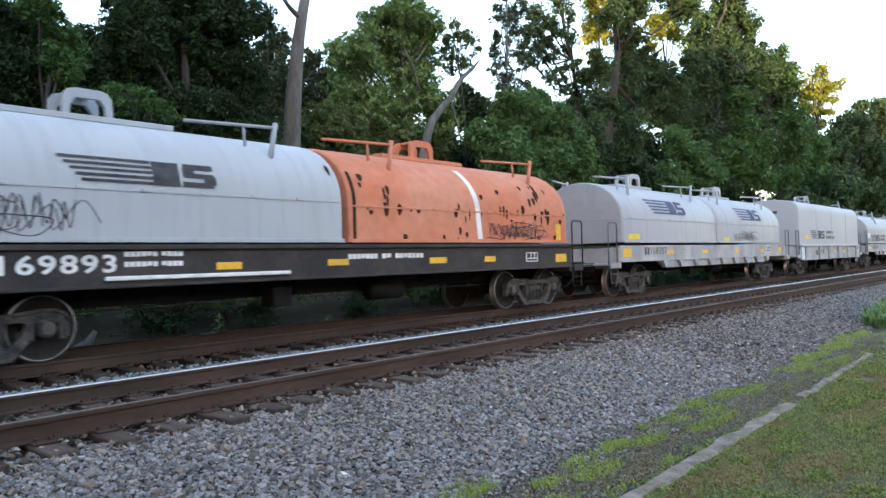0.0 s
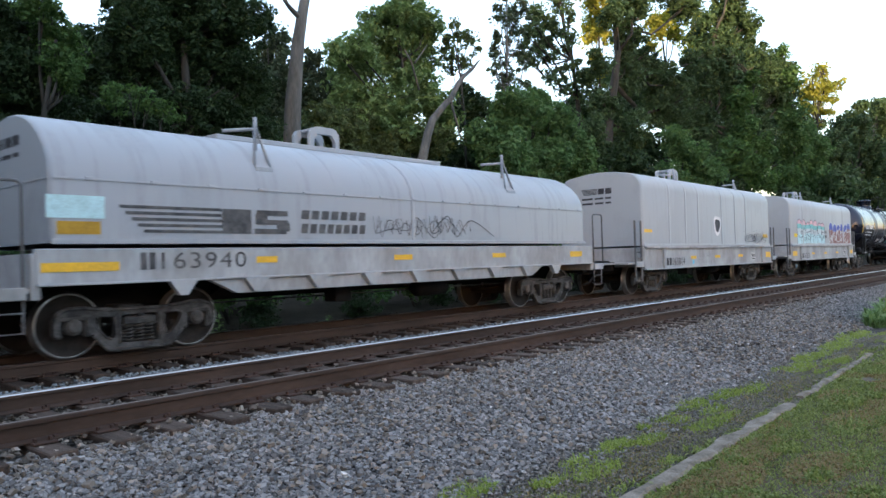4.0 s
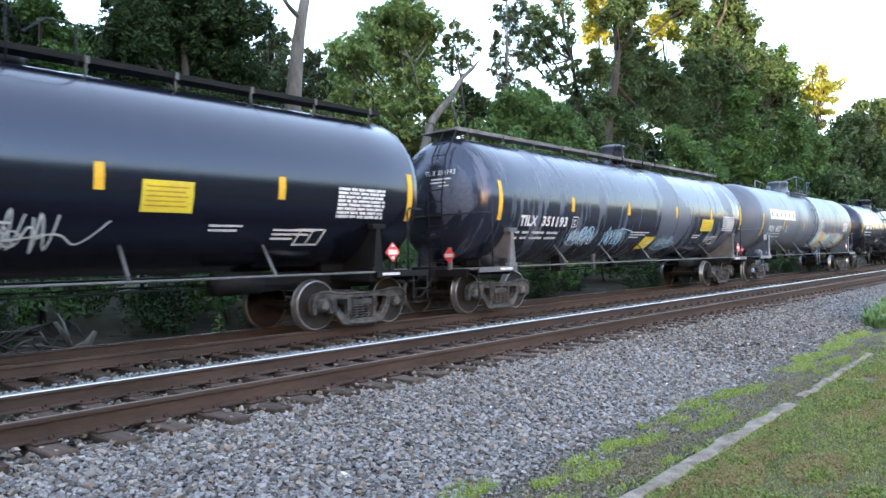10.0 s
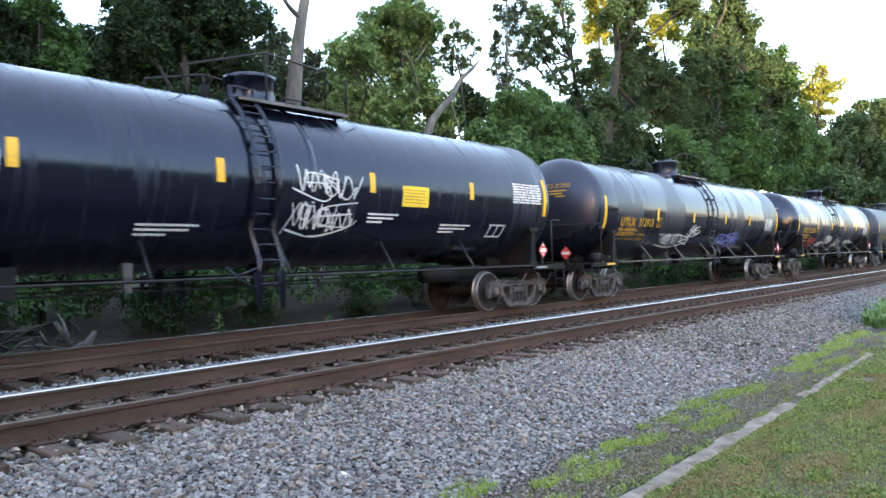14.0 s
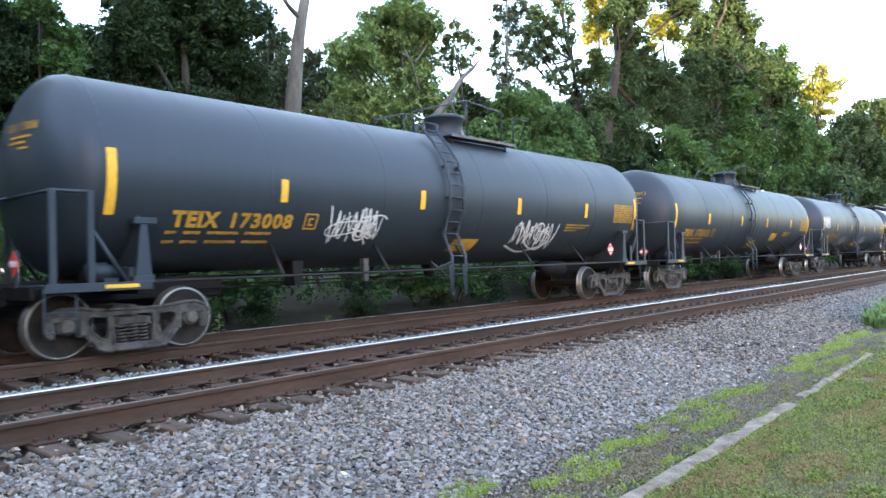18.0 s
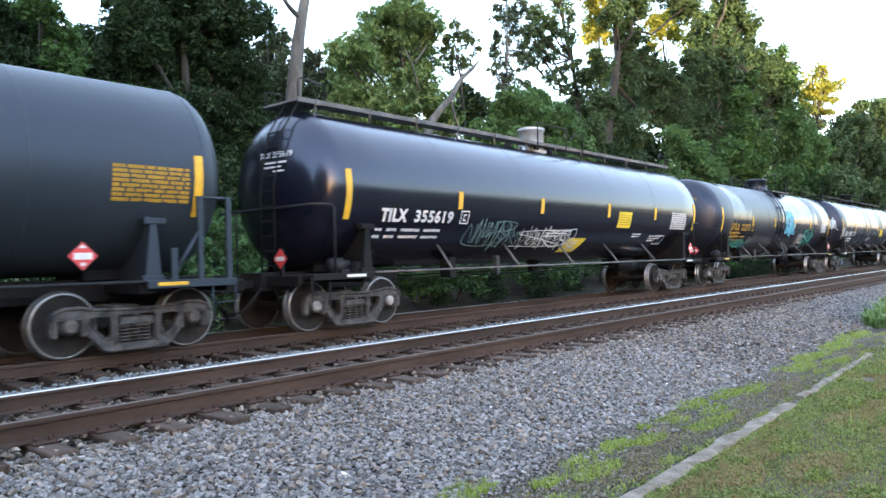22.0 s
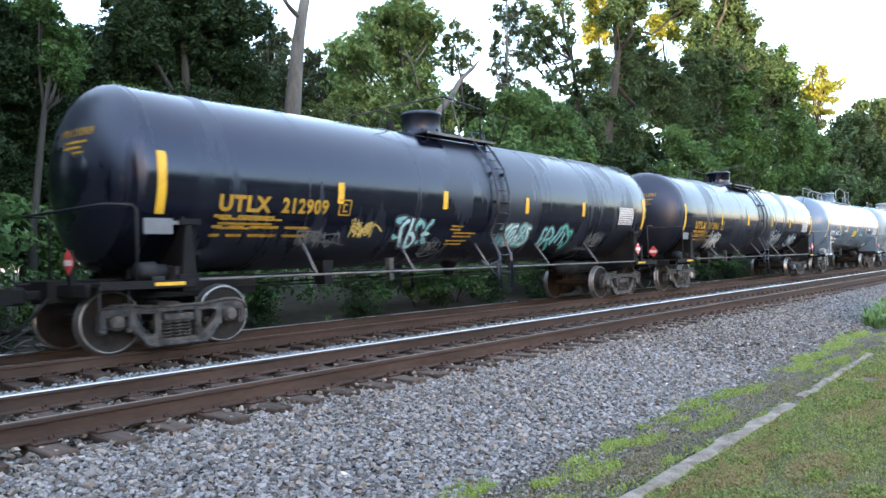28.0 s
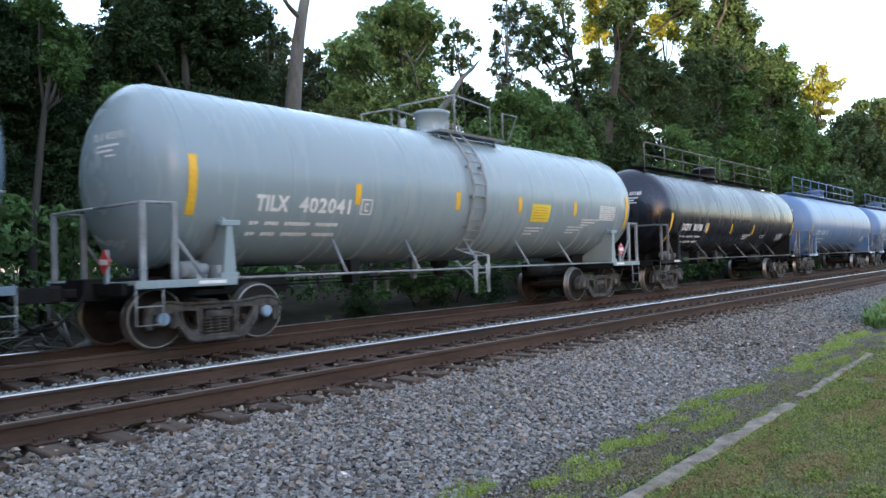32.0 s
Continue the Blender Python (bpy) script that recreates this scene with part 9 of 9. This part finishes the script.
        ("U", dict(U, fat=(((-2.72, -1.62, 1.48, 2.12), 5, ("sp_teal", "sp_pale"), "sp_dark", 0.07, ), ((0.73, 2.01, 1.52, 2.04), 6, ("sp_teal", "sp_pale"), "sp_dull", 0.06), ((2.51, 4.0, 1.42, 2.06), 6, ("sp_teal", "sp_green"), "sp_dark", 0.075)), dome=-0.43, ladder=0.57, small=((-6.6, 1.86, 1.2), (-1.0, 1.84, 0.4), (-0.85, 1.70, 0.75), (-1.0, 1.54, 0.7)), text=("UTLX", "212909"), cut=0.5, card="sp_grey", diamond_x=7.2, tags=(((-3.85, -3.3, 1.7, 2.0), "sp_yellow", 0.035, 3), ((-1.6, -1.1, 1.35, 1.72), "sp_grey", 0.035, 3), ((-5.0, -4.18, 1.5, 1.85), "sp_grey", 0.045, 3), ((4.85, 5.65, 1.5, 1.9), "sp_grey", 0.045, 3)))),
        ("V", dict(U, dome=-0.49, ladder=0.50, text=("UTLX", "212961"), cut=0.5, card="sp_grey", caps=(d, w, b, w), tags=(((-4.96, -3.99, 1.4, 2.0), "sp_white", 0.05, 4), ((1.8, 3.1, 1.45, 2.1), "sp_ice", 0.04, 4), ((4.6, 5.7, 1.5, 2.0), "sp_ice", 0.035, 4)))),
        ("W", dict(paint="light_grey", mid=0.24, L=6.54, R=1.475, zc=2.655, half=5.84, text=("DCPX", "80252"), cut=0.55, text_at=(-5.4, -3.55, 2.02, 2.26), ink="white", stripe_z=2.35, stripes=(-3.48, -1.78, 0.75, 3.07), placard=(-0.3, 1.97, 0.85, 0.33), data=(5.1, 2.1, 1.15, 0.5), squares=((3.75, 2.18, 1.05, 0.12, "black_mark", 0), (4.6, 1.42, 0.4, 0.14, "white", 0.2)),
                   top="low_rail", no_rod=True, fit="light_grey", pipe="rod_light", rail_paint="rod_light", dome_paint="light_grey", dome_r=0.34, dome=0.3, rail_top=2.2, label="light grey tank car with a low rail along its top", small=((-2.4, 2.2, 0.7), (1.7, 2.0, 0.75), (3.75, 2.35, 0.5)), seams=(-2.9, -0.4, 2.2), edge="white")),
        ("X", dict(paint="pale_grey", mid=0.16, L=7.02, R=1.48, zc=2.68, half=6.13, text=("TILX", "402041"), cut=0.38, text_at=(-5.62, -3.6, 2.10, 2.36), ink="white", stripe_z=2.45, stripes=(-3.45, -0.6, 1.7, 4.2), placard=(2.2, 2.1, 0.8, 0.42), data=(5.5, 2.2, 0.9, 0.4), posts=True, fit="pale_grey", pipe="rod_light", ladder_paint="rod_light", dome_paint="pale_grey", rod="rod_light", dome_r=0.40, dome=0.29, ladder=0.04, rail_top=2.15, caps=(b, b, d, d), over=2.3,
                   label="light blue-grey tank car with a centre ladder and upright end posts", small=((2.1, 1.85, 0.8), (4.0, 1.9, 0.8), (4.6, 2.1, 0.9)), edge="white")),
    ]
    for key, s in specs:
        add_car(tank_car("tank_car", s), u[key])
    # three more behind: a brownish black car and two pale blue ones with railed walkways
    Y = dict(paint="brown_black", R=1.48, zc=2.62, half=6.1, text=("DCPX", "80188"), cut=0.5, text_at=(-5.6, -3.9, 2.0, 2.24), ink="white", stripe_z=2.1, stripes=(-3.4, -1.0, 1.5), data=(4.8, 1.7, 0.8, 0.3), posts=True, top="railed", rails=((-6.7, -0.4), (0.1, 6.6)), fit="under", pipe="rod", rail_paint="rod",
             label="brownish black tank car with a railed walkway along its top", small=((0.5, 1.8, 0.9), (2.6, 1.8, 0.6)), diamonds=False, over=2.3)
    add_car(tank_car("tank_car", Y), 436.6)
    Z = dict(Y, paint="blue_tank", label="pale blue tank car with a railed walkway along its top", fit="blue_tank", rails=((-6.7, 6.6),), stripes=(1.8, 4.0), small=(), rail_paint="blue_tank")
    add_car(tank_car("tank_car", dict(Z, text=("DCPX", "80190"))), 453.4)
    add_car(tank_car("tank_car", dict(Z, text=("DCPX", "80193"))), 470.2)


coil_cars()
tank_cars()


# ---- the train's motion ----
SPEED = ((0, 12.00), (4, 12.28), (8, 12.56), (12, 12.755), (18, 12.87), (24, 12.84), (28, 12.98), (32, 13.365))


def travelled(t):
    """Metres run since the start, at a speed that changes evenly between the times of SPEED."""
    d = 0.0
    for (t0, v0), (t1, v1) in zip(SPEED, SPEED[1:]):
        if t <= t0:
            break
        k = min(t, t1) - t0
        d += v0 * k + (v1 - v0) / (t1 - t0) * k * k / 2
    return d


def motions():
    """Every car rolls along the line; every wheelset turns as it rolls."""
    for car, u in CARS:
        walk(car, [(t, pose(u - travelled(t), YC, 0)) for t in range(33)])
    first = WHEELS[0]
    walk(first, [(i / 30, pose(0, 0, 0, 0, -math.degrees(travelled(i / 30) / 0.457) % 360, 0)) for i in range(961)])
    for w in WHEELS[1:]:
        w.rotation_mode = "QUATERNION"
        w.animation_data_create()
        w.animation_data.action = first.animation_data.action
        w.animation_data.action_slot = first.animation_data.action_slot


motions()
